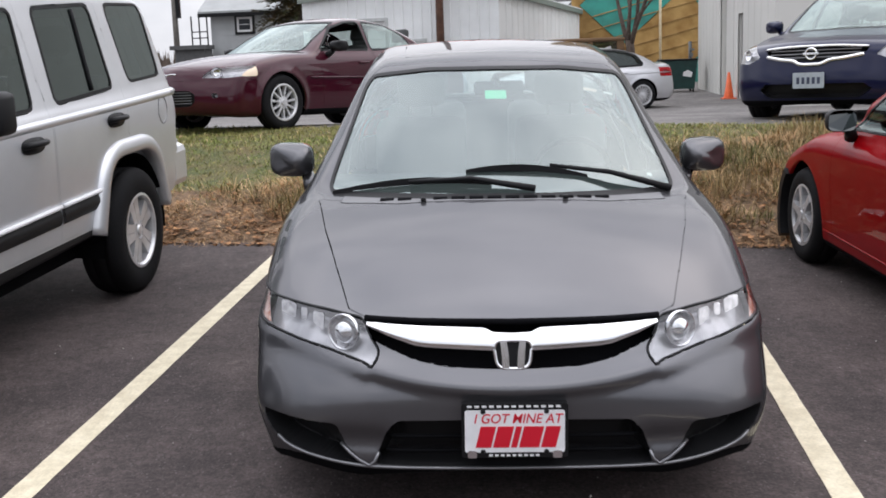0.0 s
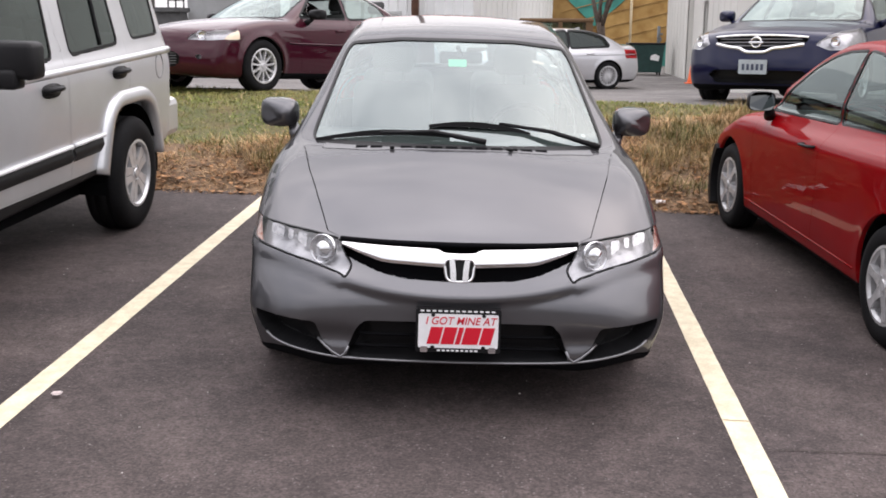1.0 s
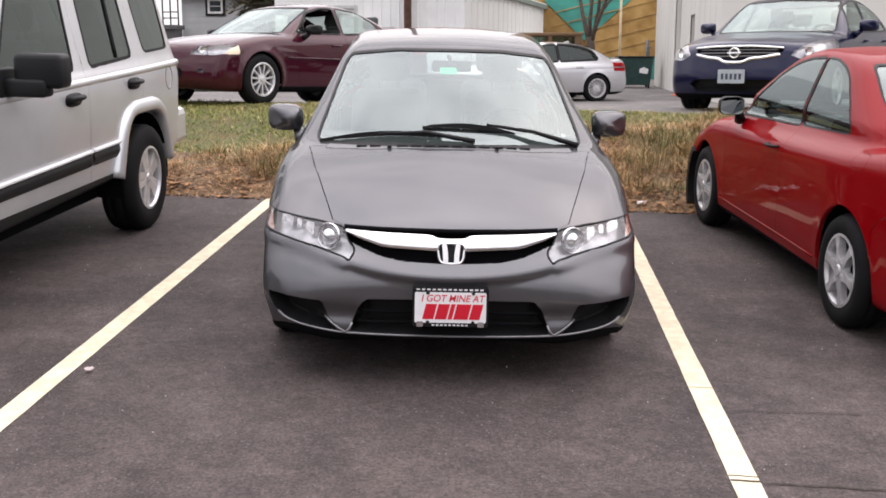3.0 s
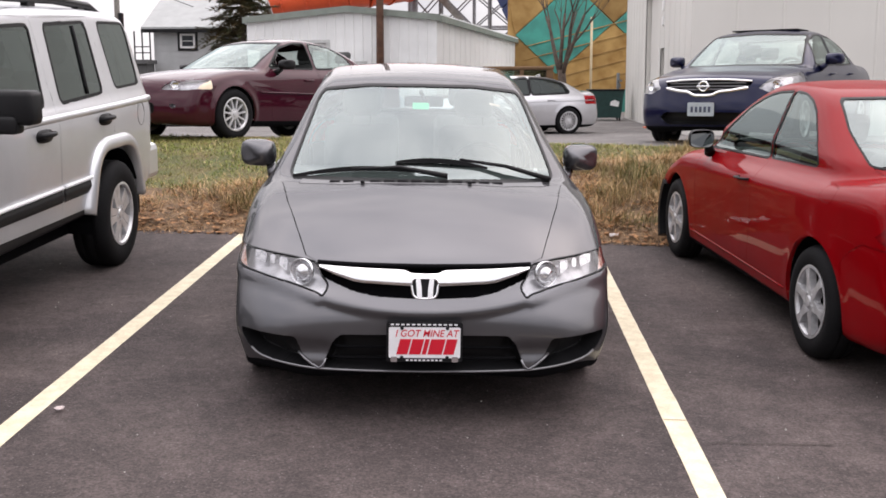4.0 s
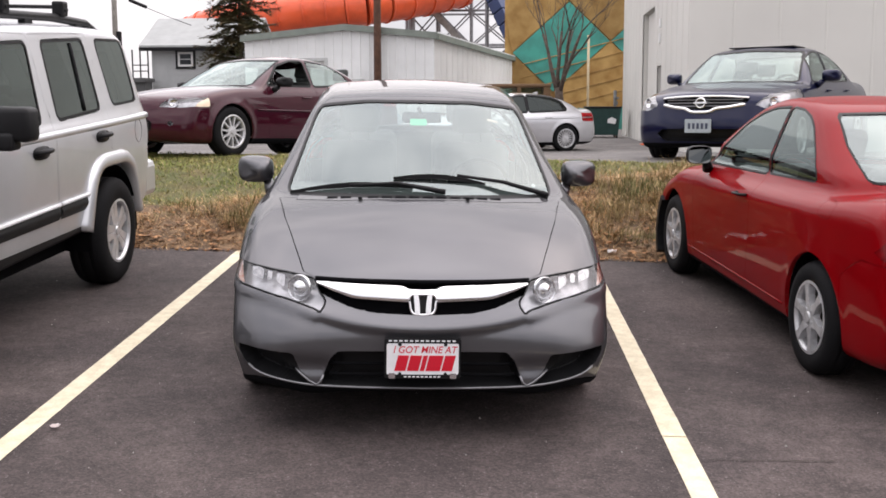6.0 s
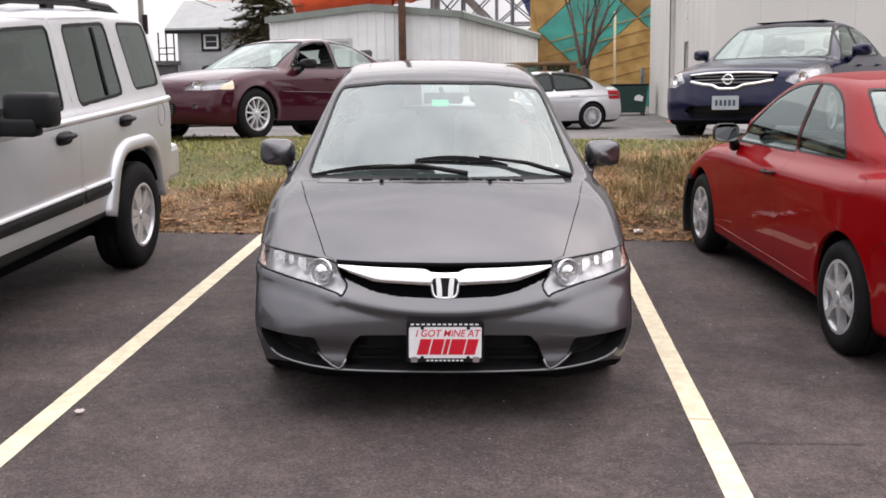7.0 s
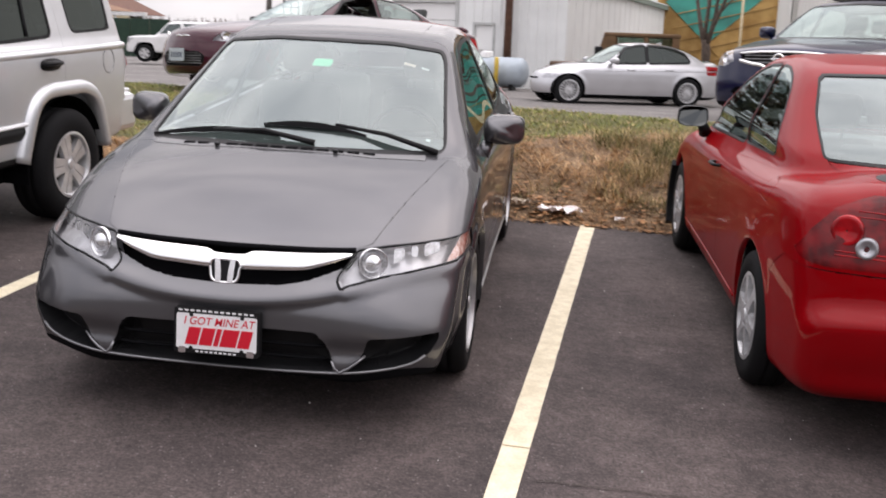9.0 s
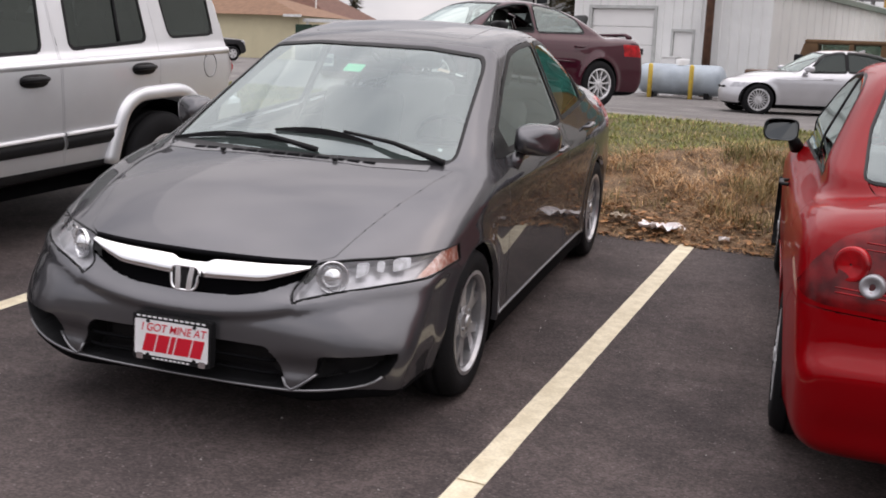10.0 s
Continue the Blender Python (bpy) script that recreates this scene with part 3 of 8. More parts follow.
def liner(car, s, v, r):
    """Dark wheel housing inside each arch."""
    for side in (1, -1):
        bm = bmesh.new()
        w = s["half"] - 0.035
        n = 22
        prof = [(v + r * math.cos(a), s["axle_z"] + r * math.sin(a)) for a in np.linspace(-0.15, math.pi + 0.15, n)]
        outer = [bm.verts.new((side * w, y, z)) for y, z in prof]
        inner = [bm.verts.new((side * (w - 0.34), y, z)) for y, z in prof]
        for k in range(n - 1):
            bm.faces.new((outer[k], outer[k + 1], inner[k + 1], inner[k]))
        bm.faces.new(inner)
        part("wheel_housing", bm, DARK, car)


def seat_row(car, v, us, z=0.42, mat=None):
    for u in us:
        bm = bmesh.new()
        box(bm, u - 0.25, v - 0.30, z - 0.10, u + 0.25, v + 0.25, z + 0.10, 0.05)
        box(bm, u - 0.24, -0.08, 0.0, u + 0.24, 0.08, 0.58, 0.06, m=pose(0, v + 0.27, z + 0.05, -16, 0, 0))
        st = part("seat", bm, mat or SEAT, car, "", True)
        hb = bmesh.new()
        box(hb, u - 0.13, -0.05, 0.64, u + 0.13, 0.05, 0.82, 0.045, m=pose(0, v + 0.27, z + 0.05, -16, 0, 0))
        for du in (-0.06, 0.06):
            tube(hb, pose(0, v + 0.27, z + 0.05, -16, 0, 0) @ Vector((u + du, 0, 0.55)), pose(0, v + 0.27, z + 0.05, -16, 0, 0) @ Vector((u + du, 0, 0.68)), 0.008, sides=6)
        part("headrest", hb, mat or SEAT, st, "", True)


def mirror_pair(car, u, v, z, size, mat, arm_u, glass_side=1, w=0.0):
    for side in (1, -1):
        bm = bmesh.new()
        sx, sy, sz = size
        rings = []
        n = 20
        for t, sc in ((0.5, 0.96), (0.44, 1.0), (0.1, 0.99), (-0.2, 0.90), (-0.4, 0.66), (-0.5, 0.30)):
            rings.append([bm.verts.new((side * (u + sx * 0.5 * sc * np.sign(math.cos(a)) * abs(math.cos(a)) ** 0.55),
                                        v + sy * t + 0.03 * math.cos(a), z + sz * 0.5 * sc * np.sign(math.sin(a)) * abs(math.sin(a)) ** 0.6)) for a in np.linspace(0, math.tau, n, endpoint=False)])
        for a, b in zip(rings, rings[1:]):
            for k in range(n):
                bm.faces.new((a[k], a[(k + 1) % n], b[(k + 1) % n], b[k]))
        bm.faces.new(rings[-1])
        bmesh.ops.recalc_face_normals(bm, faces=bm.faces[:])
        mi = part("mirror", bm, mat, car, "", True)
        am = bmesh.new()
        tube(am, (side * (u - sx * 0.35), v, z - sz * 0.40), (side * arm_u, v - 0.05, z - sz * 0.85), 0.028, 0.04, 10)
        part("mirror_foot", am, mat, mi, "", True)
        gl = bmesh.new()
        ring = [gl.verts.new((side * (u + sx * 0.46 * np.sign(math.cos(a)) * abs(math.cos(a)) ** 0.55), v + sy * 0.30 - 0.025 * math.sin(a),
                              z + sz * 0.46 * np.sign(math.sin(a)) * abs(math.sin(a)) ** 0.6)) for a in np.linspace(0, math.tau, n, endpoint=False)]
        gl.faces.new(ring)
        part("mirror_glass", gl, material("mirror_silver", (0.085, 0.09, 0.09), rough=0.03, metal=1.0, vary=0.02), mi)


def band(fn, d):
    """The same region grown by d."""
    return lambda u, v, z: fn(u, v, z) + d


def arch_region(s, grow=0.0):
    def fn(u, v, z):
        d = np.full(np.shape(u), -1.0)
        for ac, ar in s["arches"]:
            if "arch_poly" in s:
                d = np.maximum(d, poly_distance(v - ac, z - s["axle_z"], s["arch_poly"]) + grow)
            else:
                d = np.maximum(d, ar + grow - np.hypot(v - ac, z - s["axle_z"]))
        return np.minimum(np.minimum(d, np.abs(u) - 0.45), s["axle_z"] + 0.75 - z)
    return fn


def panels(car, s, regions, rest, around=150, along=130, cap=36):
    """regions: (name, fn, material, how, label). how: panel, pair, glass, glass_pair, inset, inset_pair, hole. The rest is one body panel."""
    bm = body_mesh(s, around, along, cap)
    for _, fn, *_ in regions:
        cut(bm, fn)
    low = s.get("under", s["axle_z"] - 0.085)
    cut(bm, lambda u, v, z: low - z)
    bm.normal_update()
    true_normals(bm, s)
    groups = sort_faces(bm, [(k, fn) for k, (_, fn, *_) in enumerate(regions)])
    made = {}
    for k, (name, fn, mat, how, label) in enumerate(regions):
        faces = groups.get(k, [])
        if how == "hole" or not faces:
            continue
        for side in ((1, -1) if how.endswith("pair") else (0,)):
            if how.startswith("glass") or how.startswith("lamp"):
                b = lift(faces, -0.003, 0.0, 0.0, side)
            elif how.startswith("inset"):
                b = lift(faces, -0.03, 0.0, 0.0, side)
            elif how.startswith("recess"):
                b = lift_bucket(faces, 0.085, side)
            elif how.startswith("proud"):
                b = lift(faces, 0.008, 0.0, 0.02, side)
            elif how.startswith("flare"):
                b = lift(faces, 0.028, 0.0, 0.06, side)
            elif how.startswith("flush"):
                b = lift(faces, 0.0015, 0.0, 0.01, side)
            else:
                b = lift(faces, 0.0, 0.005, 0.02, side)
            if not b.faces:
                b.free()
                continue
            ob = part(name, b, mat, car, label, False)
            made.setdefault(name, []).append(ob)
            if how.startswith("glass") or how.startswith("lamp"):
                ob.visible_shadow = False
            if how.startswith("lamp"):
                part("lamp_housing", lift_bucket(faces, 0.05, side), LAMP_BACK, ob, "silvery lamp housing", False)
    rest_faces = groups.get("", [])
    under = [f for f in rest_faces if f.calc_center_median().z < low]
    hidden = set(under)
    b = lift([f for f in rest_faces if f not in hidden], 0.0, 0.0, 0.025)
    made["body"] = [part("body", b, rest, car)]
    part("underbody", lift(under), DARK, car, "dark underbody")
    bm.free()
    return made


def floor_tub(car, s, v0, v1, z0=0.3, z1=0.85):
    bm = bmesh.new()
    w = s["half"] - 0.14
    box(bm, -w, v0, z0, w, v1, z0 + 0.06)
    part("cabin_floor", bm, TRIM_IN, car)
    bm = bmesh.new()
    prism(bm, [(v0, z0), (v0 + 0.75, z0 + 0.1), (v0 + 0.78, z1 - 0.06), (v0 + 0.62, z1 + 0.03), (v0 + 0.2, z1 + 0.02), (v0, z1 - 0.05)], -w, w, "yz")
    part("dashboard", bm, TRIM_IN, car)
    bm = bmesh.new()
    lathe(bm, [(0.175 + 0.014 * math.cos(a), 0.014 * math.sin(a)) for a in np.linspace(0, math.tau, 8, endpoint=False)], 28, "y", close=True,
          m=pose(0.37, v0 + 0.98, z1 - 0.02, 25, 0, 0))
    prism(bm, [(-0.17, -0.03), (0.17, -0.03), (0.17, 0.03), (-0.17, 0.03)], -0.02, 0.02, "xz", pose(0.37, v0 + 0.98, z1 - 0.02, 25, 0, 0))
    part("steering_wheel", bm, BLACK, car, "", True)


COWL = material("cowl_plastic", (0.17, 0.17, 0.175), rough=0.55, bump=0.0004, bump_scale=300)
BRIGHT = material("bright_chrome", (0.93, 0.93, 0.94), rough=0.16, metal=1.0, vary=0.02)


DARK_GLASS_TOP = material("sunroof_glass", (0.080, 0.080, 0.085), rough=0.3, metal=0.7, coat=0.75, edge=0.1, coat_rough=0.015)


def place(x, y, z, yaw, slope=0.0):
    """A pose on ground that falls away by slope degrees along the world's y."""
    return pose(x, y, z, slope, 0, 0) @ pose(0, 0, 0, 0, 0, yaw)


# ---- the grey sedan in the middle bay ----
CIVIC = dict(
    length=4.42, half=0.875, axle_z=0.315,
    lower=[(0.60, 0.19), (0.22, 0.203), (0.09, 0.212), (0.03, 0.236), (0.00, 0.32), (0.00, 0.46), (0.045, 0.55), (0.10, 0.62), (0.15, 0.685), (0.30, 0.775), (0.55, 0.875), (0.9, 0.955), (1.3, 1.00),
           (2.2, 1.00), (3.3, 1.02), (3.8, 1.06), (4.15, 1.08), (4.33, 1.05), (4.40, 0.90), (4.43, 0.62), (4.40, 0.40), (4.30, 0.25), (3.9, 0.19), (2.2, 0.17), (0.60, 0.19)],
    cabin=[(0.86, 0.90), (0.92, 0.965), (1.2, 1.108), (1.55, 1.272), (1.84, 1.396), (2.02, 1.438), (2.25, 1.464), (2.55, 1.482), (2.9, 1.466), (3.2, 1.39), (3.55, 1.235), (3.88, 1.08), (3.95, 0.9), (2.5, 0.7), (0.86, 0.90)],
    plan=[(0.0, 0.845), (0.5, 0.858), (0.9, 0.882), (1.5, 0.878), (2.2, 0.872), (3.3, 0.875), (3.9, 0.86), (4.42, 0.80)],
    side=[(0.0, 0.06), (0.17, 0.026), (0.24, 0.004), (0.30, 0.012), (0.45, 0.004), (0.62, 0.0), (0.76, 0.002), (0.84, 0.014), (0.90, 0.040), (0.95, 0.075), (1.0, 0.115), (1.2, 0.25)],
    belt=(0.95, 0.80, 0.47), bow=(0.535, 0.30), bow_low=0.49, bow_power=5, cabin_bow=(0.28, 0.30), crown=0.09, roof_crown=0.11, corner=0.11, corner_low=0.035, taper=0.034, cabin_corner=0.075, flare=0.014,
    arches=[(0.87, 0.345), (3.53, 0.345)], spine=(0.75, 3.75, 0.56))


def civic_front_relief(u, v, z):
    """The mouth under the bright bar, the lower intakes and the soft lip between them."""
    au = np.abs(u)
    front = 1 - smooth01(0.55, 0.8, v)
    over = z - np.minimum(0.500 + 0.27 * au * au, np.interp(au, (0.40, 0.46, 0.60, 0.72, 0.85), (0.56, 0.548, 0.580, 0.599, 0.610)))
    lip = np.interp(au, (0.40, 0.55, 0.82), (0.024, 0.012, 0.008)) * np.where(over > 0, np.exp(-(over / 0.036) ** 2), np.exp(-(over / 0.013) ** 2))
    dip = -0.005 * np.exp(-((z - 0.43) / 0.05) ** 2) * (1 - smooth01(0.5, 0.8, au))
    tuck = -0.045 * (1 - smooth01(0.20, 0.40, z)) * smooth01(0.45, 0.75, au)
    scoop = -0.030 * np.exp(-((z - 0.332) / 0.042) ** 2) * smooth01(0.34, 0.44, au) * (1 - smooth01(0.54, 0.64, au))
    return (lip + dip + tuck + scoop) * front


CIVIC["extras"], CIVIC["relax"] = [civic_front_relief], 1


def civic():
    m = LOT @ pose(0, 0, 0, 0, 0, 4.38)
    car = empty("sedan", m, "dark grey metallic four-door sedan with a dealer plate, parked nose out", "car")
    s = CIVIC
    grey = paint("gunmetal_paint", (0.124, 0.123, 0.131), metal=0.75, rough=0.30, coat=0.75, edge=0.1, coat_rough=0.02)
    head = poly_region([(0.93, 0.712), (0.864, 0.703), (0.738, 0.701), (0.597, 0.697), (0.531, 0.691), (0.476, 0.685), (0.452, 0.64), (0.421, 0.600), (0.440, 0.567), (0.461, 0.577), (0.586, 0.607), (0.723, 0.626), (0.838, 0.634), (0.90, 0.650), (0.93, 0.67)], "uz", -1, 0.655, 0.015)
    mouth = poly_region([(-0.3, 0.681), (0.2, 0.681), (0.414, 0.684), (0.500, 0.683), (0.480, 0.655), (0.430, 0.632), (0.397, 0.617), (0.309, 0.585), (0.21, 0.567), (0.05, 0.561), (-0.3, 0.561)], "uz", -1, 0.6, 0.015)
    low_mid = poly_region([(-0.3, 0.404), (0.20, 0.404), (0.362, 0.403), (0.395, 0.365), (0.420, 0.300), (0.440, 0.259), (0.2, 0.243), (-0.3, 0.238)], "uz", -1, 0.6, 0.014)
    low_out = poly_region([(0.560, 0.385), (0.800, 0.392), (0.806, 0.370), (0.775, 0.318), (0.740, 0.290), (0.66, 0.268), (0.50, 0.256), (0.462, 0.255), (0.535, 0.310)], "uz", -1, 0.7, 0.008)
    screen = poly_region([(-0.3, 0.962), (0.3, 0.958), (0.676, 0.950), (0.670, 0.99), (0.583, 1.30), (0.556, 1.343), (0.3, 1.371), (-0.3, 1.377)], "uz", 0.8, 2.2, 0.03)
    cowl = poly_region([(-0.3, 0.830), (0.40, 0.858), (0.62, 0.935), (0.61, 1.03), (0.5, 1.05), (-0.3, 1.0)], "uv", 0.8, 1.0, 0.01)
    hood = poly_region([(-0.4, 0.08), (0.214, 0.10), (0.414, 0.15), (0.529, 0.236), (0.592, 0.454), (0.660, 0.72), (0.715, 1.01), (0.40, 0.865), (0.2, 0.842), (-0.4, 0.835)], "uv", 0.671, 1.1, 0.012)
    chin = poly_region([(-0.4, 0.10), (0.93, 0.10), (0.86, 0.205), (0.80, 0.235), (0.73, 0.252), (0.66, 0.256), (0.577, 0.250), (0.452, 0.243), (0.205, 0.232), (-0.4, 0.227)], "uz", -1, 0.62, 0.0)
    win_f = side_region([(1.40, 0.945), (1.56, 1.035), (1.90, 1.212), (2.18, 1.338), (2.38, 1.366), (2.62, 1.378), (2.63, 0.985), (2.0, 0.965)], 0.45)
    win_r = side_region([(2.71, 0.99), (2.70, 1.375), (2.9, 1.372), (3.05, 1.352), (3.30, 1.275), (3.33, 1.03)], 0.42)
    win_q = side_region([(3.38, 1.035), (3.36, 1.255), (3.55, 1.16), (3.68, 1.06)], 0.42, 0, 0.02)
    back_win = poly_region([(-0.3, 1.09), (0.58, 1.10), (0.50, 1.35), (-0.3, 1.375)], "uz", 3.0, 4.2)
    door_f = poly_region([(1.42, 0.25), (1.38, 0.55), (1.36, 0.93), (1.93, 1.262), (2.22, 1.395), (2.66, 1.425), (2.665, 0.9), (2.64, 0.25)], "vz", 0.45, 2, 0.02)
    door_r = poly_region([(2.67, 0.25), (2.68, 1.42), (3.1, 1.40), (3.36, 1.29), (3.52, 1.03), (3.42, 0.75), (3.18, 0.60), (3.08, 0.45), (3.06, 0.25)], "vz", 0.42, 2, 0.02)
    roofp = poly_region([(-0.6, 2.03), (0.43, 2.03), (0.43, 2.70), (-0.6, 2.70)], "uv", 1.2, 2, 0.06)
    tail = poly_region([(0.42, 0.80), (0.9, 0.80), (0.9, 1.0), (0.55, 0.98)], "uz", 3.95, 5)
    bump_f = poly_region([(-0.5, 0.1), (0.62, 0.1), (0.62, 0.40), (0.66, 0.60), (0.60, 0.655), (-0.5, 0.655)], "vz", -0.1, 2, 0.01)
    regions = [
        ("wheel_arch", arch_region(s), grey, "hole", ""),
        ("headlight", head, LENS, "lamp_pair", "clear headlight with round projector and amber corner"),
        ("headlight_seal", lambda u, v, z: head(u, v, z) + 0.0035, BLACK, "flush_pair", "thin black headlight seal"),
        ("grille_mouth", mouth, DARK, "recess", "dark grille opening under a bright bar"),
        ("intake", low_mid, INTAKE, "recess", "black lower air intake"),
        ("fog_pocket", low_out, INTAKE, "recess_pair", "black blanked fog lamp pocket"),
        ("air_dam", chin, DARK, "flush", "black lower air dam"),
        ("windscreen", screen, SCREEN, "glass", "windscreen reflecting a bright overcast sky"),
        ("windscreen_seal", band(screen, 0.013), BLACK, "flush", "black rubber windscreen surround"),
        ("cowl", cowl, COWL, "flush", "grey slotted cowl panel"),
        ("sail_panel", poly_region([(1.36, 0.935), (1.40, 0.955), (1.58, 1.050), (1.63, 0.945)], "vz", 0.45, 2, 0.0), BLACK, "flush_pair", "black sail panel behind the mirror"),
        ("front_window", win_f, CIVIC_GLASS, "glass_pair", ""),
        ("rear_window", win_r, CIVIC_GLASS, "glass_pair", ""),
        ("quarter_window", win_q, CIVIC_GLASS, "glass_pair", ""),
        ("window_trim", lambda u, v, z: np.maximum(np.maximum(win_f(u, v, z), win_r(u, v, z)), win_q(u, v, z)) + 0.022, BLACK, "flush_pair", "black window trim"),
        ("back_window", back_win, CIVIC_GLASS, "glass", ""),
        ("back_window_seal", band(back_win, 0.022), BLACK, "flush", ""),
        ("hood", hood, grey, "panel", "smooth grey bonnet"),
        ("tail_lamp", tail, RED_LENS, "flush_pair", ""),
        ("bumper", bump_f, grey, "panel", "grey front bumper"),
        ("front_door", door_f, grey, "pair", ""),
        ("rear_door", door_r, grey, "pair", ""),
        ("sunroof", roofp, DARK_GLASS_TOP, "panel", "closed sunroof panel reflecting the sky"),
    ]
    made = panels(car, s, regions, grey, 288, 190, 100)
    for v in (0.87, 3.53):
        liner(car, s, v, 0.35)
        for side in (1, -1):
            wheel(car, side, v, 0.318, 0.205, 0.218, 5, 0.866, 0.315, "split", GREY_ALLOY, name_label="silver alloy wheel with five split spokes")
    floor_tub(car, s, 1.0, 3.9, 0.28, 0.90)
    seat_row(car, 2.2, (-0.37, 0.37), 0.47)
    seat_row(car, 3.15, (-0.37, 0.37), 0.47)
    mirror_pair(car, 0.918, 1.62, 0.995, (0.205, 0.13, 0.150), grey, 0.815)

    # bright grille bar, wider in the middle
    us = np.linspace(-0.462, 0.462, 61)
    zt = np.interp(np.abs(us), (0, 0.06, 0.085, 0.14, 0.28, 0.40, 0.462), (0.652, 0.654, 0.666, 0.668, 0.671, 0.675, 0.679))
    zl = np.interp(np.abs(us), (0, 0.07, 0.14, 0.27, 0.31, 0.40, 0.462), (0.600, 0.606, 0.609, 0.615, 0.620, 0.647, 0.667))
    vt, vl = front_v(s, us, zt), front_v(s, us, zl)
    bm = bmesh.new()
    strip(bm, [Vector((u, v - 0.004, z)) for u, v, z in zip(us, vl, zl)], [Vector((u, v - 0.002, z)) for u, v, z in zip(us, vt, zt)], Vector((0, -0.012, 0.002)), 6)
    part("grille_bar", bm, BRIGHT, car, "bright chrome grille bar", True)
    # dark slot between the bonnet and the bar
    us = np.linspace(-0.470, 0.470, 41)
    zs = np.interp(np.abs(us), (0, 0.3, 0.47), (0.678, 0.680, 0.683))
    bm = bmesh.new()
    sweep(bm, [(u, v + 0.012, z) for u, v, z in zip(us, front_v(s, us, zs), zs)], 0.011, 8)
    part("grille_surround", bm, DARK, car, "black slot under the bonnet edge", True)
    # plain badge: a rounded ring with two upright bars
    bv = float(front_v(s, 0.0, 0.60)[0]) - 0.022
    bm = bmesh.new()
    ring = fillet([(-0.062, 0.046), (0.062, 0.046), (0.050, -0.042), (-0.050, -0.042)], 0.03, 6)
    sweep(bm, [(a, 0, b) for a, b in ring] + [(ring[0][0], 0, ring[0][1])], 0.0062, 8, caps=False)
    for sx in (-1, 1):
        prism(bm, [(sx * 0.040, 0.044), (sx * 0.020, 0.044), (sx * 0.014, 0.004), (sx * 0.012, -0.040), (sx * 0.034, -0.040), (sx * 0.036, 0.0)][::sx], -0.006, 0.004)
    bmesh.ops.recalc_face_normals(bm, faces=bm.faces[:])
    badge = part("badge", bm, BRIGHT, car, "chrome ring badge on the grille")
    badge.matrix_basis = pose(0, bv, 0.598, -14, 0, 0)
    bm = bmesh.new()
    prism(bm, [(q[0] * 0.96, q[1] * 0.96) for q in ring], 0.004, 0.010)
    part("badge_ground", bm, BLACK, badge)

    # dealer plate in its black holder
    pv = -0.030
    bm = bmesh.new()
    prism(bm, fillet([(-0.160, -0.086), (0.160, -0.086), (0.160, 0.089), (-0.160, 0.089)], 0.010, 3), -0.004, 0.030)
    bmesh.ops.recalc_face_normals(bm, faces=bm.faces[:])
    plate = part("plate_holder", bm, BLACK, car, "black number plate holder")
    plate.matrix_basis = pose(0, pv, 0.386, -4, 0, 0) @ Matrix.Diagonal((1.02, 1, 0.98, 1))
    white = material("plate_white", (0.80, 0.80, 0.81), rough=0.35, vary=0.04, scale=30)
    redp = material("plate_red", (0.62, 0.012, 0.03), rough=0.4, vary=0.05)
    bm = bmesh.new()
    prism(bm, fillet([(-0.150, -0.068), (0.150, -0.068), (0.150, 0.068), (-0.150, 0.068)], 0.008, 3), -0.007, -0.004)
    bmesh.ops.recalc_face_normals(bm, faces=bm.faces[:])
    part("plate_sheet", bm, white, plate, "white sheet with red writing")
    face = pose(0, -0.0075, 0, 90, 0, 0)
    text_mesh("I GOT MINE AT", 0.043, "slogan", redp, plate, face @ pose(0.008, 0.040, 0), 0.0006, "red slanted slogan", 0.22, 0.90, 0.0003)
    for k, w in enumerate((0.046, 0.048, 0.018, 0.060, 0.044)):
        x0 = -0.118 + sum((0.046, 0.048, 0.018, 0.060, 0.044)[:k]) + 0.006 * k
        bm = bmesh.new()
        prism(bm, [(x0, -0.052), (x0 + w, -0.052), (x0 + w + 0.016, 0.016), (x0 + 0.016, 0.016)], -0.0085, -0.0070)
        bmesh.ops.recalc_face_normals(bm, faces=bm.faces[:])
        part("red_block", bm, redp, plate)
    for z0, z1, x0, x1 in ((0.0765, 0.0830, -0.146, 0.142), (-0.0815, -0.0755, -0.080, 0.078)):
        n = 13 if z0 > 0 else 9
        for k in range(n):
            a = x0 + (x1 - x0) * (k + 0.15) / n
            bm = bmesh.new()
            prism(bm, [(a, z0), (a + (x1 - x0) * 0.62 / n, z0), (a + (x1 - x0) * 0.62 / n, z1), (a, z1)], -0.0060, -0.0040)
            bmesh.ops.recalc_face_normals(bm, faces=bm.faces[:])
            part("lettering_bar", bm, white, plate)
    for x in (-0.095, 0.095):
        for z in (0.064, -0.066):
            bm = bmesh.new()
            lathe(bm, [(0.0, -0.013), (0.006, -0.012), (0.008, -0.007)], 12, "y", (x, 0, z))
            part("bolt", bm, BLACK, plate)
    for x in (-0.128, 0.128):
        bm = bmesh.new()
        prism(bm, fillet([(x - 0.014, -0.086), (x + 0.014, -0.086), (x + 0.014, -0.062), (x - 0.014, -0.062)], 0.006, 3), -0.0088, -0.0070)
        bmesh.ops.recalc_face_normals(bm, faces=bm.faces[:])
        part("corner_mark", bm, STEEL_TRIM, plate)

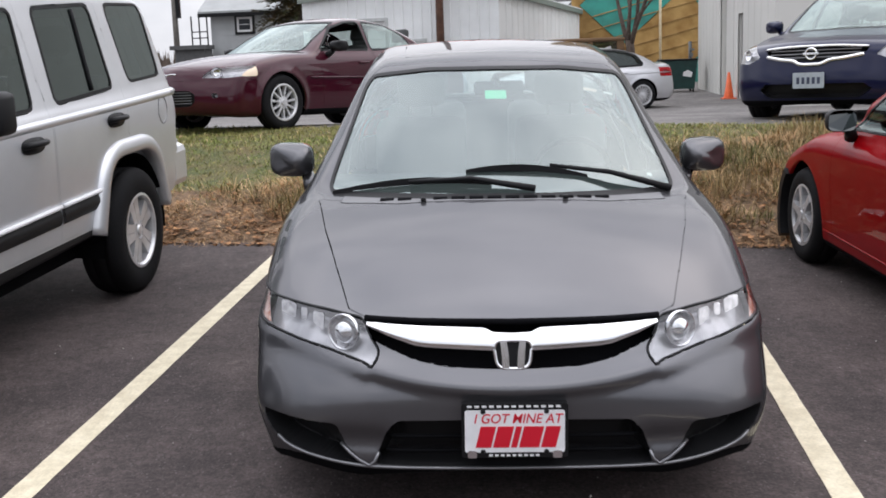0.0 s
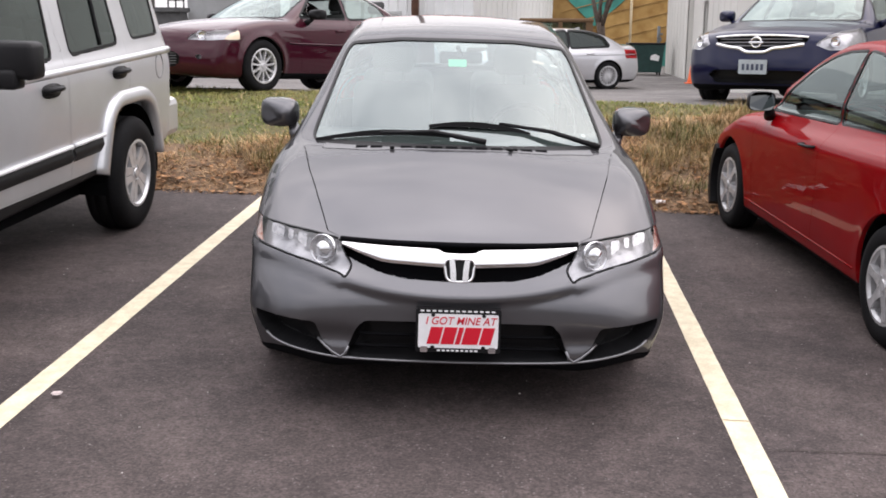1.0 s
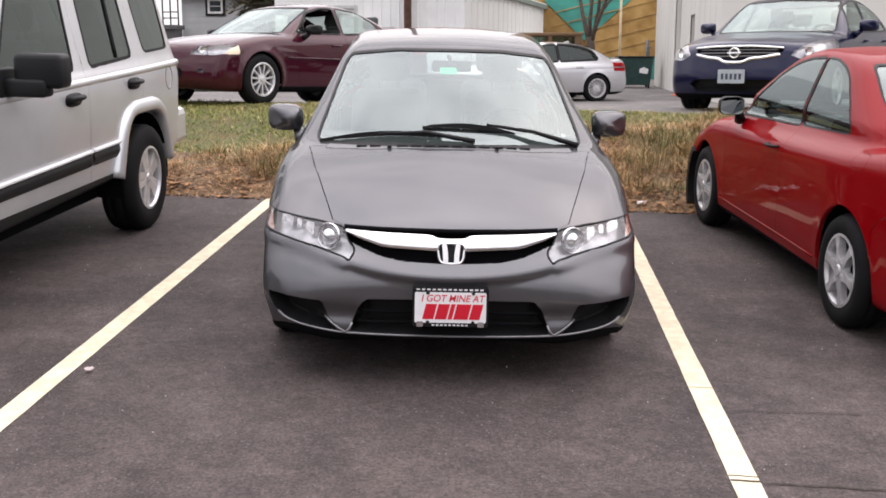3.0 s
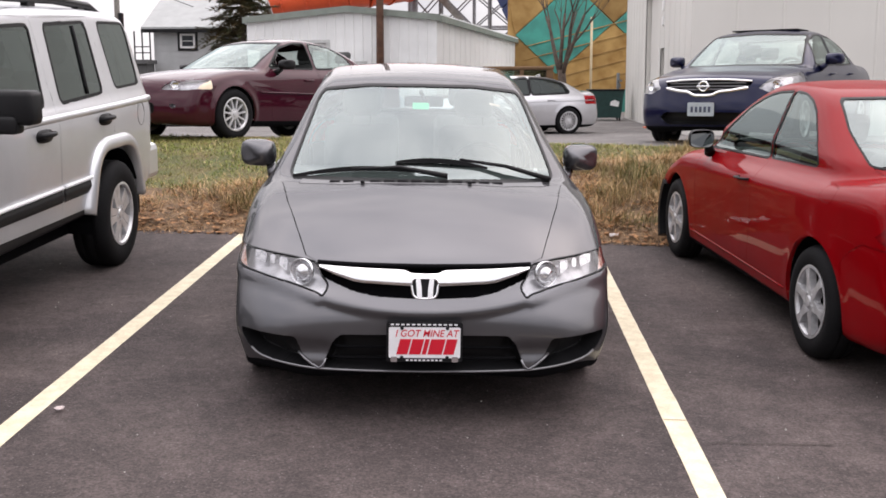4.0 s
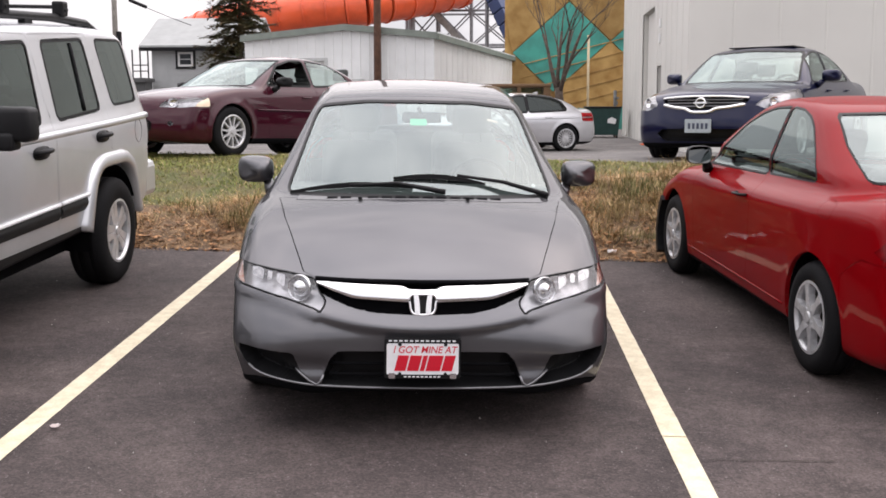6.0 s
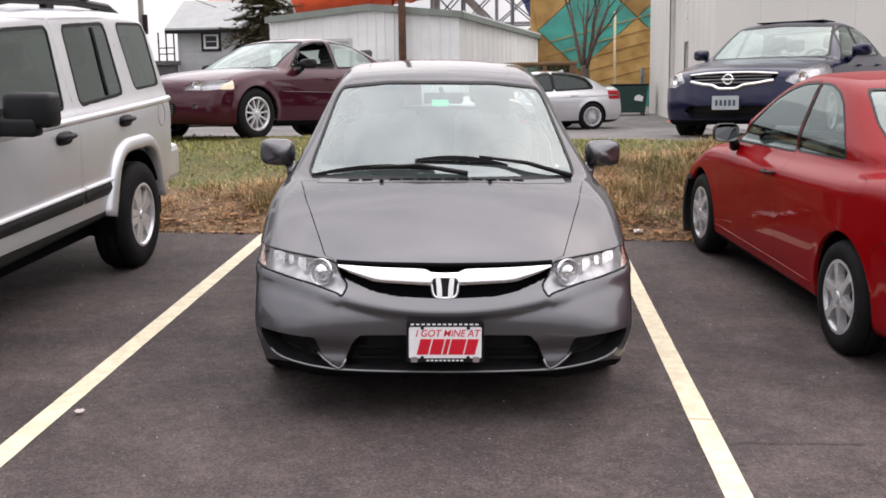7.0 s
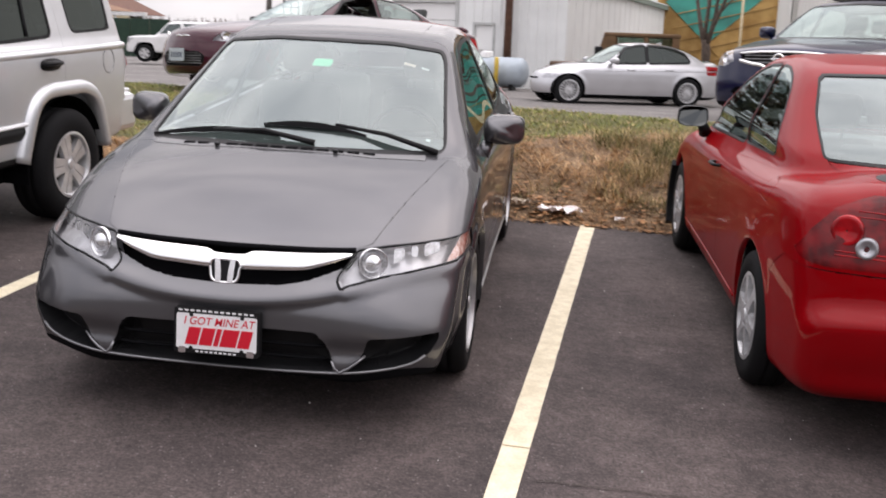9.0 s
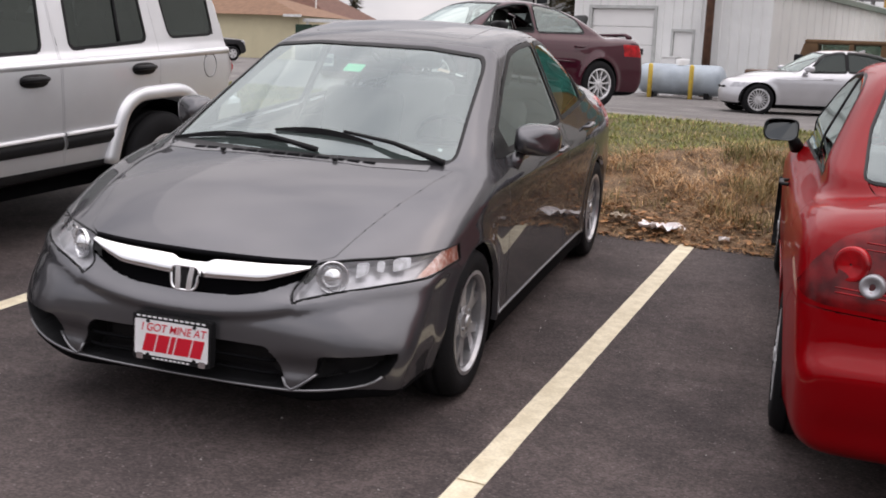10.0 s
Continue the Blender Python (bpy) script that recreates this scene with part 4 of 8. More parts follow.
    # projector, reflector and amber corner inside each headlight
    for ob in made["headlight"]:
        side = 1 if sum(v.co.x for v in ob.data.vertices) > 0 else -1
        # round projector in a bright ring
        u, z, r = 0.530, 0.640, 0.056
        turn = pose(side * u, float(front_v(s, u, z)[0]) + 0.046, z, -6, 0, side * 30)
        bm = bmesh.new()
        lathe(bm, [(r * 1.05, -0.012), (r * 1.05, -0.024), (r * 1.0, -0.026), (r * 0.96, -0.018), (r * 0.78, -0.006), (r * 0.5, 0.008), (0.004, 0.014)], 32, "y", m=turn)
        part("projector", bm, BOWL, ob, "bright round projector bowl", True)
        bm = bmesh.new()
        lathe(bm, [(r * 0.70, 0.0), (r * 0.68, -0.020), (r * 0.45, -0.032), (0.003, -0.038)], 28, "y", m=turn)
        part("projector_globe", bm, BULB, ob, "clear projector globe", True)
        # faceted bright reflectors beside it, tilted to the sky
        for poly in ([(0.600, 0.632), (0.648, 0.652), (0.652, 0.690), (0.606, 0.688)], [(0.664, 0.654), (0.690, 0.650), (0.696, 0.692), (0.668, 0.692)],
                     [(0.704, 0.646), (0.770, 0.660), (0.776, 0.698), (0.735, 0.700), (0.706, 0.690)]):
            cu, cz = np.mean([q[0] for q in poly]), np.mean([q[1] for q in poly])
            v = float(front_v(s, cu, cz)[0]) + 0.030
            bm = bmesh.new()
            prism(bm, fillet([((q[0] - cu) * side, q[1] - cz) for q in poly], 0.008, 3), -0.003, 0.003, m=pose(side * cu, v, cz, -14, 0, side * 34))
            bmesh.ops.recalc_face_normals(bm, faces=bm.faces[:])
            part("reflector", bm, BOWL, ob, "bright faceted reflector")
        # amber corner behind the clear lens
        bm = bmesh.new()
        bm.from_mesh(ob.data)
        bm.normal_update()
        corner = lambda u, v, z: np.abs(u) - 0.812 - 0.5 * (z - 0.64)
        cut(bm, corner)
        drop = [f for f in bm.faces if corner(*f.calc_center_median()) < 0]
        bmesh.ops.delete(bm, geom=drop, context="FACES")
        for q in bm.verts:
            q.co += Vector((-0.006 * side, 0.012, -0.001))
        part("amber_reflector", bm, AMBER, ob, "amber corner reflector", True)

    # body grey made paler, so the sky's highlight on edges is in the colour
    edge = paint("edge_highlight_grey", (0.22, 0.22, 0.23), metal=0.8, rough=0.35)
    # creases beside the lower intake, their highlight painted as a pale bar
    for side in (1, -1):
        pts = [(0.545, 0.318), (0.515, 0.292), (0.485, 0.270), (0.455, 0.252), (0.436, 0.268), (0.424, 0.298)]
        pv2 = front_v(s, [p[0] for p in pts], [p[1] for p in pts])
        bm = bmesh.new()
        sweep(bm, [(side * p[0], v - 0.002, p[1]) for p, v in zip(pts, pv2)], 0.0055, 8)
        part("bumper_crease", bm, edge, car, "bumper crease with a painted highlight")
    # rolled edge over the air dam, its sky highlight painted as a pale bar
    us = np.linspace(-0.760, 0.760, 60)
    zs = np.interp(np.abs(us), (0, 0.205, 0.452, 0.577, 0.66, 0.707, 0.735, 0.760), (0.235, 0.239, 0.250, 0.259, 0.268, 0.278, 0.290, 0.310))
    bm = bmesh.new()
    sweep(bm, [(u, v - 0.002, z) for u, v, z in zip(us, front_v(s, us, zs), zs)], 0.0055, 8)
    part("lip_edge", bm, edge, car, "rolled edge of the bumper with a painted grey highlight", True)
    # grille bars in the lower intake
    for z in (0.300, 0.350):
        us = np.linspace(-0.40, 0.40, 21)
        bm = bmesh.new()
        sweep(bm, [(u, v + 0.022, z) for u, v in zip(us, front_v(s, us, np.full(21, z)))], 0.007, 6)
        part("intake_bar", bm, DARK, car)

    # wipers: a long blade high on the driver's side, a short one low
    def on_glass(u, v, h):
        return Vector((u, v, float(top_z(s, u, v)[0]) + h))
    for pivot, elbow, b0, b1 in (((0.663, 1.035), (0.19, 1.048), (0.335, 1.030), (-0.138, 1.032)), ((0.125, 0.912), (-0.36, 0.992), (-0.04, 0.950), (-0.665, 1.052))):
        bm = bmesh.new()
        sweep(bm, [on_glass(*pivot, 0.012), on_glass((pivot[0] + elbow[0]) / 2, (pivot[1] + elbow[1]) / 2, 0.030), on_glass(*elbow, 0.020)], [0.014, 0.010, 0.007], 8)
        wp = part("wiper_arm", bm, BLACK, car, "black wiper arm", True)
        bm = bmesh.new()
        n = 10
        pts = [on_glass(b0[0] + (b1[0] - b0[0]) * k / n, b0[1] + (b1[1] - b0[1]) * k / n, 0.0) for k in range(n + 1)]
        rows = []
        for k, q in enumerate(pts):
            h = 0.012 + 0.016 * math.sin(math.pi * k / n)
            rows.append([bm.verts.new(q + Vector(o)) for o in ((0, -0.004, 0.002), (0, -0.002, h), (0, 0.006, h), (0, 0.008, 0.002))])
        for r0, r1 in zip(rows, rows[1:]):
            for i in range(4):
                bm.faces.new((r0[i], r0[(i + 1) % 4], r1[(i + 1) % 4], r1[i]))
        bm.faces.new(rows[0])
        bm.faces.new(rows[-1][::-1])
        part("wiper_blade", bm, BLACK, wp, "black rubber wiper blade")
    # cowl slots and washer nozzles
    for k in range(13):
        u = -0.44 + k * 0.068
        if abs(u + 0.30) < 0.02:
            continue
        v = 0.868 + 0.20 * u * u
        bm = bmesh.new()
        box(bm, -0.026, -0.010, 0.0, 0.026, 0.010, 0.004, 0.0, m=Matrix.Translation(on_glass(u, v, 0.001)) @ pose(0, 0, 0, 12, 0, 8 * u))
        part("cowl_slot", bm, DARK, car)
    for u in (-0.30, 0.235):
        bm = bmesh.new()
        box(bm, -0.010, -0.012, 0, 0.010, 0.012, 0.016, 0.005, m=Matrix.Translation(on_glass(u, 0.862, 0.0)))
        part("washer_nozzle", bm, BLACK, car, "", True)
    # inner mirror with a green tag, and small stickers on the glass
    bm = bmesh.new()
    box(bm, -0.115, -0.015, -0.032, 0.115, 0.015, 0.032, 0.014, m=pose(0.02, 1.86, 1.285, -12, 0, 6))
    tube(bm, (0.02, 1.85, 1.30), (0.0, 1.80, 1.345), 0.012, sides=8)
    part("inner_mirror", bm, BLACK, car, "", True)
    bm = bmesh.new()
    prism(bm, fillet([(-0.046, -0.040), (0.046, -0.040), (0.046, 0.040), (-0.046, 0.040)], 0.010, 3), -0.001, 0.001, "xz", pose(-0.003, 1.595, float(top_z(s, 0.0, 1.595)[0]) - 0.016, -68, 0, 0))
    part("green_tag", bm, material("green_tag", (0.02, 0.58, 0.27), rough=0.5, vary=0.1, scale=40), car, "bright green tag behind the windscreen")
    for u, v, w, h, c, nm in ((0.42, 1.70, 0.06, 0.012, (0.62, 0.47, 0.38), "orange_sticker"), (0.50, 1.70, 0.04, 0.008, (0.6, 0.6, 0.58), "white_sticker"), (0.600, 1.16, 0.020, 0.010, (0.6, 0.64, 0.64), "glass_mark")):
        z = float(top_z(s, u, v)[0])
        bm = bmesh.new()
        box(bm, -w / 2, -h, -0.0005, w / 2, h, 0.0005, m=pose(u, v, z - 0.016, math.degrees(math.atan((float(top_z(s, u, v + 0.05)[0]) - float(top_z(s, u, v - 0.05)[0])) / 0.1)),
                                                               -math.degrees(math.atan((float(top_z(s, u + 0.04, v)[0]) - float(top_z(s, u - 0.04, v)[0])) / 0.08)), 0))
        part(nm, bm, material(nm, c, rough=0.6, spec=0.1), car)
    # door handles, side mouldings and sill line
    for side in (1, -1):
        for v, z in ((2.42, 0.845), (3.24, 0.885)):
            u = float(side_u(s, v, z)[0])
            bm = bmesh.new()
            sweep(bm, [(side * (u - 0.004), v - 0.10, z), (side * (u + 0.030), v - 0.075, z + 0.002), (side * (u + 0.034), v, z + 0.006), (side * (u + 0.030), v + 0.075, z + 0.008), (side * (u - 0.004), v + 0.10, z + 0.008)],
                  [0.010, 0.014, 0.015, 0.014, 0.010], 10, 0.7)
            part("door_handle", bm, grey, car, "", True)
    # rolled edge along each sill, in the same painted highlight grey
    for side in (1, -1):
        vs = np.linspace(1.27, 3.15, 24)
        bm = bmesh.new()
        sweep(bm, [(side * (float(side_u(s, v, 0.250)[0]) + 0.001), v, 0.246) for v in vs], 0.007, 6)
        part("sill_edge", bm, edge, car, "thin edge along the sill in highlight grey", True)
    return car, made


def build_simple(name, label, m, s, paint_mat, spec):
    car = empty(name, m, label, "car")
    regions = [("wheel_arch", arch_region(s), paint_mat, "hole", "")] + spec
    made = panels(car, s, regions, paint_mat, s.get("around", 130), s.get("along", 110), s.get("cap", 30))
    for v, ar in s["arches"]:
        liner(car, s, v, ar + 0.005)
        for side in (1, -1):
            w = s["wheel"]
            wheel(car, side, v, w[0], w[1], w[2], w[3], s["half"] - w[5], s["axle_z"], w[4], s.get("rim_mat"), dish=s.get("dish", 0.02))
    return car, made


def trim_of(*fns, d=0.02):
    def fn(u, v, z):
        out = fns[0](u, v, z)
        for f in fns[1:]:
            out = np.maximum(out, f(u, v, z))
        return out + d
    return fn


# ---- the silver estate off-roader ----
JEEP = dict(
    length=4.75, half=0.93, axle_z=0.37,
    lower=[(0.5, 0.38), (0.12, 0.38), (0.02, 0.44), (0.0, 0.60), (0.06, 0.80), (0.10, 1.04), (0.22, 1.10), (0.7, 1.14), (1.3, 1.17), (2.5, 1.18), (4.3, 1.20), (4.58, 1.18), (4.62, 1.05),
           (4.63, 0.85), (4.66, 0.70), (4.64, 0.56), (4.58, 0.52), (4.3, 0.46), (2.4, 0.42), (0.5, 0.38)],
    cabin=[(1.18, 1.0), (1.28, 1.15), (1.50, 1.36), (1.77, 1.64), (1.91, 1.745), (2.05, 1.780), (2.4, 1.80), (3.4, 1.815), (4.1, 1.80), (4.40, 1.772), (4.49, 1.69), (4.57, 1.42), (4.62, 1.15), (4.60, 0.95), (2.5, 0.8), (1.18, 1.0)],
    plan=[(0.0, 0.83), (0.4, 0.88), (1.0, 0.900), (2.4, 0.905), (3.8, 0.905), (4.5, 0.89), (4.75, 0.86)],
    side=[(0.3, 0.06), (0.44, 0.022), (0.6, 0.008), (0.9, 0.0), (1.10, 0.0), (1.16, 0.016), (1.19, 0.03), (1.22, 0.05), (1.3, 0.1)],
    belt=(1.20, 0.868, 0.215), bow=(0.12, 0.06), cabin_bow=(0.10, 0.04), crown=0.02, roof_crown=0.05, corner=0.035, cabin_corner=0.05, flare=0.0,
    under=0.40, arches=[(0.93, 0.46), (3.71, 0.46)], spine=(0.7, 4.1, 0.78), wheel=(0.378, 0.245, 0.222, 5, "lobed", 0.0), around=190, along=170, cap=34,
    arch_poly=fillet([(-0.52, -0.30), (-0.50, 0.05), (-0.36, 0.40), (-0.24, 0.475), (0.22, 0.475), (0.36, 0.40), (0.47, 0.05), (0.48, -0.30)], 0.10))


def jeep():
    m = LOT @ pose(-3.335, -0.70, 0, 0, 0, -1.2)
    silver = paint("silver_paint", (0.70, 0.71, 0.73), metal=0.68, rough=0.40, coat=0.8, coat_rough=0.03)
    s = JEEP
    w1 = side_region([(1.76, 1.245), (2.06, 1.640), (2.17, 1.652), (2.42, 1.660), (2.69, 1.668), (2.64, 1.205), (2.1, 1.195)], 0.4)
    w2 = side_region([(2.90, 1.212), (2.92, 1.672), (3.57, 1.690), (3.60, 1.24)], 0.4)
    w3 = side_region([(3.865, 1.255), (3.80, 1.692), (4.34, 1.688), (4.365, 1.265)], 0.4, 0, 0.05)
    ws = poly_region([(-0.3, 1.20), (0.74, 1.20), (0.68, 1.66), (-0.3, 1.69)], "uz", 1.0, 2.1)
    bw = poly_region([(-0.3, 1.24), (0.66, 1.24), (0.60, 1.62), (-0.3, 1.64)], "uz", 4.2, 5)
    door_f = poly_region([(1.52, 0.50), (1.54, 1.19), (1.65, 1.30), (1.96, 1.70), (2.1, 1.735), (2.735, 1.725), (2.775, 1.15), (2.775, 0.50)], "vz", 0.4, 2, 0.02)
    door_r = poly_region([(2.785, 0.50), (2.785, 1.15), (2.745, 1.725), (3.66, 1.74), (3.72, 1.22), (3.70, 0.93), (3.50, 0.88), (3.28, 0.70), (3.20, 0.50)], "vz", 0.4, 2, 0.02)
    tail = poly_region([(0.74, 0.90), (0.95, 0.90), (0.95, 1.17), (0.76, 1.17)], "uz", 4.60, 5, 0.01)
    lamp = poly_region([(0.50, 0.82), (0.82, 0.82), (0.82, 1.02), (0.50, 1.02)], "uz", -1, 0.4)
    sill = poly_region([(1.40, 0.40), (3.25, 0.40), (3.25, 0.49), (1.40, 0.49)], "vz", 0.5, 2, 0.0)
    fuel = poly_region([(4.28 + 0.075 * math.cos(a), 1.04 + 0.085 * math.sin(a)) for a in np.linspace(0, math.tau, 20, endpoint=False)], "vz", 0.5, 2, 0)
    spec = [("headlight", lamp, LAMP_BACK, "flush_pair", ""), ("front_window", w1, LIGHT_TINT, "glass_pair", "lightly tinted side window"), ("rear_window", w2, TINTED, "glass_pair", "dark tinted side window"),
            ("cargo_window", w3, TINTED, "glass_pair", "dark tinted cargo window"), ("window_trim", trim_of(w1, w2, w3, d=0.018), BLACK, "flush_pair", "black window trim"),
            ("windscreen", ws, SCREEN, "glass", ""), ("windscreen_seal", band(ws, 0.02), BLACK, "flush", ""), ("back_window", bw, TINTED, "glass", ""),
            ("tail_lamp", tail, RED_LENS, "flush_pair", ""), ("fuel_flap", fuel, silver, "pair", "round fuel flap"), ("sill", sill, BLACK, "flush_pair", "black plastic sill"),
            ("front_door", door_f, silver, "pair", ""), ("rear_door", door_r, silver, "pair", "")]
    car, made = build_simple("off_roader", "silver boxy off-road estate with black roof rails and tinted windows", m, s, silver, spec)
    for side in (1, -1):
        bm = bmesh.new()
        box(bm, min(side * 0.94, side * 1.20), 1.745, 1.165, max(side * 0.94, side * 1.20), 1.905, 1.345, 0.03)
        mi = part("mirror", bm, BLACK, car, "large square black door mirror", True)
        bm = bmesh.new()
        box(bm, min(side * 0.87, side * 1.12), 1.725, 1.12, max(side * 0.87, side * 1.12), 1.845, 1.215, 0.02)
        box(bm, min(side * 0.85, side * 0.905), 1.67, 1.10, max(side * 0.85, side * 0.905), 1.86, 1.27, 0.015)
        part("mirror_arm", bm, BLACK, mi, "", True)
        bm = bmesh.new()
        prism(bm, [(side * 0.96, 1.185), (side * 1.18, 1.185), (side * 1.18, 1.325), (side * 0.96, 1.325)], 1.906, 1.909)
        part("mirror_glass", bm, material("mirror_silver", (0.8, 0.82, 0.84), rough=0.03, metal=1.0, vary=0.02), mi)
    floor_tub(car, s, 1.25, 4.4, 0.5, 1.08)
    seat_row(car, 2.45, (-0.38, 0.38), 0.74)
    seat_row(car, 3.4, (-0.38, 0.38), 0.74)
    light_trim = material("light_silver_trim", (0.80, 0.80, 0.81), rough=0.4, vary=0.05)
    for side in (1, -1):
        # side rubbing strip, black under a light edge, and the raised shoulder line
        for v0, v1 in ((1.56, 2.765), (2.795, 3.26)):
            vs = np.linspace(v0, v1, 12)
            bm = bmesh.new()
            lo = [Vector((side * (float(side_u(s, v, 0.60)[0]) + 0.004), v, 0.590 + 0.008 * (v - 2.5))) for v in vs]
            hi = [Vector((side * (float(side_u(s, v, 0.68)[0]) + 0.004), v, 0.672 + 0.014 * (v - 2.5))) for v in vs]
            strip(bm, lo, hi, Vector((side * 0.016, 0, 0)), 4)
            part("rubbing_strip", bm, BLACK, car, "black rubbing strip on the door")
            bm = bmesh.new()
            sweep(bm, [(p.x + side * 0.008, p.y, p.z + 0.012) for p in hi], 0.013, 8)
            part("strip_edge", bm, light_trim, car, "light silver edge strip", True)
        vs = np.linspace(0.35, 4.52, 40)
        bm = bmesh.new()
        sweep(bm, [(side * (float(side_u(s, v, 1.125)[0]) - 0.016), v, 1.118 + 0.012 * (v - 2.9)) for v in vs if v > 1.3], 0.030, 12, 0.9)
        part("shoulder_trim", bm, silver, car, "raised shoulder line", True)
        # door handles
        for v, z in ((2.55, 1.030), (3.53, 1.052)):
            u = float(side_u(s, v, z)[0])
            bm = bmesh.new()
            oval = [(v + 0.112 * math.copysign(abs(math.cos(a)) ** 0.7, math.cos(a)), z + 0.040 * math.copysign(abs(math.sin(a)) ** 0.8, math.sin(a))) for a in np.linspace(0, math.tau, 28, endpoint=False)]
            prism(bm, oval, min(side * (u - 0.012), side * (u + 0.008)), max(side * (u - 0.012), side * (u + 0.008)), "yz")
            bmesh.ops.recalc_face_normals(bm, faces=bm.faces[:])
            sweep(bm, [(side * (u + 0.004), v - 0.098, z + 0.004), (side * (u + 0.030), v - 0.078, z + 0.010), (side * (u + 0.044), v - 0.03, z + 0.012), (side * (u + 0.044), v + 0.03, z + 0.012), (side * (u + 0.030), v + 0.078, z + 0.010), (side * (u + 0.004), v + 0.098, z + 0.004)], 0.020, 10, 0.8)
            part("door_handle", bm, BLACK, car, "black plastic door handle", True)
        # ring round the fuel flap
        bm = bmesh.new()
        sweep(bm, [(side * (float(side_u(s, 4.28 + 0.078 * math.cos(a), 1.04 + 0.088 * math.sin(a))[0]) - 0.001), 4.28 + 0.078 * math.cos(a), 1.04 + 0.088 * math.sin(a)) for a in np.linspace(0, math.tau, 29)], 0.0035, 6)
        part("fuel_flap_ring", bm, COWL, car, "dark gap ring", True)
        # roof rail on three feet
        bm = bmesh.new()
        ru = 0.60
        zs = [float(top_z(s, ru, v)[0]) for v in (2.0, 3.1, 4.05)]
        sweep(bm, [(side * ru, 1.86, zs[0] - 0.01), (side * ru, 2.02, zs[0] + 0.030), (side * ru, 2.6, zs[1] + 0.045), (side * ru, 3.5, zs[1] + 0.045), (side * ru, 4.05, zs[2] + 0.030), (side * ru, 4.24, zs[2] - 0.03)], 0.036, 10, 0.8)
        for v in (2.3, 3.1, 3.9):
            box(bm, side * ru - 0.025, v - 0.06, zs[1] - 0.03, side * ru + 0.025, v + 0.06, zs[1] + 0.04, 0.01)
        part("roof_rail", bm, BLACK, car, "black roof rail")
    for v in (2.75, 3.62):
        bm = bmesh.new()
        zb = float(top_z(s, 0.6, v)[0]) + 0.105
        sweep(bm, [(-0.66, v, zb - 0.01), (-0.55, v, zb + 0.012), (0.55, v, zb + 0.012), (0.66, v, zb - 0.01)], 0.022, 8, 0.6)
        for side in (1, -1):
            box(bm, side * 0.61 - 0.04, v - 0.05, zb - 0.05, side * 0.61 + 0.04, v + 0.05, zb + 0.05, 0.015)
        part("cross_bar", bm, BLACK, car, "black roof cross bar")
    # squared wheel arch flares and the bar that parts the rear door's glass
    path = [p for p in s["arch_poly"] if p[1] > 0.06]
    for side in (1, -1):
        for ac, _ in s["arches"]:
            bm, rows = bmesh.new(), []
            for i, p in enumerate(path):
                d = np.array(path[min(i + 1, len(path) - 1)]) - np.array(path[max(i - 1, 0)])
                nrm = np.array((-d[1], d[0])) / np.hypot(*d)
                row = []
                for off, out in ((-0.002, -0.05), (-0.004, 0.024), (0.010, 0.036), (0.045, 0.035), (0.070, 0.026), (0.086, 0.010), (0.092, -0.016)):
                    v, z = ac + p[0] + nrm[0] * off, s["axle_z"] + p[1] + nrm[1] * off
                    row.append(bm.verts.new((side * (0.903 + out), v, z)))
                rows.append(row)
            for r0, r1 in zip(rows, rows[1:]):
                for k in range(len(r0) - 1):
                    bm.faces.new((r0[k], r0[k + 1], r1[k + 1], r1[k])).smooth = True
            bm.faces.new(rows[0])
            bm.faces.new(rows[-1])
            bmesh.ops.recalc_face_normals(bm, faces=bm.faces[:])
            part("fender_flare", bm, silver, car, "silver squared wheel arch flare")
        bm = bmesh.new()
        sweep(bm, [(side * (float(side_u(s, 3.34, z)[0]) + 0.001), 3.34 + 0.05 * (z - 1.23), z) for z in np.linspace(1.235, 1.675, 8)], 0.011, 6)
        part("window_bar", bm, BLACK, car, "thin black glass divider")
    # rear bumper with its step, frame rail under the sill
    bm = bmesh.new()
    box(bm, -0.88, 4.42, 0.50, 0.88, 4.72, 0.78, 0.05)
    box(bm, -0.80, 4.60, 0.755, 0.80, 4.76, 0.80, 0.015)
    part("rear_bumper", bm, silver, car, "silver rear bumper with a flat step", False)
    bm = bmesh.new()
    box(bm, -0.72, 1.5, 0.30, -0.62, 4.4, 0.40)
    box(bm, 0.62, 1.5, 0.30, 0.72, 4.4, 0.40)
    part("chassis_rail", bm, DARK, car)
    return car


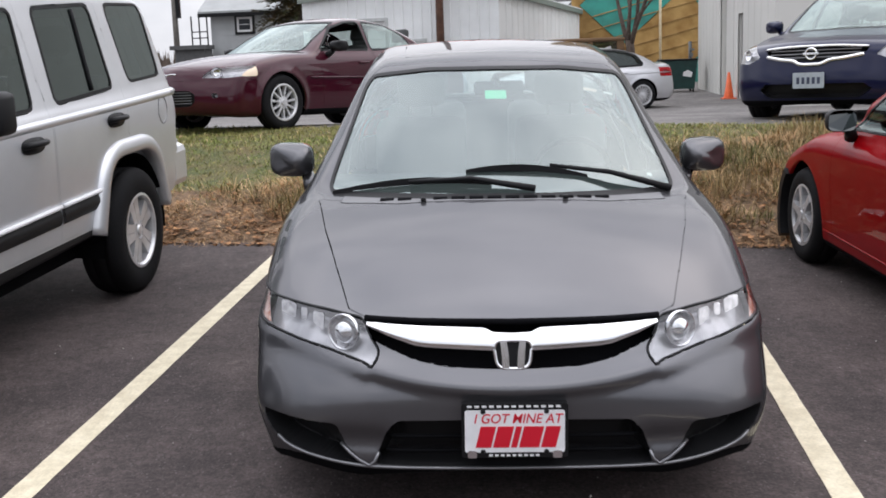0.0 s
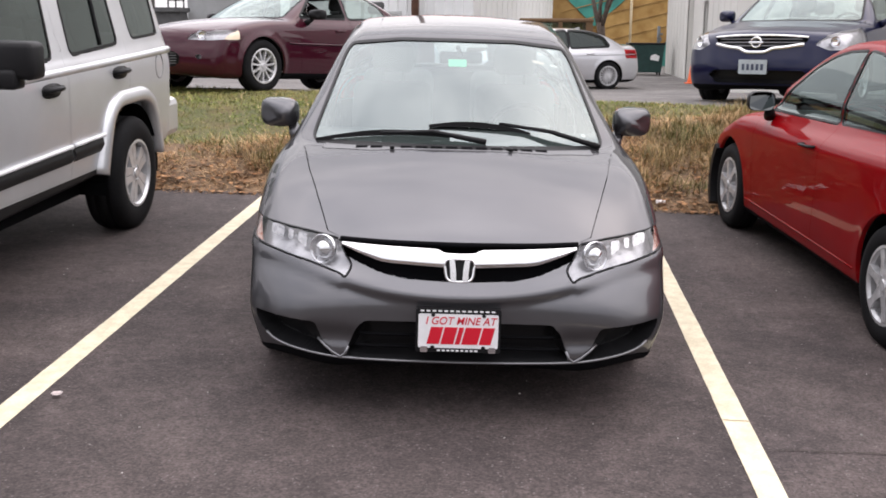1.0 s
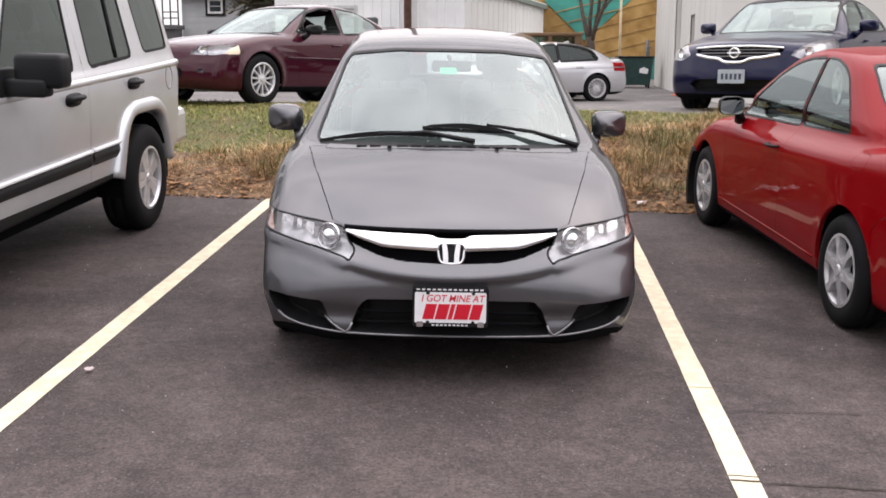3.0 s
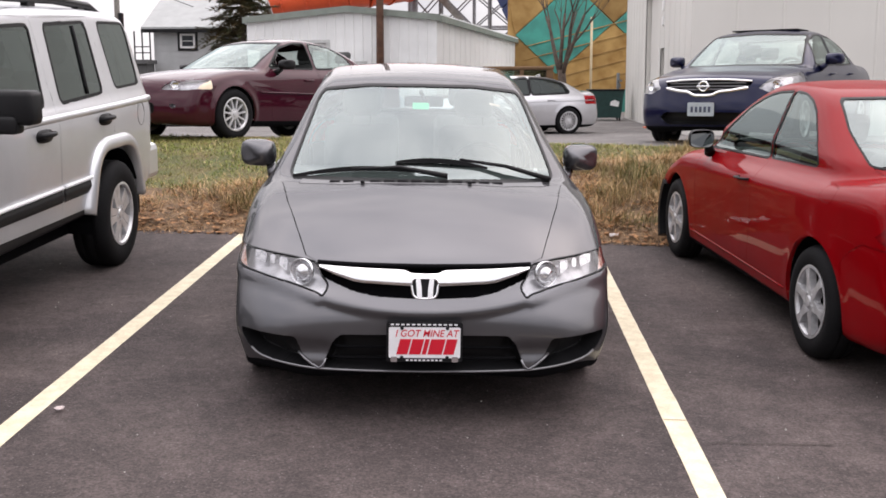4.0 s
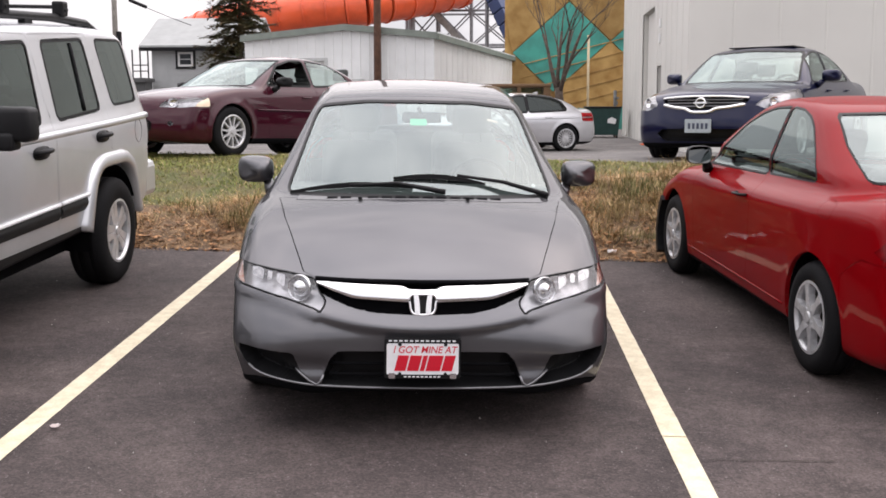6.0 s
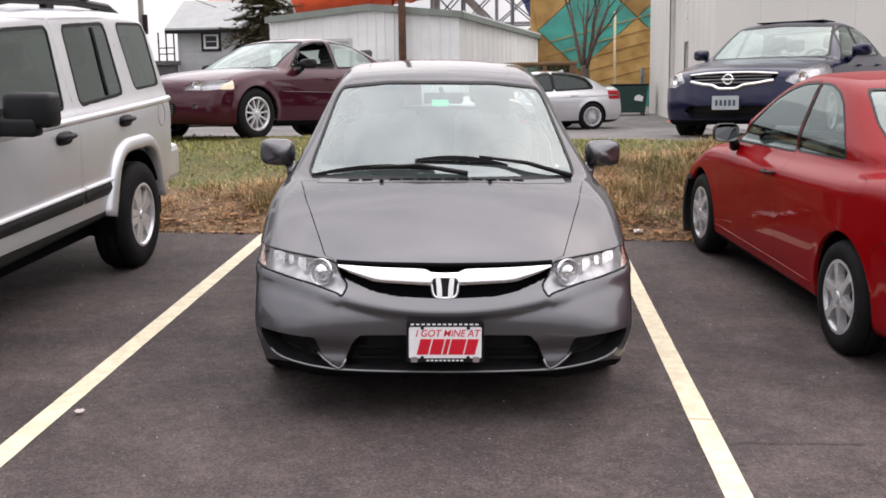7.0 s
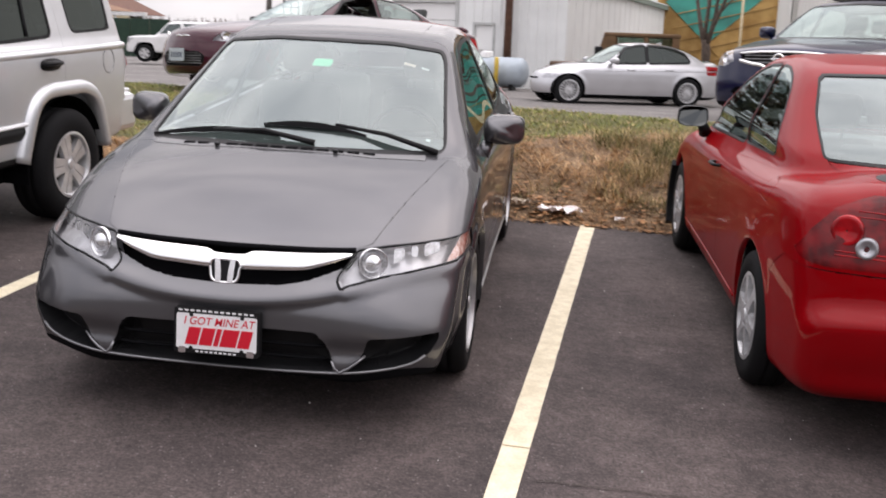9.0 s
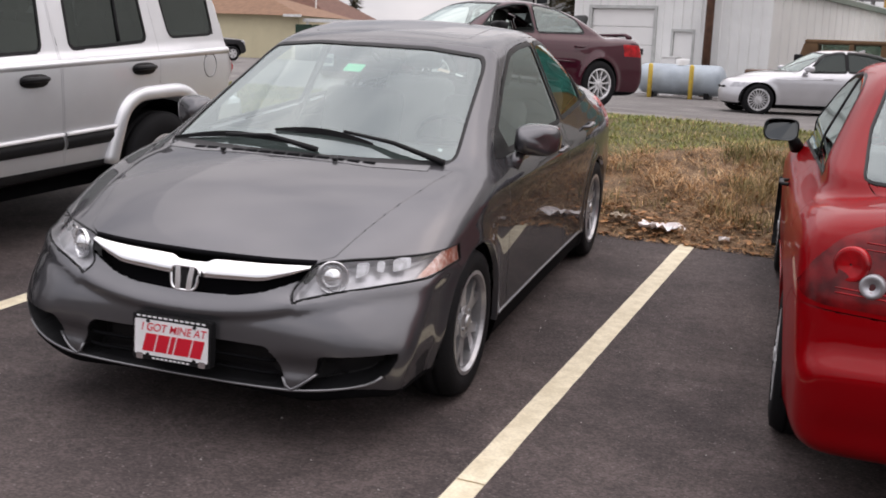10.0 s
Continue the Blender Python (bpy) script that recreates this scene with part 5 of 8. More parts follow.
# ---- the red coupe ----
COUPE = dict(
    length=4.44, half=0.845, axle_z=0.305,
    lower=[(0.6, 0.19), (0.12, 0.20), (0.02, 0.28), (0.0, 0.45), (0.05, 0.60), (0.2, 0.70), (0.6, 0.82), (1.05, 0.92), (2.2, 0.95), (3.3, 1.00), (3.8, 1.045), (4.12, 1.055), (4.27, 1.02), (4.33, 0.92),
           (4.37, 0.82), (4.39, 0.725), (4.408, 0.63), (4.474, 0.590), (4.478, 0.54), (4.45, 0.40), (4.37, 0.26), (3.9, 0.21), (2.2, 0.19), (0.6, 0.19)],
    cabin=[(1.0, 0.85), (1.08, 0.95), (1.4, 1.145), (1.72, 1.318), (2.02, 1.415), (2.35, 1.442), (2.7, 1.425), (3.0, 1.365), (3.4, 1.195), (3.75, 1.04), (3.8, 0.9), (2.4, 0.7), (1.0, 0.85)],
    plan=[(0.0, 0.80), (0.5, 0.84), (1.2, 0.85), (2.4, 0.845), (3.4, 0.85), (4.0, 0.83), (4.44, 0.78)],
    side=[(0.1, 0.075), (0.2, 0.042), (0.35, 0.022), (0.55, 0.008), (0.70, 0.0), (0.95, 0.0), (1.0, 0.02), (1.2, 0.15)],
    belt=(0.93, 0.785, 0.47), bow=(0.55, 0.22), cabin_bow=(0.28, 0.30), crown=0.07, roof_crown=0.10, corner=0.10, cabin_corner=0.07, flare=0.012,
    arches=[(0.88, 0.352), (3.50, 0.352)], spine=(0.75, 3.75, 0.58), wheel=(0.308, 0.185, 0.195, 6, "cover", 0.015), around=170, along=140, cap=44)
COUPE["flare"], COUPE["relax"], COUPE["dish"] = 0.005, 3, 0.0
COUPE["rim_mat"] = material("wheel_cover", (0.54, 0.54, 0.55), rough=0.32, metal=0.35, vary=0.2, scale=20)


def coupe_crease(u, v, z):
    """A shoulder line that climbs to the tail; the flank leans in above it."""
    zc = 0.735 + 0.052 * (v - 1.15)
    over = np.clip(z - zc, 0, 0.2)
    return -np.where(np.abs(u) > 0.45, 1, 0) * (0.20 * over) * (1 - smooth01(0.97, 1.06, z)) * smooth01(0.45, 0.62, np.abs(u))


COUPE["extras"] = [coupe_crease]


def coupe():
    m = LOT @ pose(2.480, 4.786, 0, 0, 0, 185.77)
    red = paint("red_paint", (0.23, 0.0008, 0.003), metal=0.0, rough=0.42, flake=0.03, coat=0.35, spec=0.03, edge=0.1, coat_rough=0.015)
    s = COUPE
    w1 = side_region([(1.44, 0.925), (1.62, 1.05), (1.84, 1.225), (2.02, 1.305), (2.18, 1.343), (2.39, 1.362), (2.49, 0.968)], 0.4, 0, 0.02)
    w2 = side_region([(2.53, 0.972), (2.43, 1.364), (2.58, 1.358), (2.74, 1.325), (2.86, 1.275), (3.05, 1.15), (3.20, 1.035), (3.22, 1.005)], 0.4, 0, 0.02)
    ws = poly_region([(-0.3, 0.95), (0.66, 0.95), (0.55, 1.32), (-0.3, 1.365)], "uz", 0.9, 2.2)
    bw = poly_region([(-0.3, 1.058), (0.595, 1.045), (0.565, 1.20), (0.495, 1.35), (-0.3, 1.392)], "uz", 2.6, 4.2, 0.02)
    door = poly_region([(1.38, 0.26), (1.36, 0.92), (1.80, 1.235), (2.0, 1.325), (2.18, 1.366), (2.41, 1.385), (2.515, 0.96), (2.52, 0.60), (2.46, 0.26)], "vz", 0.4, 2, 0.02)
    tail = poly_region([(0.40, 0.748), (0.73, 0.742), (0.795, 0.752), (0.812, 0.775), (0.765, 0.868), (0.69, 0.945), (0.56, 0.995), (0.40, 1.005)], "uz", 3.95, 5, 0.015)
    trunk = poly_region([(-0.6, 3.66), (0.59, 3.575), (0.535, 3.72), (0.50, 3.98), (0.39, 4.35), (-0.6, 4.5)], "uv", 0.96, 1.2, 0.01)
    bump = poly_region([(3.83, 0.15), (4.7, 0.15), (4.7, 0.725), (4.02, 0.725), (3.90, 0.66), (3.82, 0.60)], "vz", -1, 3, 0)
    flap = poly_region([(3.50, 0.865), (3.67, 0.855), (3.68, 0.94), (3.52, 0.955)], "vz", 0.5, 2, 0.03)
    nose = poly_region([(-1.0, 0.10), (0.58, 0.10), (0.58, 0.38), (0.52, 0.55), (0.40, 0.63), (-1.0, 0.63)], "vz", -1, 3, 0)
    spec = [("front_bumper", nose, BLACK, "panel", "black front bumper"), ("fuel_flap", flap, red, "pair", ""), ("tail_lamp", tail, COUPE_LENS, "flush_pair", "dark red tail lamp with round clear reversing light"), ("tail_lamp_seal", band(tail, 0.005), COUPE_LENS, "flush_pair", "thin dark lamp joint"), ("front_window", w1, SIDE_GLASS, "glass_pair", ""), ("rear_quarter_window", w2, SIDE_GLASS, "glass_pair", ""),
            ("window_trim", trim_of(w1, w2, d=0.011), BLACK, "flush_pair", "black window trim"), ("windscreen", ws, SCREEN, "glass", ""), ("windscreen_seal", band(ws, 0.02), BLACK, "flush", ""),
            ("back_window", bw, SCREEN, "glass", ""), ("back_window_seal", band(bw, 0.010), BLACK, "flush", ""), ("trunk_lid", trunk, red, "panel", ""), ("bumper", bump, red, "panel", "red rear bumper"),
            ("door", door, red, "pair", "")]
    car, made = build_simple("coupe", "bright red two-door coupe with plastic wheel covers, parked nose in", m, s, red, spec)
    mirror_pair(car, 0.895, 1.58, 0.99, (0.19, 0.12, 0.125), BLACK, 0.80)
    floor_tub(car, s, 1.05, 3.7, 0.28, 0.88)
    seat_row(car, 2.25, (-0.36, 0.36), 0.42)
    seat_row(car, 2.8, (-0.34, 0.34), 0.24)
    return car


# ---- three sedans on the upper yard ----
def sedan_shape(length, half, height, axles, hood_z, deck_z, screen, back, r, nose=0.0, arch=0.04, bow=(0.45, 0.3), tum=0.48):
    (b0, t0), (t1, b1) = screen, back
    L, h = length, height
    return dict(
        length=L, half=half, axle_z=r,
        lower=[(0.6, 0.19), (0.15, 0.20), (0.03, 0.27), (0.0, 0.42), (0.03, 0.58), (0.10, hood_z - 0.16 + nose), (0.28, hood_z - 0.09 + nose), (0.7, hood_z - 0.03), (b0, hood_z + 0.03), (2.2, hood_z + 0.05),
               (b1 - 0.2, deck_z - 0.01), (b1 + 0.2, deck_z + 0.01), (L - 0.18, deck_z), (L - 0.07, deck_z - 0.1), (L - 0.02, 0.66), (L, 0.52), (L - 0.03, 0.35), (L - 0.15, 0.24), (L - 0.6, 0.20), (2.2, 0.19), (0.6, 0.19)],
        cabin=[(b0 - 0.05, hood_z - 0.06), (b0, hood_z + 0.02), (b0 + 0.35 * (t0 - b0), hood_z + 0.40 * (h - hood_z)), (b0 + 0.75 * (t0 - b0), h - 0.13), (t0 + 0.05, h - 0.035), (t0 + 0.4, h), (t1 - 0.4, h - 0.008), (t1, h - 0.06),
               (t1 + 0.5 * (b1 - t1), h - 0.5 * (h - deck_z) + 0.02), (b1, deck_z + 0.01), (b1 + 0.06, deck_z - 0.1), (2.4, 0.7), (b0 - 0.05, hood_z - 0.06)],
        plan=[(0.0, half - 0.05), (0.5, half - 0.01), (1.2, half), (3.4, half), (4.0, half - 0.015), (L, half - 0.07)],
        side=[(0.1, 0.07), (0.2, 0.035), (0.35, 0.012), (0.55, 0.0), (0.72, 0.004), (0.86, 0.03), (1.0, 0.08), (1.2, 0.18)],
        belt=(hood_z + 0.02, half - 0.075, tum), bow=bow, cabin_bow=(0.28, 0.28), crown=0.07, roof_crown=0.10, corner=0.10, cabin_corner=0.07, flare=0.005, relax=3,
        arches=[(axles[0], r + arch), (axles[1], r + arch)], spine=(0.8, L - 0.8, 0.58), around=120, along=100, cap=34)


def sedan_windows(s, hood_z, h, screen, back, mid, tint=None):
    (b0, t0), (t1, b1) = screen, back
    zb = hood_z + 0.045
    g = tint or GLASS
    w1 = side_region([(b0 + 0.42, zb - 0.01), (t0 - 0.08, h - 0.17), (t0 + 0.20, h - 0.095), (mid - 0.04, h - 0.08), (mid - 0.03, zb + 0.01)], 0.4)
    w2 = side_region([(mid + 0.04, zb + 0.01), (mid + 0.05, h - 0.08), (t1 - 0.15, h - 0.105), (t1 + 0.12, h - 0.22), (t1 + 0.24, zb + 0.05)], 0.4)
    ws = poly_region([(-0.3, hood_z + 0.03), (s["half"] - 0.20, hood_z + 0.03), (s["half"] - 0.32, h - 0.10), (-0.3, h - 0.065)], "uz", b0 - 0.2, t0 + 0.3)
    bw = poly_region([(-0.3, hood_z + 0.14), (s["half"] - 0.28, hood_z + 0.15), (s["half"] - 0.36, h - 0.11), (-0.3, h - 0.075)], "uz", t1 - 0.2, b1 + 0.3)
    return w1, w2, ws, bw, [("front_window", w1, g, "glass_pair", ""), ("rear_window", w2, g, "glass_pair", ""), ("window_trim", trim_of(w1, w2, d=0.045 if tint else 0.02), BLACK, "flush_pair", ""),
                            ("windscreen", ws, FAR_SCREEN, "glass", ""), ("windscreen_seal", band(ws, 0.02), BLACK, "flush", ""), ("back_window", bw, FAR_SCREEN, "glass", ""), ("back_window_seal", band(bw, 0.02), BLACK, "flush", "")]


def maroon():
    axles = (1.0, 3.74)
    s = sedan_shape(4.84, 0.895, 1.375, axles, 0.90, 1.0, (1.30, 2.15), (3.25, 4.05), 0.315, nose=-0.02)
    s["wheel"] = (0.325, 0.205, 0.210, 11, "slim", 0.0)
    s["flare"], s["around"], s["along"], s["cap"] = 0.028, 170, 140, 48
    c = paint("maroon_paint", (0.046, 0.004, 0.012), metal=0.2, rough=0.35, coat=0.9, spec=0.08, coat_rough=0.02)
    w1, w2, ws, bw, spec = sedan_windows(s, 0.90, 1.375, (1.30, 2.15), (3.25, 4.05), 2.62)
    lamp = poly_region([(0.47, 0.612), (0.75, 0.602), (0.92, 0.625), (0.92, 0.742), (0.72, 0.740), (0.52, 0.69)], "uz", -1, 0.62, 0.03)
    tail = poly_region([(0.30, 0.72), (0.9, 0.72), (0.9, 0.88), (0.32, 0.90)], "uz", 4.2, 5)
    grille = poly_region([(-0.2, 0.30), (0.34, 0.30), (0.42, 0.35), (0.42, 0.43), (0.34, 0.47), (-0.2, 0.48)], "uz", -1, 0.8)
    door_f = poly_region([(1.68, 0.25), (1.64, 0.9), (2.2, 1.30), (2.64, 1.36), (2.65, 0.25)], "vz", 0.4, 2, 0)
    door_r = poly_region([(2.67, 0.25), (2.67, 1.36), (3.3, 1.30), (3.60, 0.98), (3.45, 0.7), (3.32, 0.5), (3.30, 0.25)], "vz", 0.4, 2, 0)
    amber = poly_region([(0.850, 0.607), (0.92, 0.625), (0.92, 0.745), (0.862, 0.747)], "uz", -1, 0.62, 0.01)
    bumper = poly_region([(-0.3, 0.10), (0.66, 0.10), (0.66, 0.40), (0.60, 0.585), (-0.3, 0.585)], "vz", -1, 2, 0.0)
    fog = poly_region([(0.64 + 0.030 * math.cos(k), 0.41 + 0.026 * math.sin(k)) for k in np.linspace(0, math.tau, 16, endpoint=False)], "uz", -1, 0.8, 0)
    bonnet = poly_region([(-0.4, 0.12), (0.45, 0.16), (0.62, 0.30), (0.70, 0.8), (0.74, 1.30), (-0.4, 1.16)], "uv", 0.70, 1.1, 0.02)
    spec = [("amber_corner", amber, PALE_AMBER, "flush_pair", "pale amber lamp corner"), ("headlight", lamp, LENS, "lamp_pair", "bright clear headlight"), ("tail_lamp", tail, RED_LENS, "flush_pair", ""),
            ("grille", grille, BLACK, "recess", ""), ("fog_lamp", fog, LAMP_BACK, "recess_pair", "")] + [("front_window", w1, DARK, "hole", "")] + spec[1:] + [("bumper", bumper, c, "panel", ""), ("bonnet", bonnet, c, "panel", "")] + \
        [("front_door", door_f, c, "pair", ""), ("rear_door", door_r, c, "pair", "")]
    m = place(-4.17, 8.61, 0.81, -32, -2)
    car, made = build_simple("maroon_sedan", "dark maroon four-door sedan with a lowered front window and multi-spoke wheels", m, s, c, spec)
    mirror_pair(car, 0.98, 1.85, 0.97, (0.19, 0.12, 0.13), BLACK, 0.84)
    floor_tub(car, s, 1.3, 4.0, 0.28, 0.88)
    seat_row(car, 2.45, (-0.37, 0.37), 0.42)
    seat_row(car, 3.3, (-0.37, 0.37), 0.42)
    return car, s, c


def blue():
    axles = (0.96, 3.74)
    s = sedan_shape(4.82, 0.8975, 1.43, axles, 0.93, 1.05, (1.20, 2.0), (3.2, 4.0), 0.325)
    s["wheel"] = (0.325, 0.215, 0.205, 5, "wide", 0.012)
    c = paint("navy_paint", (0.007, 0.009, 0.036), metal=0.3, rough=0.3, coat=0.6, spec=0.1)
    w1, w2, ws, bw, spec = sedan_windows(s, 0.93, 1.43, (1.20, 2.0), (3.2, 4.0), 2.5)
    lamp = poly_region([(0.57, 0.67), (0.70, 0.61), (0.92, 0.62), (0.92, 0.87), (0.83, 0.875), (0.66, 0.78)], "uz", -1, 1.0)
    grille = poly_region([(-0.2, 0.60), (0.30, 0.63), (0.48, 0.68), (0.52, 0.755), (-0.2, 0.775)], "uz", -1, 0.8)
    low = poly_region([(-0.2, 0.25), (0.45, 0.25), (0.55, 0.33), (0.50, 0.40), (-0.2, 0.40)], "uz", -1, 0.8)
    spec = [("headlight", lamp, LENS, "lamp_pair", "clear headlight"), ("grille", grille, BLACK, "recess", "black grille with bright bars"), ("intake", low, BLACK, "recess", "")] + spec
    m = place(2.74, 7.85, 0.745, -31.5, -1) @ Matrix.Scale(1.02, 4)
    car, made = build_simple("navy_sedan", "navy blue four-door sedan facing the bank from the upper yard", m, s, c, spec)
    mirror_pair(car, 0.99, 1.75, 1.03, (0.21, 0.13, 0.14), c, 0.84)
    floor_tub(car, s, 1.2, 4.0, 0.28, 0.92)
    seat_row(car, 2.4, (-0.37, 0.37), 0.44)
    seat_row(car, 3.2, (-0.37, 0.37), 0.44)
    return car, s, c


def silver_sedan():
    axles = (0.62, 3.38)
    s = sedan_shape(4.38, 0.908, 1.405, axles, 0.91, 1.03, (1.24, 2.02), (3.17, 3.94), 0.325, nose=-0.05, bow=(0.55, 0.3), tum=0.52)
    s["flare"] = 0.014
    s["wheel"] = (0.325, 0.225, 0.222, 18, "fan", 0.012)
    c = paint("bright_silver_paint", (0.57, 0.57, 0.59), metal=0.7, rough=0.32, coat=1.0, coat_rough=0.02)
    w1, w2, ws, bw, spec = sedan_windows(s, 0.91, 1.405, (1.24, 2.02), (3.17, 3.94), 2.42, DARK_GLASS)
    tail = poly_region([(0.45, 0.74), (0.95, 0.72), (0.95, 0.92), (0.5, 0.92)], "uz", 3.8, 5)
    lamp = poly_region([(0.40, 0.56), (0.92, 0.58), (0.92, 0.685), (0.44, 0.665)], "uz", -1, 0.62)
    spec = [("tail_lamp", tail, RED_LENS, "flush_pair", ""), ("headlight", lamp, LAMP_BACK, "flush_pair", "")] + spec
    m = place(-1.193, 20.557, 0.29, -68, 0)
    car, made = build_simple("silver_sedan", "bright silver four-door sedan with many-spoked wheels on the far yard", m, s, c, spec)
    mirror_pair(car, 0.98, 1.57, 0.99, (0.18, 0.12, 0.12), c, 0.84)
    floor_tub(car, s, 1.12, 3.62, 0.28, 0.88)
    return car, s, c


civic()
jeep()
COUPE_CAR = coupe()
MAROON_CAR, MAROON_SHAPE, MAROON_PAINT = maroon()
BLUE_CAR, BLUE_SHAPE, BLUE_PAINT = blue()
SILVER_CAR, SILVER_SHAPE, SILVER_PAINT = silver_sedan()


# ---- ground: one sheet from the bay over the bank to the yard and on to the horizon ----
def speckled(name, base, second, scale, chips, chip_amount, rough=0.85, bump=0.003):
    """Asphalt: broad stains, fine grain and paler chips of stone."""
    m = material(name, base, rough=rough, second=second, scale=scale, bump=bump, bump_scale=170, fine=0.28)
    nt, ln = m.node_tree.nodes, m.node_tree.links
    b = nt["Principled BSDF"]
    src = b.inputs["Base Color"].links[0].from_socket
    tc = [n for n in nt if n.bl_idname == "ShaderNodeTexCoord"][0]
    vo = nt.new("ShaderNodeTexVoronoi")
    vo.inputs["Scale"].default_value = 95
    ln.new(tc.outputs["Object"], vo.inputs["Vector"])
    sep = nt.new("ShaderNodeSeparateColor")
    ln.new(vo.outputs["Color"], sep.inputs[0])
    pick = nt.new("ShaderNodeMath")
    pick.operation = "GREATER_THAN"
    pick.inputs[1].default_value = 1 - chip_amount
    ln.new(sep.outputs[0], pick.inputs[0])
    near = nt.new("ShaderNodeMath")
    near.operation = "LESS_THAN"
    near.inputs[1].default_value = 0.35
    ln.new(vo.outputs["Distance"], near.inputs[0])
    both = nt.new("ShaderNodeMath")
    both.operation = "MULTIPLY"
    ln.new(pick.outputs[0], both.inputs[0])
    ln.new(near.outputs[0], both.inputs[1])
    mix = nt.new("ShaderNodeMix")
    mix.data_type = "RGBA"
    mix.inputs[7].default_value = (*chips, 1)
    ln.new(both.outputs[0], mix.inputs[0])
    ln.new(src, mix.inputs[6])
    # worn patches and coarse grain
    last = mix.outputs[2]
    for scale_, lo, hi, amount in ((75, 0.35, 0.65, 0.34), (20, 0.35, 0.65, 0.18), (4.5, 0.4, 0.62, 0.10), (1.1, 0.4, 0.62, 0.12)):
        worn = nt.new("ShaderNodeTexNoise")
        worn.inputs["Scale"].default_value, worn.inputs["Detail"].default_value = scale_, 8
        ln.new(tc.outputs["Object"], worn.inputs["Vector"])
        wr = nt.new("ShaderNodeMapRange")
        wr.inputs[1].default_value, wr.inputs[2].default_value = lo, hi
        wr.inputs[3].default_value, wr.inputs[4].default_value = 1 - amount, 1 + amount
        ln.new(worn.outputs["Fac"], wr.inputs[0])
        mul = nt.new("ShaderNodeVectorMath")
        mul.operation = "SCALE"
        ln.new(last, mul.inputs[0])
        ln.new(wr.outputs[0], mul.inputs["Scale"])
        last = mul.outputs[0]
    ln.new(last, b.inputs["Base Color"])
    return m


ASPHALT = speckled("asphalt", (0.080, 0.062, 0.0585), (0.048, 0.037, 0.036), 1.3, (0.13, 0.115, 0.11), 0.08, rough=0.88)
YARD = speckled("old_asphalt", (0.17, 0.158, 0.15), (0.125, 0.115, 0.11), 0.5, (0.25, 0.24, 0.22), 0.1)
SOIL = material("dry_bank", (0.20, 0.125, 0.07), rough=0.95, second=(0.10, 0.065, 0.038), scale=5, bump=0.02, bump_scale=30, fine=0.4)
TURF = material("turf", (0.075, 0.085, 0.030), rough=0.95, second=(0.12, 0.095, 0.04), scale=4, bump=0.02, bump_scale=40, fine=0.4)
LOT_N = LOT.to_3x3() @ Vector((0, 0, 1))
CURB_Y = 4.285


def lot_z(x, y):
    """Height of the parking bay's plane in the world."""
    return -(LOT_N.x * x + LOT_N.y * y) / LOT_N.z


def edge_y(x):
    """Where the yard's paving meets the grass."""
    return 8.35 - 0.27 * max(-6.0, min(3.5, x)) + 0.08 * noise.noise((x * 0.6, 3, 0))


def yard_z(x, y):
    return float(np.interp(y, (7.2, 8.6, 10, 12, 18, 28, 60, 400), (0.79, 0.80, 0.76, 0.67, 0.34, 0.24, 0.1, 0.0))) - 0.008 * max(-8, min(8, x)) * float(1 - smooth01(9, 16, y))


def ground_z(x, y):
    xc = max(-30.0, min(30.0, x))
    if y <= CURB_Y:
        return lot_z(xc, max(-30.0, y))
    e = edge_y(x)
    if y >= e:
        return yard_z(x, y)
    t = (y - CURB_Y) / (e - CURB_Y)
    z0, z1 = lot_z(xc, CURB_Y), yard_z(x, e)
    lump = 0.06 * noise.noise((x * 0.9, y * 0.9, 0)) + 0.025 * noise.noise((x * 3.1, y * 3.1, 4))
    return z0 + (z1 - z0) * (1 - (1 - t) ** 1.8) + lump * min(1, t * 5) * min(1, (1 - t) * 4)


def ground():
    bm = bmesh.new()
    xs = [-400, -120, -60, -30, -20] + [-14 + k * 0.25 for k in range(105)] + [14, 20, 30, 60, 120, 400]
    rows = [[(x, y) for x in xs] for y in (-200, -60, -30, -12, -6, -3, -1, 1, 2.5, 3.6, CURB_Y)]
    n = 22
    rows += [[(x, CURB_Y + 0.012 + (edge_y(x) - CURB_Y - 0.012) * k / n) for x in xs] for k in range(1, n + 1)]
    rows += [[(x, edge_y(x) + d) for x in xs] for d in (0.4, 1, 2, 4, 7, 10, 14, 18, 22, 30, 50, 100, 390)]
    grid = [[bm.verts.new((x, y, ground_z(x, y))) for x, y in r] for r in rows]
    for j in range(len(rows) - 1):
        for i in range(len(xs) - 1):
            f = bm.faces.new((grid[j][i], grid[j][i + 1], grid[j + 1][i + 1], grid[j + 1][i]))
            x, y = (rows[j][i][0] + rows[j][i + 1][0]) / 2, (rows[j][i][1] + rows[j + 1][i][1]) / 2
            f.material_index = 0 if j < 10 else (1 if y < straw_limit(x) else 2) if j < 10 + n else 3
            f.smooth = True
    return tagged(mesh_object("ground", bm, [ASPHALT, SOIL, TURF, YARD]), "dark asphalt bay, strawy bank and paler yard beyond", "ground", kind="structure")


def straw_limit(x):
    return float(np.interp(x, (-4, -2, 0, 1, 3), (5.5, 5.6, 5.9, 6.6, 6.9))) + 0.15 * noise.noise((x * 1.3, 0, 7))


ground()
LINE = material("line_paint", (0.70, 0.63, 0.47), rough=0.7, second=(0.62, 0.545, 0.39), scale=14, fine=0.10, bump=0.002, bump_scale=90)


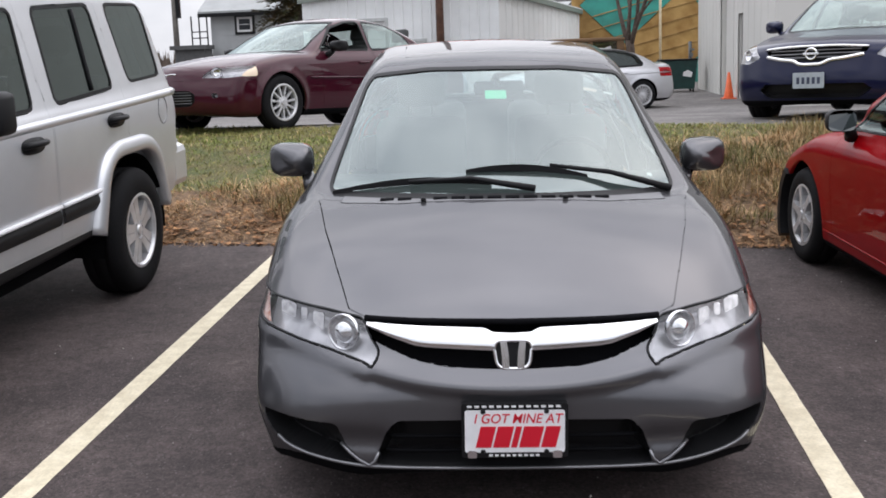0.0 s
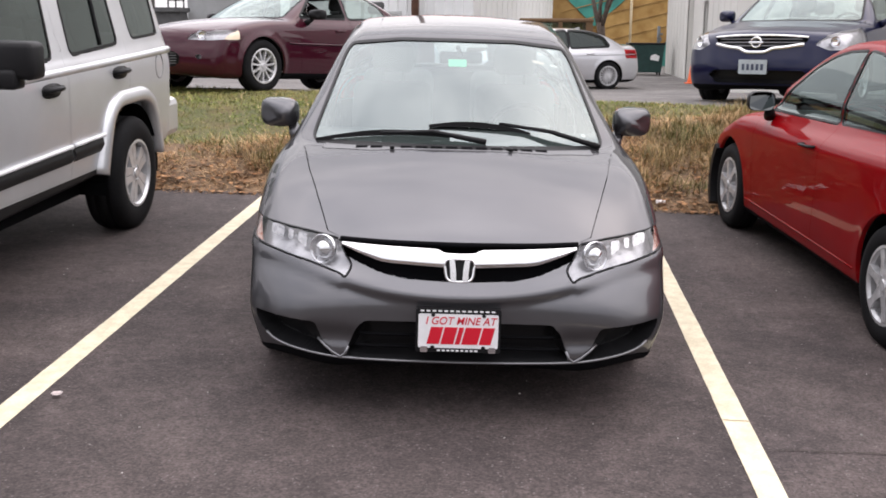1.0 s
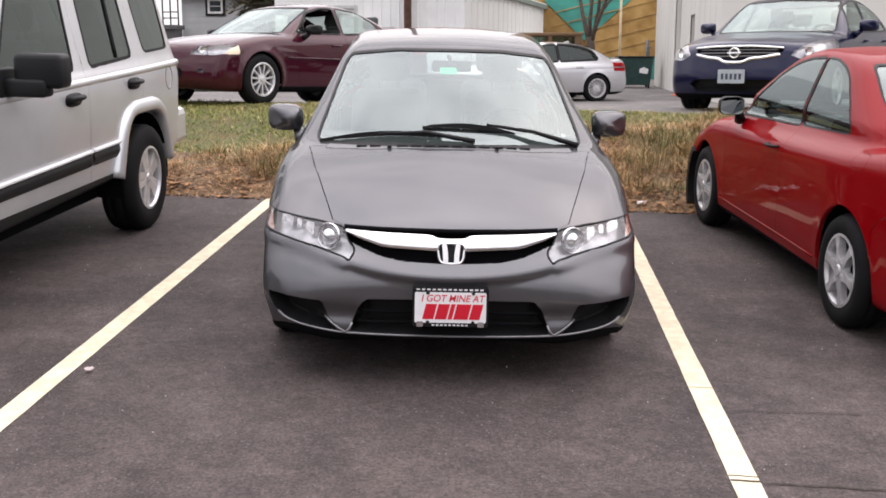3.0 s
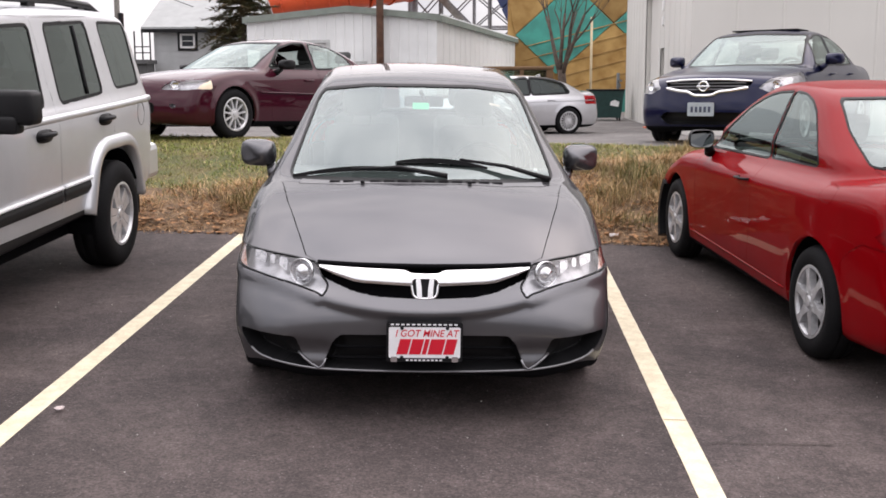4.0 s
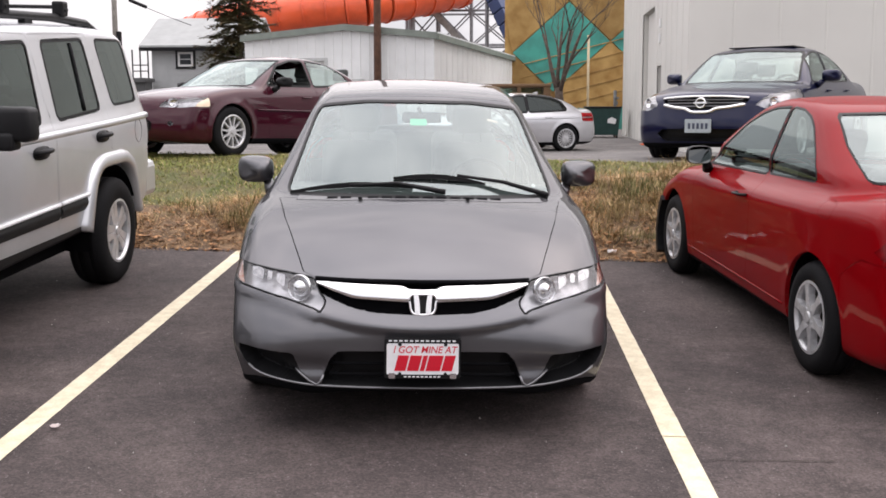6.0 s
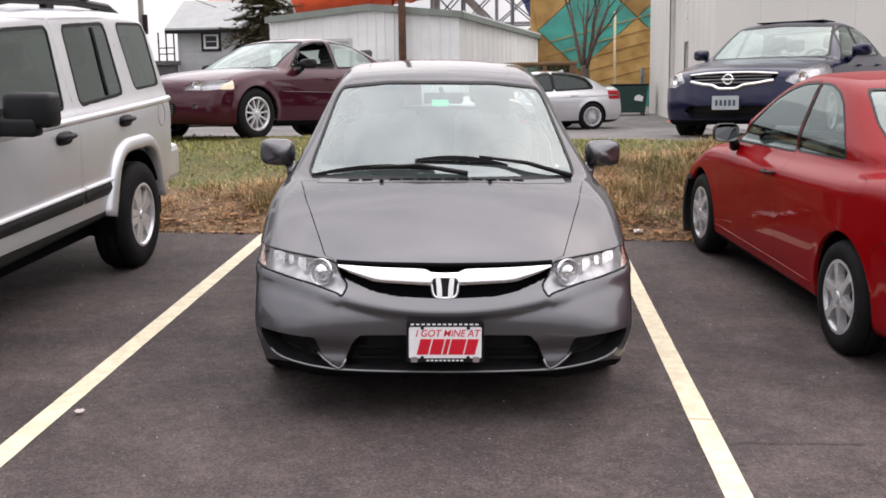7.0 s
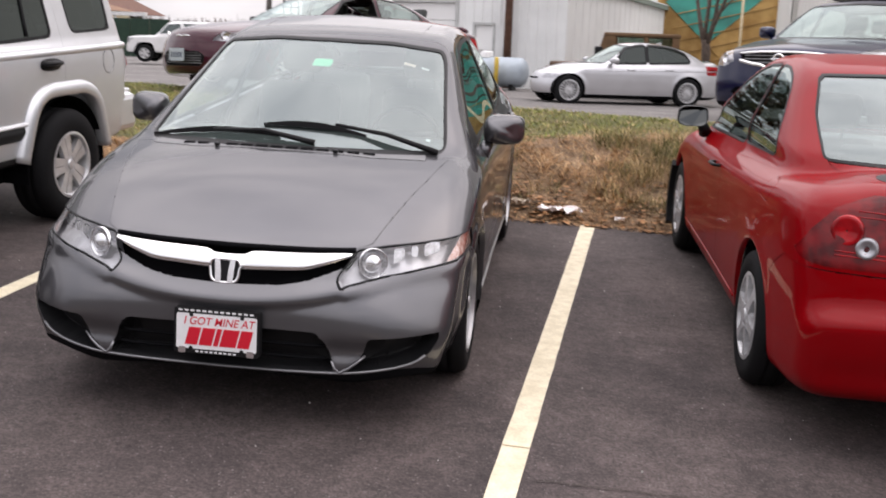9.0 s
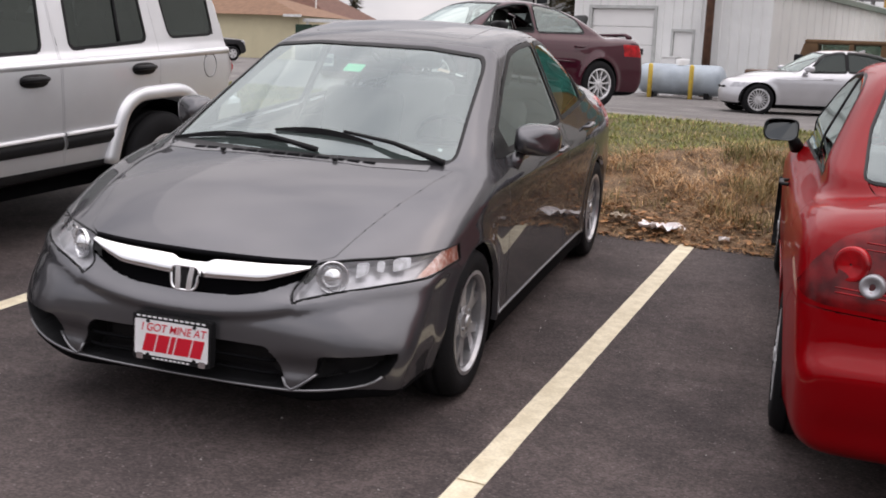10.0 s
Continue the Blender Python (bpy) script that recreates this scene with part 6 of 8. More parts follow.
def stripe(x0, y0, x1, y1, w=0.106):
    bm = bmesh.new()
    n = 90
    a, b = [], []
    for k in range(n + 1):
        t = k / n
        x, y = x0 + (x1 - x0) * t, y0 + (y1 - y0) * t
        j = 0.0025 * noise.noise((x * 3, y * 9, 5)), 0.0025 * noise.noise((x * 3, y * 9, 15))
        a.append(bm.verts.new(LOT @ Vector((x - w / 2 + j[0], y, 0.004))))
        b.append(bm.verts.new(LOT @ Vector((x + w / 2 + j[1], y, 0.004))))
    for k in range(n):
        bm.faces.new((a[k], b[k], b[k + 1], a[k + 1]))
    return tagged(mesh_object("bay_line", bm, LINE), "worn cream painted parking bay line on asphalt", "parking line", group="bay lines", kind="structure")


stripe(1.122, -1.9, 1.12, 4.235)
stripe(-1.757, -1.9, -1.722, 4.235)


def crack(points, w, mat, label):
    """A thin broken seam on the bay."""
    bm = bmesh.new()
    for (x0, y0), (x1, y1) in zip(points, points[1:]):
        n = max(2, int(abs(x1 - x0) / 0.03))
        prev = None
        for k in range(n + 1):
            x, y = x0 + (x1 - x0) * k / n, y0 + (y1 - y0) * k / n
            jy, ww = 0.012 * noise.noise((x * 9, y * 3, 2)), w * (0.35 + 0.65 * abs(noise.noise((x * 23, y, 9))))
            pair = [bm.verts.new(LOT @ Vector((x, y + jy - ww, 0.0058))), bm.verts.new(LOT @ Vector((x, y + jy + ww, 0.0058)))]
            if prev:
                bm.faces.new((prev[0], pair[0], pair[1], prev[1]))
            prev = pair
    return tagged(mesh_object("pavement_seam", bm, mat), label, "seam", group="pavement seams", kind="structure")


SEAM = material("seam_dirt", (0.045, 0.036, 0.03), rough=0.95, vary=0.3, scale=40)
BROWN_SEAM = material("brown_seam", (0.36, 0.27, 0.15), rough=0.95, vary=0.3, scale=40)
crack([(1.07, 0.16), (1.175, 0.155)], 0.007, BROWN_SEAM, "brown crack across the painted line")
crack([(1.07, -0.79), (1.175, -0.785)], 0.016, SEAM, "dark seam across the painted line")
crack([(1.07, -0.75), (1.175, -0.745)], 0.008, SEAM, "dark seam across the painted line")
crack([(1.19, -0.80), (1.75, -0.81)], 0.010, SEAM, "dark seam in the asphalt")
crack([(1.22, -0.11), (1.75, -0.08)], 0.006, SEAM, "dark seam in the asphalt")

STONE = material("pale_grit", (0.45, 0.43, 0.40), rough=0.9, by_island=0.4)


def grit(count, seed):
    rng = np.random.default_rng(seed)
    vs, fs = [], []
    for _ in range(count):
        x, y = rng.uniform(-3.2, 3.0), rng.uniform(-2.0, 4.2)
        r = rng.uniform(0.0015, 0.0045) * (1 + (rng.random() < 0.04))
        o = LOT @ Vector((x, y, r * 0.4))
        k = len(vs)
        for dx, dy, dz in ((1, 0, 0), (-0.4, 0.9, 0), (-0.5, -0.8, 0.1), (0, 0, 0.9), (0, 0, -0.8)):
            vs.append((o.x + dx * r * rng.uniform(0.7, 1.3), o.y + dy * r * rng.uniform(0.7, 1.3), o.z + dz * r))
        fs += [(k, k + 1, k + 3), (k + 1, k + 2, k + 3), (k + 2, k, k + 3), (k + 1, k, k + 4), (k + 2, k + 1, k + 4), (k, k + 2, k + 4)]
    me = bpy.data.meshes.new("grit")
    me.from_pydata(vs, [], fs)
    me.materials.append(STONE)
    return tagged(new("grit", me), "scattered pale grit on the asphalt", "grit", kind="stuff")


grit(260, 3)


# ---- bank plants ----
def blades(name, label, count, seed, where, length, width, mat, lean, up):
    """Bent strips, three points long, joined as one sheet of stuff."""
    rng = np.random.default_rng(seed)
    vs, fs = [], []
    made = 0
    while made < count:
        x, y = rng.uniform(-7.5, 7.5), rng.uniform(CURB_Y - 0.12, 10.2)
        d = where(x, y, rng)
        if d <= 0:
            continue
        made += 1
        L, w = rng.uniform(*length) * d, rng.uniform(*width)
        a, el = rng.uniform(0, math.tau), rng.uniform(*up)
        dx, dy = math.cos(a) * math.cos(el), math.sin(a) * math.cos(el) - lean
        z = ground_z(x, y) - 0.005
        dz = math.sin(el)
        px, py = -math.sin(a) * w / 2, math.cos(a) * w / 2
        k = len(vs)
        mx, my, mz = x + dx * L * 0.5, y + dy * L * 0.5, z + dz * L * 0.6
        ex, ey, ez = x + dx * L, y + dy * L, z + dz * L * 0.85
        vs += [(x - px, y - py, z), (x + px, y + py, z), (mx + px * 0.8, my + py * 0.8, mz), (mx - px * 0.8, my - py * 0.8, mz), (ex, ey, max(ez, ground_z(ex, ey) + 0.004))]
        fs += [(k, k + 1, k + 2, k + 3), (k + 3, k + 2, k + 4)]
    me = bpy.data.meshes.new(name)
    me.from_pydata(vs, [], fs)
    me.materials.append(mat)
    return tagged(new(name, me), label, "grass", kind="stuff")


def in_straw(x, y, rng):
    s = straw_limit(x)
    if y > s + 0.5 or y > edge_y(x) - 0.1:
        return 0
    if rng.random() < smooth01(s - 0.15, s + 0.3, y):
        return 0
    clump = 0.75 + 1.3 * noise.noise((x * 2.2, y * 2.2, 1))
    return max(0.35, clump) * (0.55 + 0.45 * float(smooth01(CURB_Y - 0.1, CURB_Y + 0.5, y)))


def in_turf(x, y, rng):
    s = straw_limit(x)
    if y < s - 0.5 or y > edge_y(x) + 0.05:
        return 0
    if rng.random() > smooth01(s - 0.2, s + 0.3, y):
        return 0
    return 0.8 + 0.5 * noise.noise((x * 1.2, y * 1.2, 8))


STRAW = material("straw", (0.47, 0.285, 0.14), rough=0.85, second=(0.31, 0.17, 0.078), scale=2.5, by_island=0.45)
PALE_STRAW = material("pale_straw", (0.62, 0.45, 0.26), rough=0.85, second=(0.50, 0.32, 0.15), scale=2.5, by_island=0.35)
GRASS = material("grass_blades", (0.175, 0.215, 0.045), rough=0.8, second=(0.27, 0.24, 0.080), scale=1.8, by_island=0.45)
blades("straw", "dry brown straw lying on the bank", 75000, 11, in_straw, (0.06, 0.18), (0.003, 0.008), STRAW, 0.15, (0.0, 0.55))
blades("pale_straw", "pale dry grass stems on the bank", 20000, 12, in_straw, (0.08, 0.24), (0.002, 0.006), PALE_STRAW, 0.1, (0.02, 0.7))
blades("grass", "short yellow-green grass on top of the bank", 60000, 13, in_turf, (0.03, 0.085), (0.004, 0.008), GRASS, 0.0, (0.2, 1.2))
blades("dry_turf", "dry stems among the grass", 7000, 14, in_turf, (0.05, 0.12), (0.003, 0.006), PALE_STRAW, 0.0, (0.05, 0.8))


TUFTS = ((1.78, 5.95, 0.42), (2.20, 5.65, 0.30), (1.48, 5.35, 0.28), (2.45, 6.15, 0.32), (1.25, 6.25, 0.25), (1.95, 5.20, 0.22), (-1.9, 5.0, 0.2))


def in_weeds(x, y, rng):
    """Ragged clumps, thickest in front of the yard's right half."""
    if y > straw_limit(x) + 0.35:
        return 0
    tuft = max(1.0 - math.hypot(x - cx, (y - cy) * 0.8) / r for cx, cy, r in TUFTS)
    if tuft > 0 and rng.random() < 0.35 + tuft:
        return 0.75 + 0.5 * tuft
    n = noise.noise((x * 1.4, y * 1.6, 31)) + 0.5 * noise.noise((x * 4.5, y * 4.5, 33))
    side = 0.35 + 0.65 * float(smooth01(0.4, 1.6, x))
    if rng.random() > side * float(smooth01(0.0, 0.45, n)) * float(smooth01(CURB_Y + 0.15, CURB_Y + 0.7, y)):
        return 0
    return 0.6 + 0.9 * max(0.0, n)


WEED = material("weed_stems", (0.19, 0.14, 0.058), rough=0.85, second=(0.12, 0.125, 0.038), scale=1.6, by_island=0.5)
blades("weeds", "ragged brown-green weeds standing on the bank", 15000, 15, in_weeds, (0.10, 0.24), (0.003, 0.007), WEED, 0.1, (0.1, 1.2))
blades("seed_stems", "pale bent grass stems standing among the weeds", 2500, 16, in_weeds, (0.12, 0.30), (0.002, 0.004), PALE_STRAW, 0.1, (0.2, 1.3))

LEAF = material("fallen_leaf", (0.34, 0.17, 0.07), rough=0.8, second=(0.20, 0.10, 0.045), scale=9, by_island=0.5)


def leaves(count, seed):
    rng = np.random.default_rng(seed)
    vs, fs = [], []
    for _ in range(count):
        x, y = rng.uniform(-6.5, 6.5), CURB_Y - 0.10 + abs(rng.normal(0, 0.45))
        r, a = rng.uniform(0.015, 0.04), rng.uniform(0, math.tau)
        z = ground_z(x, y) + rng.uniform(0.006, 0.05 if y > CURB_Y else 0.012)
        k = len(vs)
        for q, s in ((0, 1.0), (1.1, 0.6), (2.2, 0.75), (3.14, 0.9), (4.2, 0.7), (5.2, 0.65)):
            vs.append((x + r * s * math.cos(a + q), y + r * s * math.sin(a + q), z + rng.uniform(-0.006, 0.010)))
        fs += [(k, k + 1, k + 2), (k, k + 2, k + 3), (k, k + 3, k + 4), (k, k + 4, k + 5)]
    me = bpy.data.meshes.new("leaves")
    me.from_pydata(vs, [], fs)
    me.materials.append(LEAF)
    return tagged(new("fallen_leaves", me), "brown fallen leaves along the foot of the bank", "leaves", kind="stuff")


leaves(2600, 21)


# ---- the white metal shed across the yard ----
SIDING = material("white_siding", (0.82, 0.83, 0.82), rough=0.5, vary=0.07, scale=0.8, second=(0.75, 0.76, 0.75))
SIDING_LIGHT = material("pale_siding", (0.82, 0.82, 0.81), rough=0.55, vary=0.05, scale=0.6)
BEIGE = material("beige_siding", (0.64, 0.63, 0.59), rough=0.6, vary=0.05, scale=0.4)
GREEN_TRIM = material("grey_green_trim", (0.22, 0.25, 0.22), rough=0.6, vary=0.12, scale=3)
ROOF_STEEL = material("steel_roof", (0.45, 0.46, 0.46), rough=0.45, metal=0.3, vary=0.1, scale=2)
WOOD_POLE = material("brown_pole_wood", (0.11, 0.055, 0.035), rough=0.85, vary=0.3, scale=6, bump=0.006, bump_scale=20)


def ribbed(parent, name, length, z0, top, step, mat, m, holes=()):
    """Upright siding sheets between ribs, each sheet a piece of its own; top(x) gives the upper edge."""
    n = int(round(length / step))
    for k in range(n):
        x0, x1 = length * k / n, length * (k + 1) / n
        a = z0
        for hx0, hx1, hz in holes:
            if x0 < hx1 - 0.02 and x1 > hx0 + 0.02:
                a = hz
        bm = bmesh.new()
        e = 0.035
        prof = [(x0, 0.0), (x1 - 2 * e, 0.0), (x1 - 1.5 * e, -0.03), (x1 - 0.5 * e, -0.03), (x1, 0.0)]
        lo = [bm.verts.new(m @ Vector((x, y, a))) for x, y in prof]
        hi = [bm.verts.new(m @ Vector((x, y, top(x)))) for x, y in prof]
        for i in range(4):
            bm.faces.new((lo[i], lo[i + 1], hi[i + 1], hi[i]))
        part(name, bm, mat, parent)


def shed():
    m = pose(-7.55, 31.02, 0.0, 0, 0, -9.4)
    ob = empty("shed", m, "white ribbed metal shed with a roller door and grey-green eaves", "shed")
    W, D, E, P, Z = 6.4, 21.0, 3.62, 3.92, 0.05
    ridge = 3.45
    top = lambda x: np.interp(x, (0, ridge, W), (E, P, E))
    ribbed(ob, "siding_sheet", W, Z, top, 0.30, SIDING, Matrix(), [(0.60, 2.75, 2.83), (3.36, 4.05, 2.18)])
    right = Matrix.Translation((W, 0, 0)) @ pose(0, 0, 0, 0, 0, 90)
    ribbed(ob, "siding_sheet", D, Z, lambda x: E, 1.0, SIDING_LIGHT, right)
    left = Matrix.Translation((0, D, 0)) @ pose(0, 0, 0, 0, 0, -90)
    ribbed(ob, "siding_sheet", D, Z, lambda x: E, 1.5, SIDING, left)
    bm = bmesh.new()
    prism(bm, [(0, Z), (W, Z), (W, E), (ridge, P), (0, E)], D - 0.05, D)
    part("back_wall", bm, SIDING, ob)
    for x0, x1, z0, z1 in ((-0.12, ridge, E - 0.005, P + 0.01), (ridge, W + 0.12, P + 0.01, E - 0.005)):
        bm = bmesh.new()
        prism(bm, [(x0, z0), (x1, z1), (x1, z1 + 0.06), (x0, z0 + 0.06)], -0.10, D + 0.1)
        bmesh.ops.recalc_face_normals(bm, faces=bm.faces[:])
        part("roof_slope", bm, ROOF_STEEL, ob)
        bm = bmesh.new()
        prism(bm, [(x0, z0 - 0.13), (x1, z1 - 0.13), (x1, z1 + 0.07), (x0, z0 + 0.07)], -0.15, -0.06)
        bmesh.ops.recalc_face_normals(bm, faces=bm.faces[:])
        part("eaves_trim", bm, GREEN_TRIM, ob, "grey-green eaves board")
    bm = bmesh.new()
    box(bm, W + 0.06, -0.1, E - 0.16, W + 0.17, D, E + 0.02)
    part("gutter", bm, GREEN_TRIM, ob, "grey-green gutter")
    for k in range(40):
        bm = bmesh.new()
        y = 0.1 + k * (D - 0.2) / 40
        box(bm, W - 0.05, y, E + 0.055, W + 0.16, y + 0.06, E + 0.085)
        part("roof_rib", bm, SIDING_LIGHT, ob)
    # roller door of five panels with a small dark window, and a plain door
    bm = bmesh.new()
    box(bm, 0.52, -0.05, Z, 0.62, 0.04, 2.93)
    box(bm, 2.73, -0.05, Z, 2.83, 0.04, 2.93)
    box(bm, 0.62, -0.05, 2.83, 2.73, 0.04, 2.93)
    part("door_frame", bm, material("grey_frame", (0.50, 0.51, 0.50), rough=0.6), ob, "grey roller door frame")
    for k in range(5):
        bm = bmesh.new()
        z0 = Z + (2.83 - Z) * k / 5
        box(bm, 0.62, 0.05, z0 + 0.006, 2.73, 0.09, z0 + (2.83 - Z) / 5 - 0.006, 0.008)
        part("door_panel", bm, SIDING_LIGHT, ob)
    bm = bmesh.new()
    box(bm, 2.02, 0.03, 1.42, 2.42, 0.06, 1.60)
    part("door_window", bm, material("dark_pane", (0.03, 0.035, 0.04), rough=0.1), ob, "small dark window in the roller door")
    bm = bmesh.new()
    box(bm, 3.40, 0.04, Z, 4.01, 0.09, 2.16, 0.01)
    part("side_door", bm, SIDING_LIGHT, ob, "white metal side door")
    bm = bmesh.new()
    box(bm, 3.33, -0.04, Z, 3.40, 0.05, 2.24)
    box(bm, 4.01, -0.04, Z, 4.08, 0.05, 2.24)
    box(bm, 3.40, -0.04, 2.16, 4.01, 0.05, 2.24)
    part("side_door_frame", bm, material("grey_frame", (0.50, 0.51, 0.50), rough=0.6), ob)
    bm = bmesh.new()
    box(bm, 4.08, -0.01, Z, 4.27, 0.02, 2.19, 0.004)
    part("siding_sheet", bm, SIDING, ob)
    bm = bmesh.new()
    tube(bm, (3.45, 0.03, 1.1), (3.45, -0.04, 1.1), 0.03)
    part("door_knob", bm, BLACK, ob)
    bm = bmesh.new()
    box(bm, 3.3, -0.6, 0.2, 3.75, -0.12, 1.36, 0.02)
    box(bm, 3.28, -0.62, 1.36, 3.77, -0.10, 1.40, 0.01)
    part("meter_box", bm, SIDING_LIGHT, ob, "pale metal cabinet by the shed")
    return ob


shed()


def pole():
    bm = bmesh.new()
    sweep(bm, [(0, 0, 0), (0.01, 0, 3), (0.03, 0, 7), (0.04, 0, 10)], [0.13, 0.12, 0.11, 0.10], 14)
    ob = tagged(mesh_object("utility_pole", bm, WOOD_POLE), "brown wooden utility pole in front of the shed", "pole")
    ob.matrix_world = pose(-3.07, 29.95, 0.2)
    return ob


pole()


def tank():
    ob = empty("gas_tank", pose(-3.38, 27.9, 0.22, 0, 0, -5), "pale blue-grey horizontal gas tank on short feet", "gas tank")
    bm = bmesh.new()
    R, L = 0.43, 1.28
    prof = [(0.0, -L)] + [(R * math.sin(a), -L + R * 0.6 * (1 - math.cos(a))) for a in np.linspace(0.15, math.pi / 2, 8)]
    prof += [(r, -h) for r, h in prof[::-1]]
    lathe(bm, prof, 32, "x", (0, 0, 0.55))
    bmesh.ops.recalc_face_normals(bm, faces=bm.faces[:])
    part("shell", bm, material("tank_paint", (0.42, 0.48, 0.53), rough=0.5, vary=0.1, scale=3, second=(0.35, 0.40, 0.45)), ob, "", True)
    bm = bmesh.new()
    lathe(bm, [(0.0, 1.14), (0.17, 1.13), (0.19, 1.10), (0.19, 0.95)], 20, "z")
    part("dome_lid", bm, SIDING_LIGHT, ob, "pale valve dome lid", True)
    for x in (-0.8, 0.8):
        bm = bmesh.new()
        box(bm, x - 0.06, -0.26, 0.0, x + 0.06, 0.26, 0.20, 0.01)
        part("foot", bm, BLACK, ob)
    return ob


tank()
YELLOW = material("yellow_paint", (0.72, 0.50, 0.08), rough=0.55, vary=0.15, scale=8)


def bollard():
    bm = bmesh.new()
    lathe(bm, [(0.0, 0.0), (0.065, 0.0), (0.065, 0.93), (0.05, 0.97), (0.0, 0.985)], 18, "z")
    return tagged(mesh_object("bollard", bm, YELLOW, smooth=True), "yellow painted steel bollard guarding the gas tank", "bollard", group="bollards by the tank")


b0 = bollard()
b0.matrix_world = pose(-4.15, 27.3, 0.22)
copy_thing(b0, pose(-2.98, 27.2, 0.22))


# ---- the tall beige warehouse ----
def warehouse():
    ob = empty("warehouse", pose(4.86, 19.7, 0.0, 0, 0, -2.66), "tall beige metal-clad warehouse with a dark side doorway", "warehouse")
    H, W, D = 9.5, 26.0, 17.0

    def sheets(length, m, holes=()):
        n = int(round(length))
        for k in range(n):
            x0, x1 = length * k / n, length * (k + 1) / n
            edges = sorted({x0, x1} | {h for hole in holes for h in hole[:2] if x0 < h < x1})
            for a, b in zip(edges, edges[1:]):
                z0 = max([hz for h0, h1, hz in holes if h0 <= (a + b) / 2 <= h1], default=0.0)
                rib = b == x1 and b - a > 0.1
                pts = [(a, 0), (b - 0.06, 0), (b - 0.045, -0.010), (b - 0.015, -0.010), (b, 0)] if rib else [(a, 0), (b, 0)]
                bm = bmesh.new()
                lo, hi = [bm.verts.new(m @ Vector((x, y, z0))) for x, y in pts], [bm.verts.new(m @ Vector((x, y, H))) for x, y in pts]
                for i in range(len(pts) - 1):
                    bm.faces.new((lo[i], lo[i + 1], hi[i + 1], hi[i]))
                part("wall_sheet", bm, BEIGE, ob)
    sheets(W, Matrix())
    # the flank, seen along its length, with a tall open doorway and a narrow door
    flank = Matrix.Translation((0, D, 0)) @ pose(0, 0, 0, 0, 0, -90)
    sheets(D, flank, [(D - 9.9, D - 6.8, 4.15), (D - 5.9, D - 5.0, 2.45)])
    bm = bmesh.new()
    box(bm, 0.0, 0.05, 0, W, 0.2, H)
    part("wall_core", bm, BEIGE, ob)
    for y0, y1, z0, z1 in ((0.2, 5.0, 0, H), (5.9, 6.8, 0, H), (9.9, D, 0, H), (6.8, 9.9, 4.15, H), (5.0, 5.9, 2.45, H)):
        bm = bmesh.new()
        box(bm, 0.03, y0, z0, 0.28, y1, z1)
        part("side_wall", bm, BEIGE, ob)
    # near-black sheet standing in for the shade inside the open doorway
    bm = bmesh.new()
    box(bm, 0.9, 6.0, 0, 0.96, 10.4, 4.6)
    part("door_opening", bm, DARK, ob, "near-black sheet for the shade inside the doorway")
    bm = bmesh.new()
    box(bm, 0.16, 8.2, 0, 0.22, 9.88, 4.13, 0.01)
    part("door_leaf", bm, BEIGE, ob, "pale sliding door leaf")
    bm = bmesh.new()
    box(bm, 0.10, 5.0, 0, 0.16, 5.9, 2.45, 0.01)
    part("side_door", bm, material("grey_cover", (0.26, 0.25, 0.24), rough=0.7), ob, "narrow grey metal door")
    for z in (3.05, 3.45):
        bm = bmesh.new()
        box(bm, -0.03, 5.25, z, 0.0, 5.5, z + 0.25, 0.008)
        part("wall_plate", bm, SIDING_LIGHT, ob, "small faded plate")
    bm = bmesh.new()
    box(bm, 0.05, D - 0.15, 0, W, D, H)
    box(bm, W - 0.2, 0.2, 0, W, D - 0.15, H)
    box(bm, 0.0, 0.0, H, W, D, H + 0.1)
    part("back_and_roof", bm, BEIGE, ob)
    return ob


warehouse()


def cone():
    ob = empty("traffic_cone", pose(4.94, 25.8, 0.26), "orange plastic traffic cone beside the warehouse doorway", "traffic cone")
    orange = material("cone_orange", (0.85, 0.16, 0.05), rough=0.5)
    bm = bmesh.new()
    box(bm, -0.18, -0.18, 0, 0.18, 0.18, 0.035, 0.01)
    part("base", bm, orange, ob)
    bm = bmesh.new()
    lathe(bm, [(0.0, 0.70), (0.03, 0.70), (0.13, 0.035)], 20, "z")
    part("body", bm, orange, ob, "", True)


cone()


def bin_unit():
    ob = empty("dumpster", pose(4.55, 33.2, 0.2, 0, 0, 0), "dark green steel dumpster beside the warehouse", "dumpster")
    g = material("dumpster_green", (0.012, 0.045, 0.04), rough=0.5, vary=0.2, scale=6)
    bm = bmesh.new()
    prism(bm, [(-0.5, 0.12), (0.5, 0.12), (0.6, 1.05), (-0.6, 1.05)], 0, 1.0)
    bmesh.ops.recalc_face_normals(bm, faces=bm.faces[:])
    part("bin", bm, g, ob)
    bm = bmesh.new()
    box(bm, -0.62, -0.03, 1.05, 0.62, 1.05, 1.11, 0.015)
    part("lid", bm, BLACK, ob)
    for x in (-0.45, 0.45):
        bm = bmesh.new()
        tube(bm, (x, 0.15, 0.06), (x + 0.05, 0.15, 0.06), 0.06)
        part("castor", bm, BLACK, ob)
        bm = bmesh.new()
        tube(bm, (x, 0.85, 0.06), (x + 0.05, 0.85, 0.06), 0.06)
        part("castor", bm, BLACK, ob)
    bm = bmesh.new()
    prism(bm, [(0.12, 0.55), (0.40, 0.50), (0.44, 0.66), (0.28, 0.74), (0.14, 0.68)], -0.012, -0.006)
    bmesh.ops.recalc_face_normals(bm, faces=bm.faces[:])
    part("white_mark", bm, SIDING_LIGHT, ob)


bin_unit()


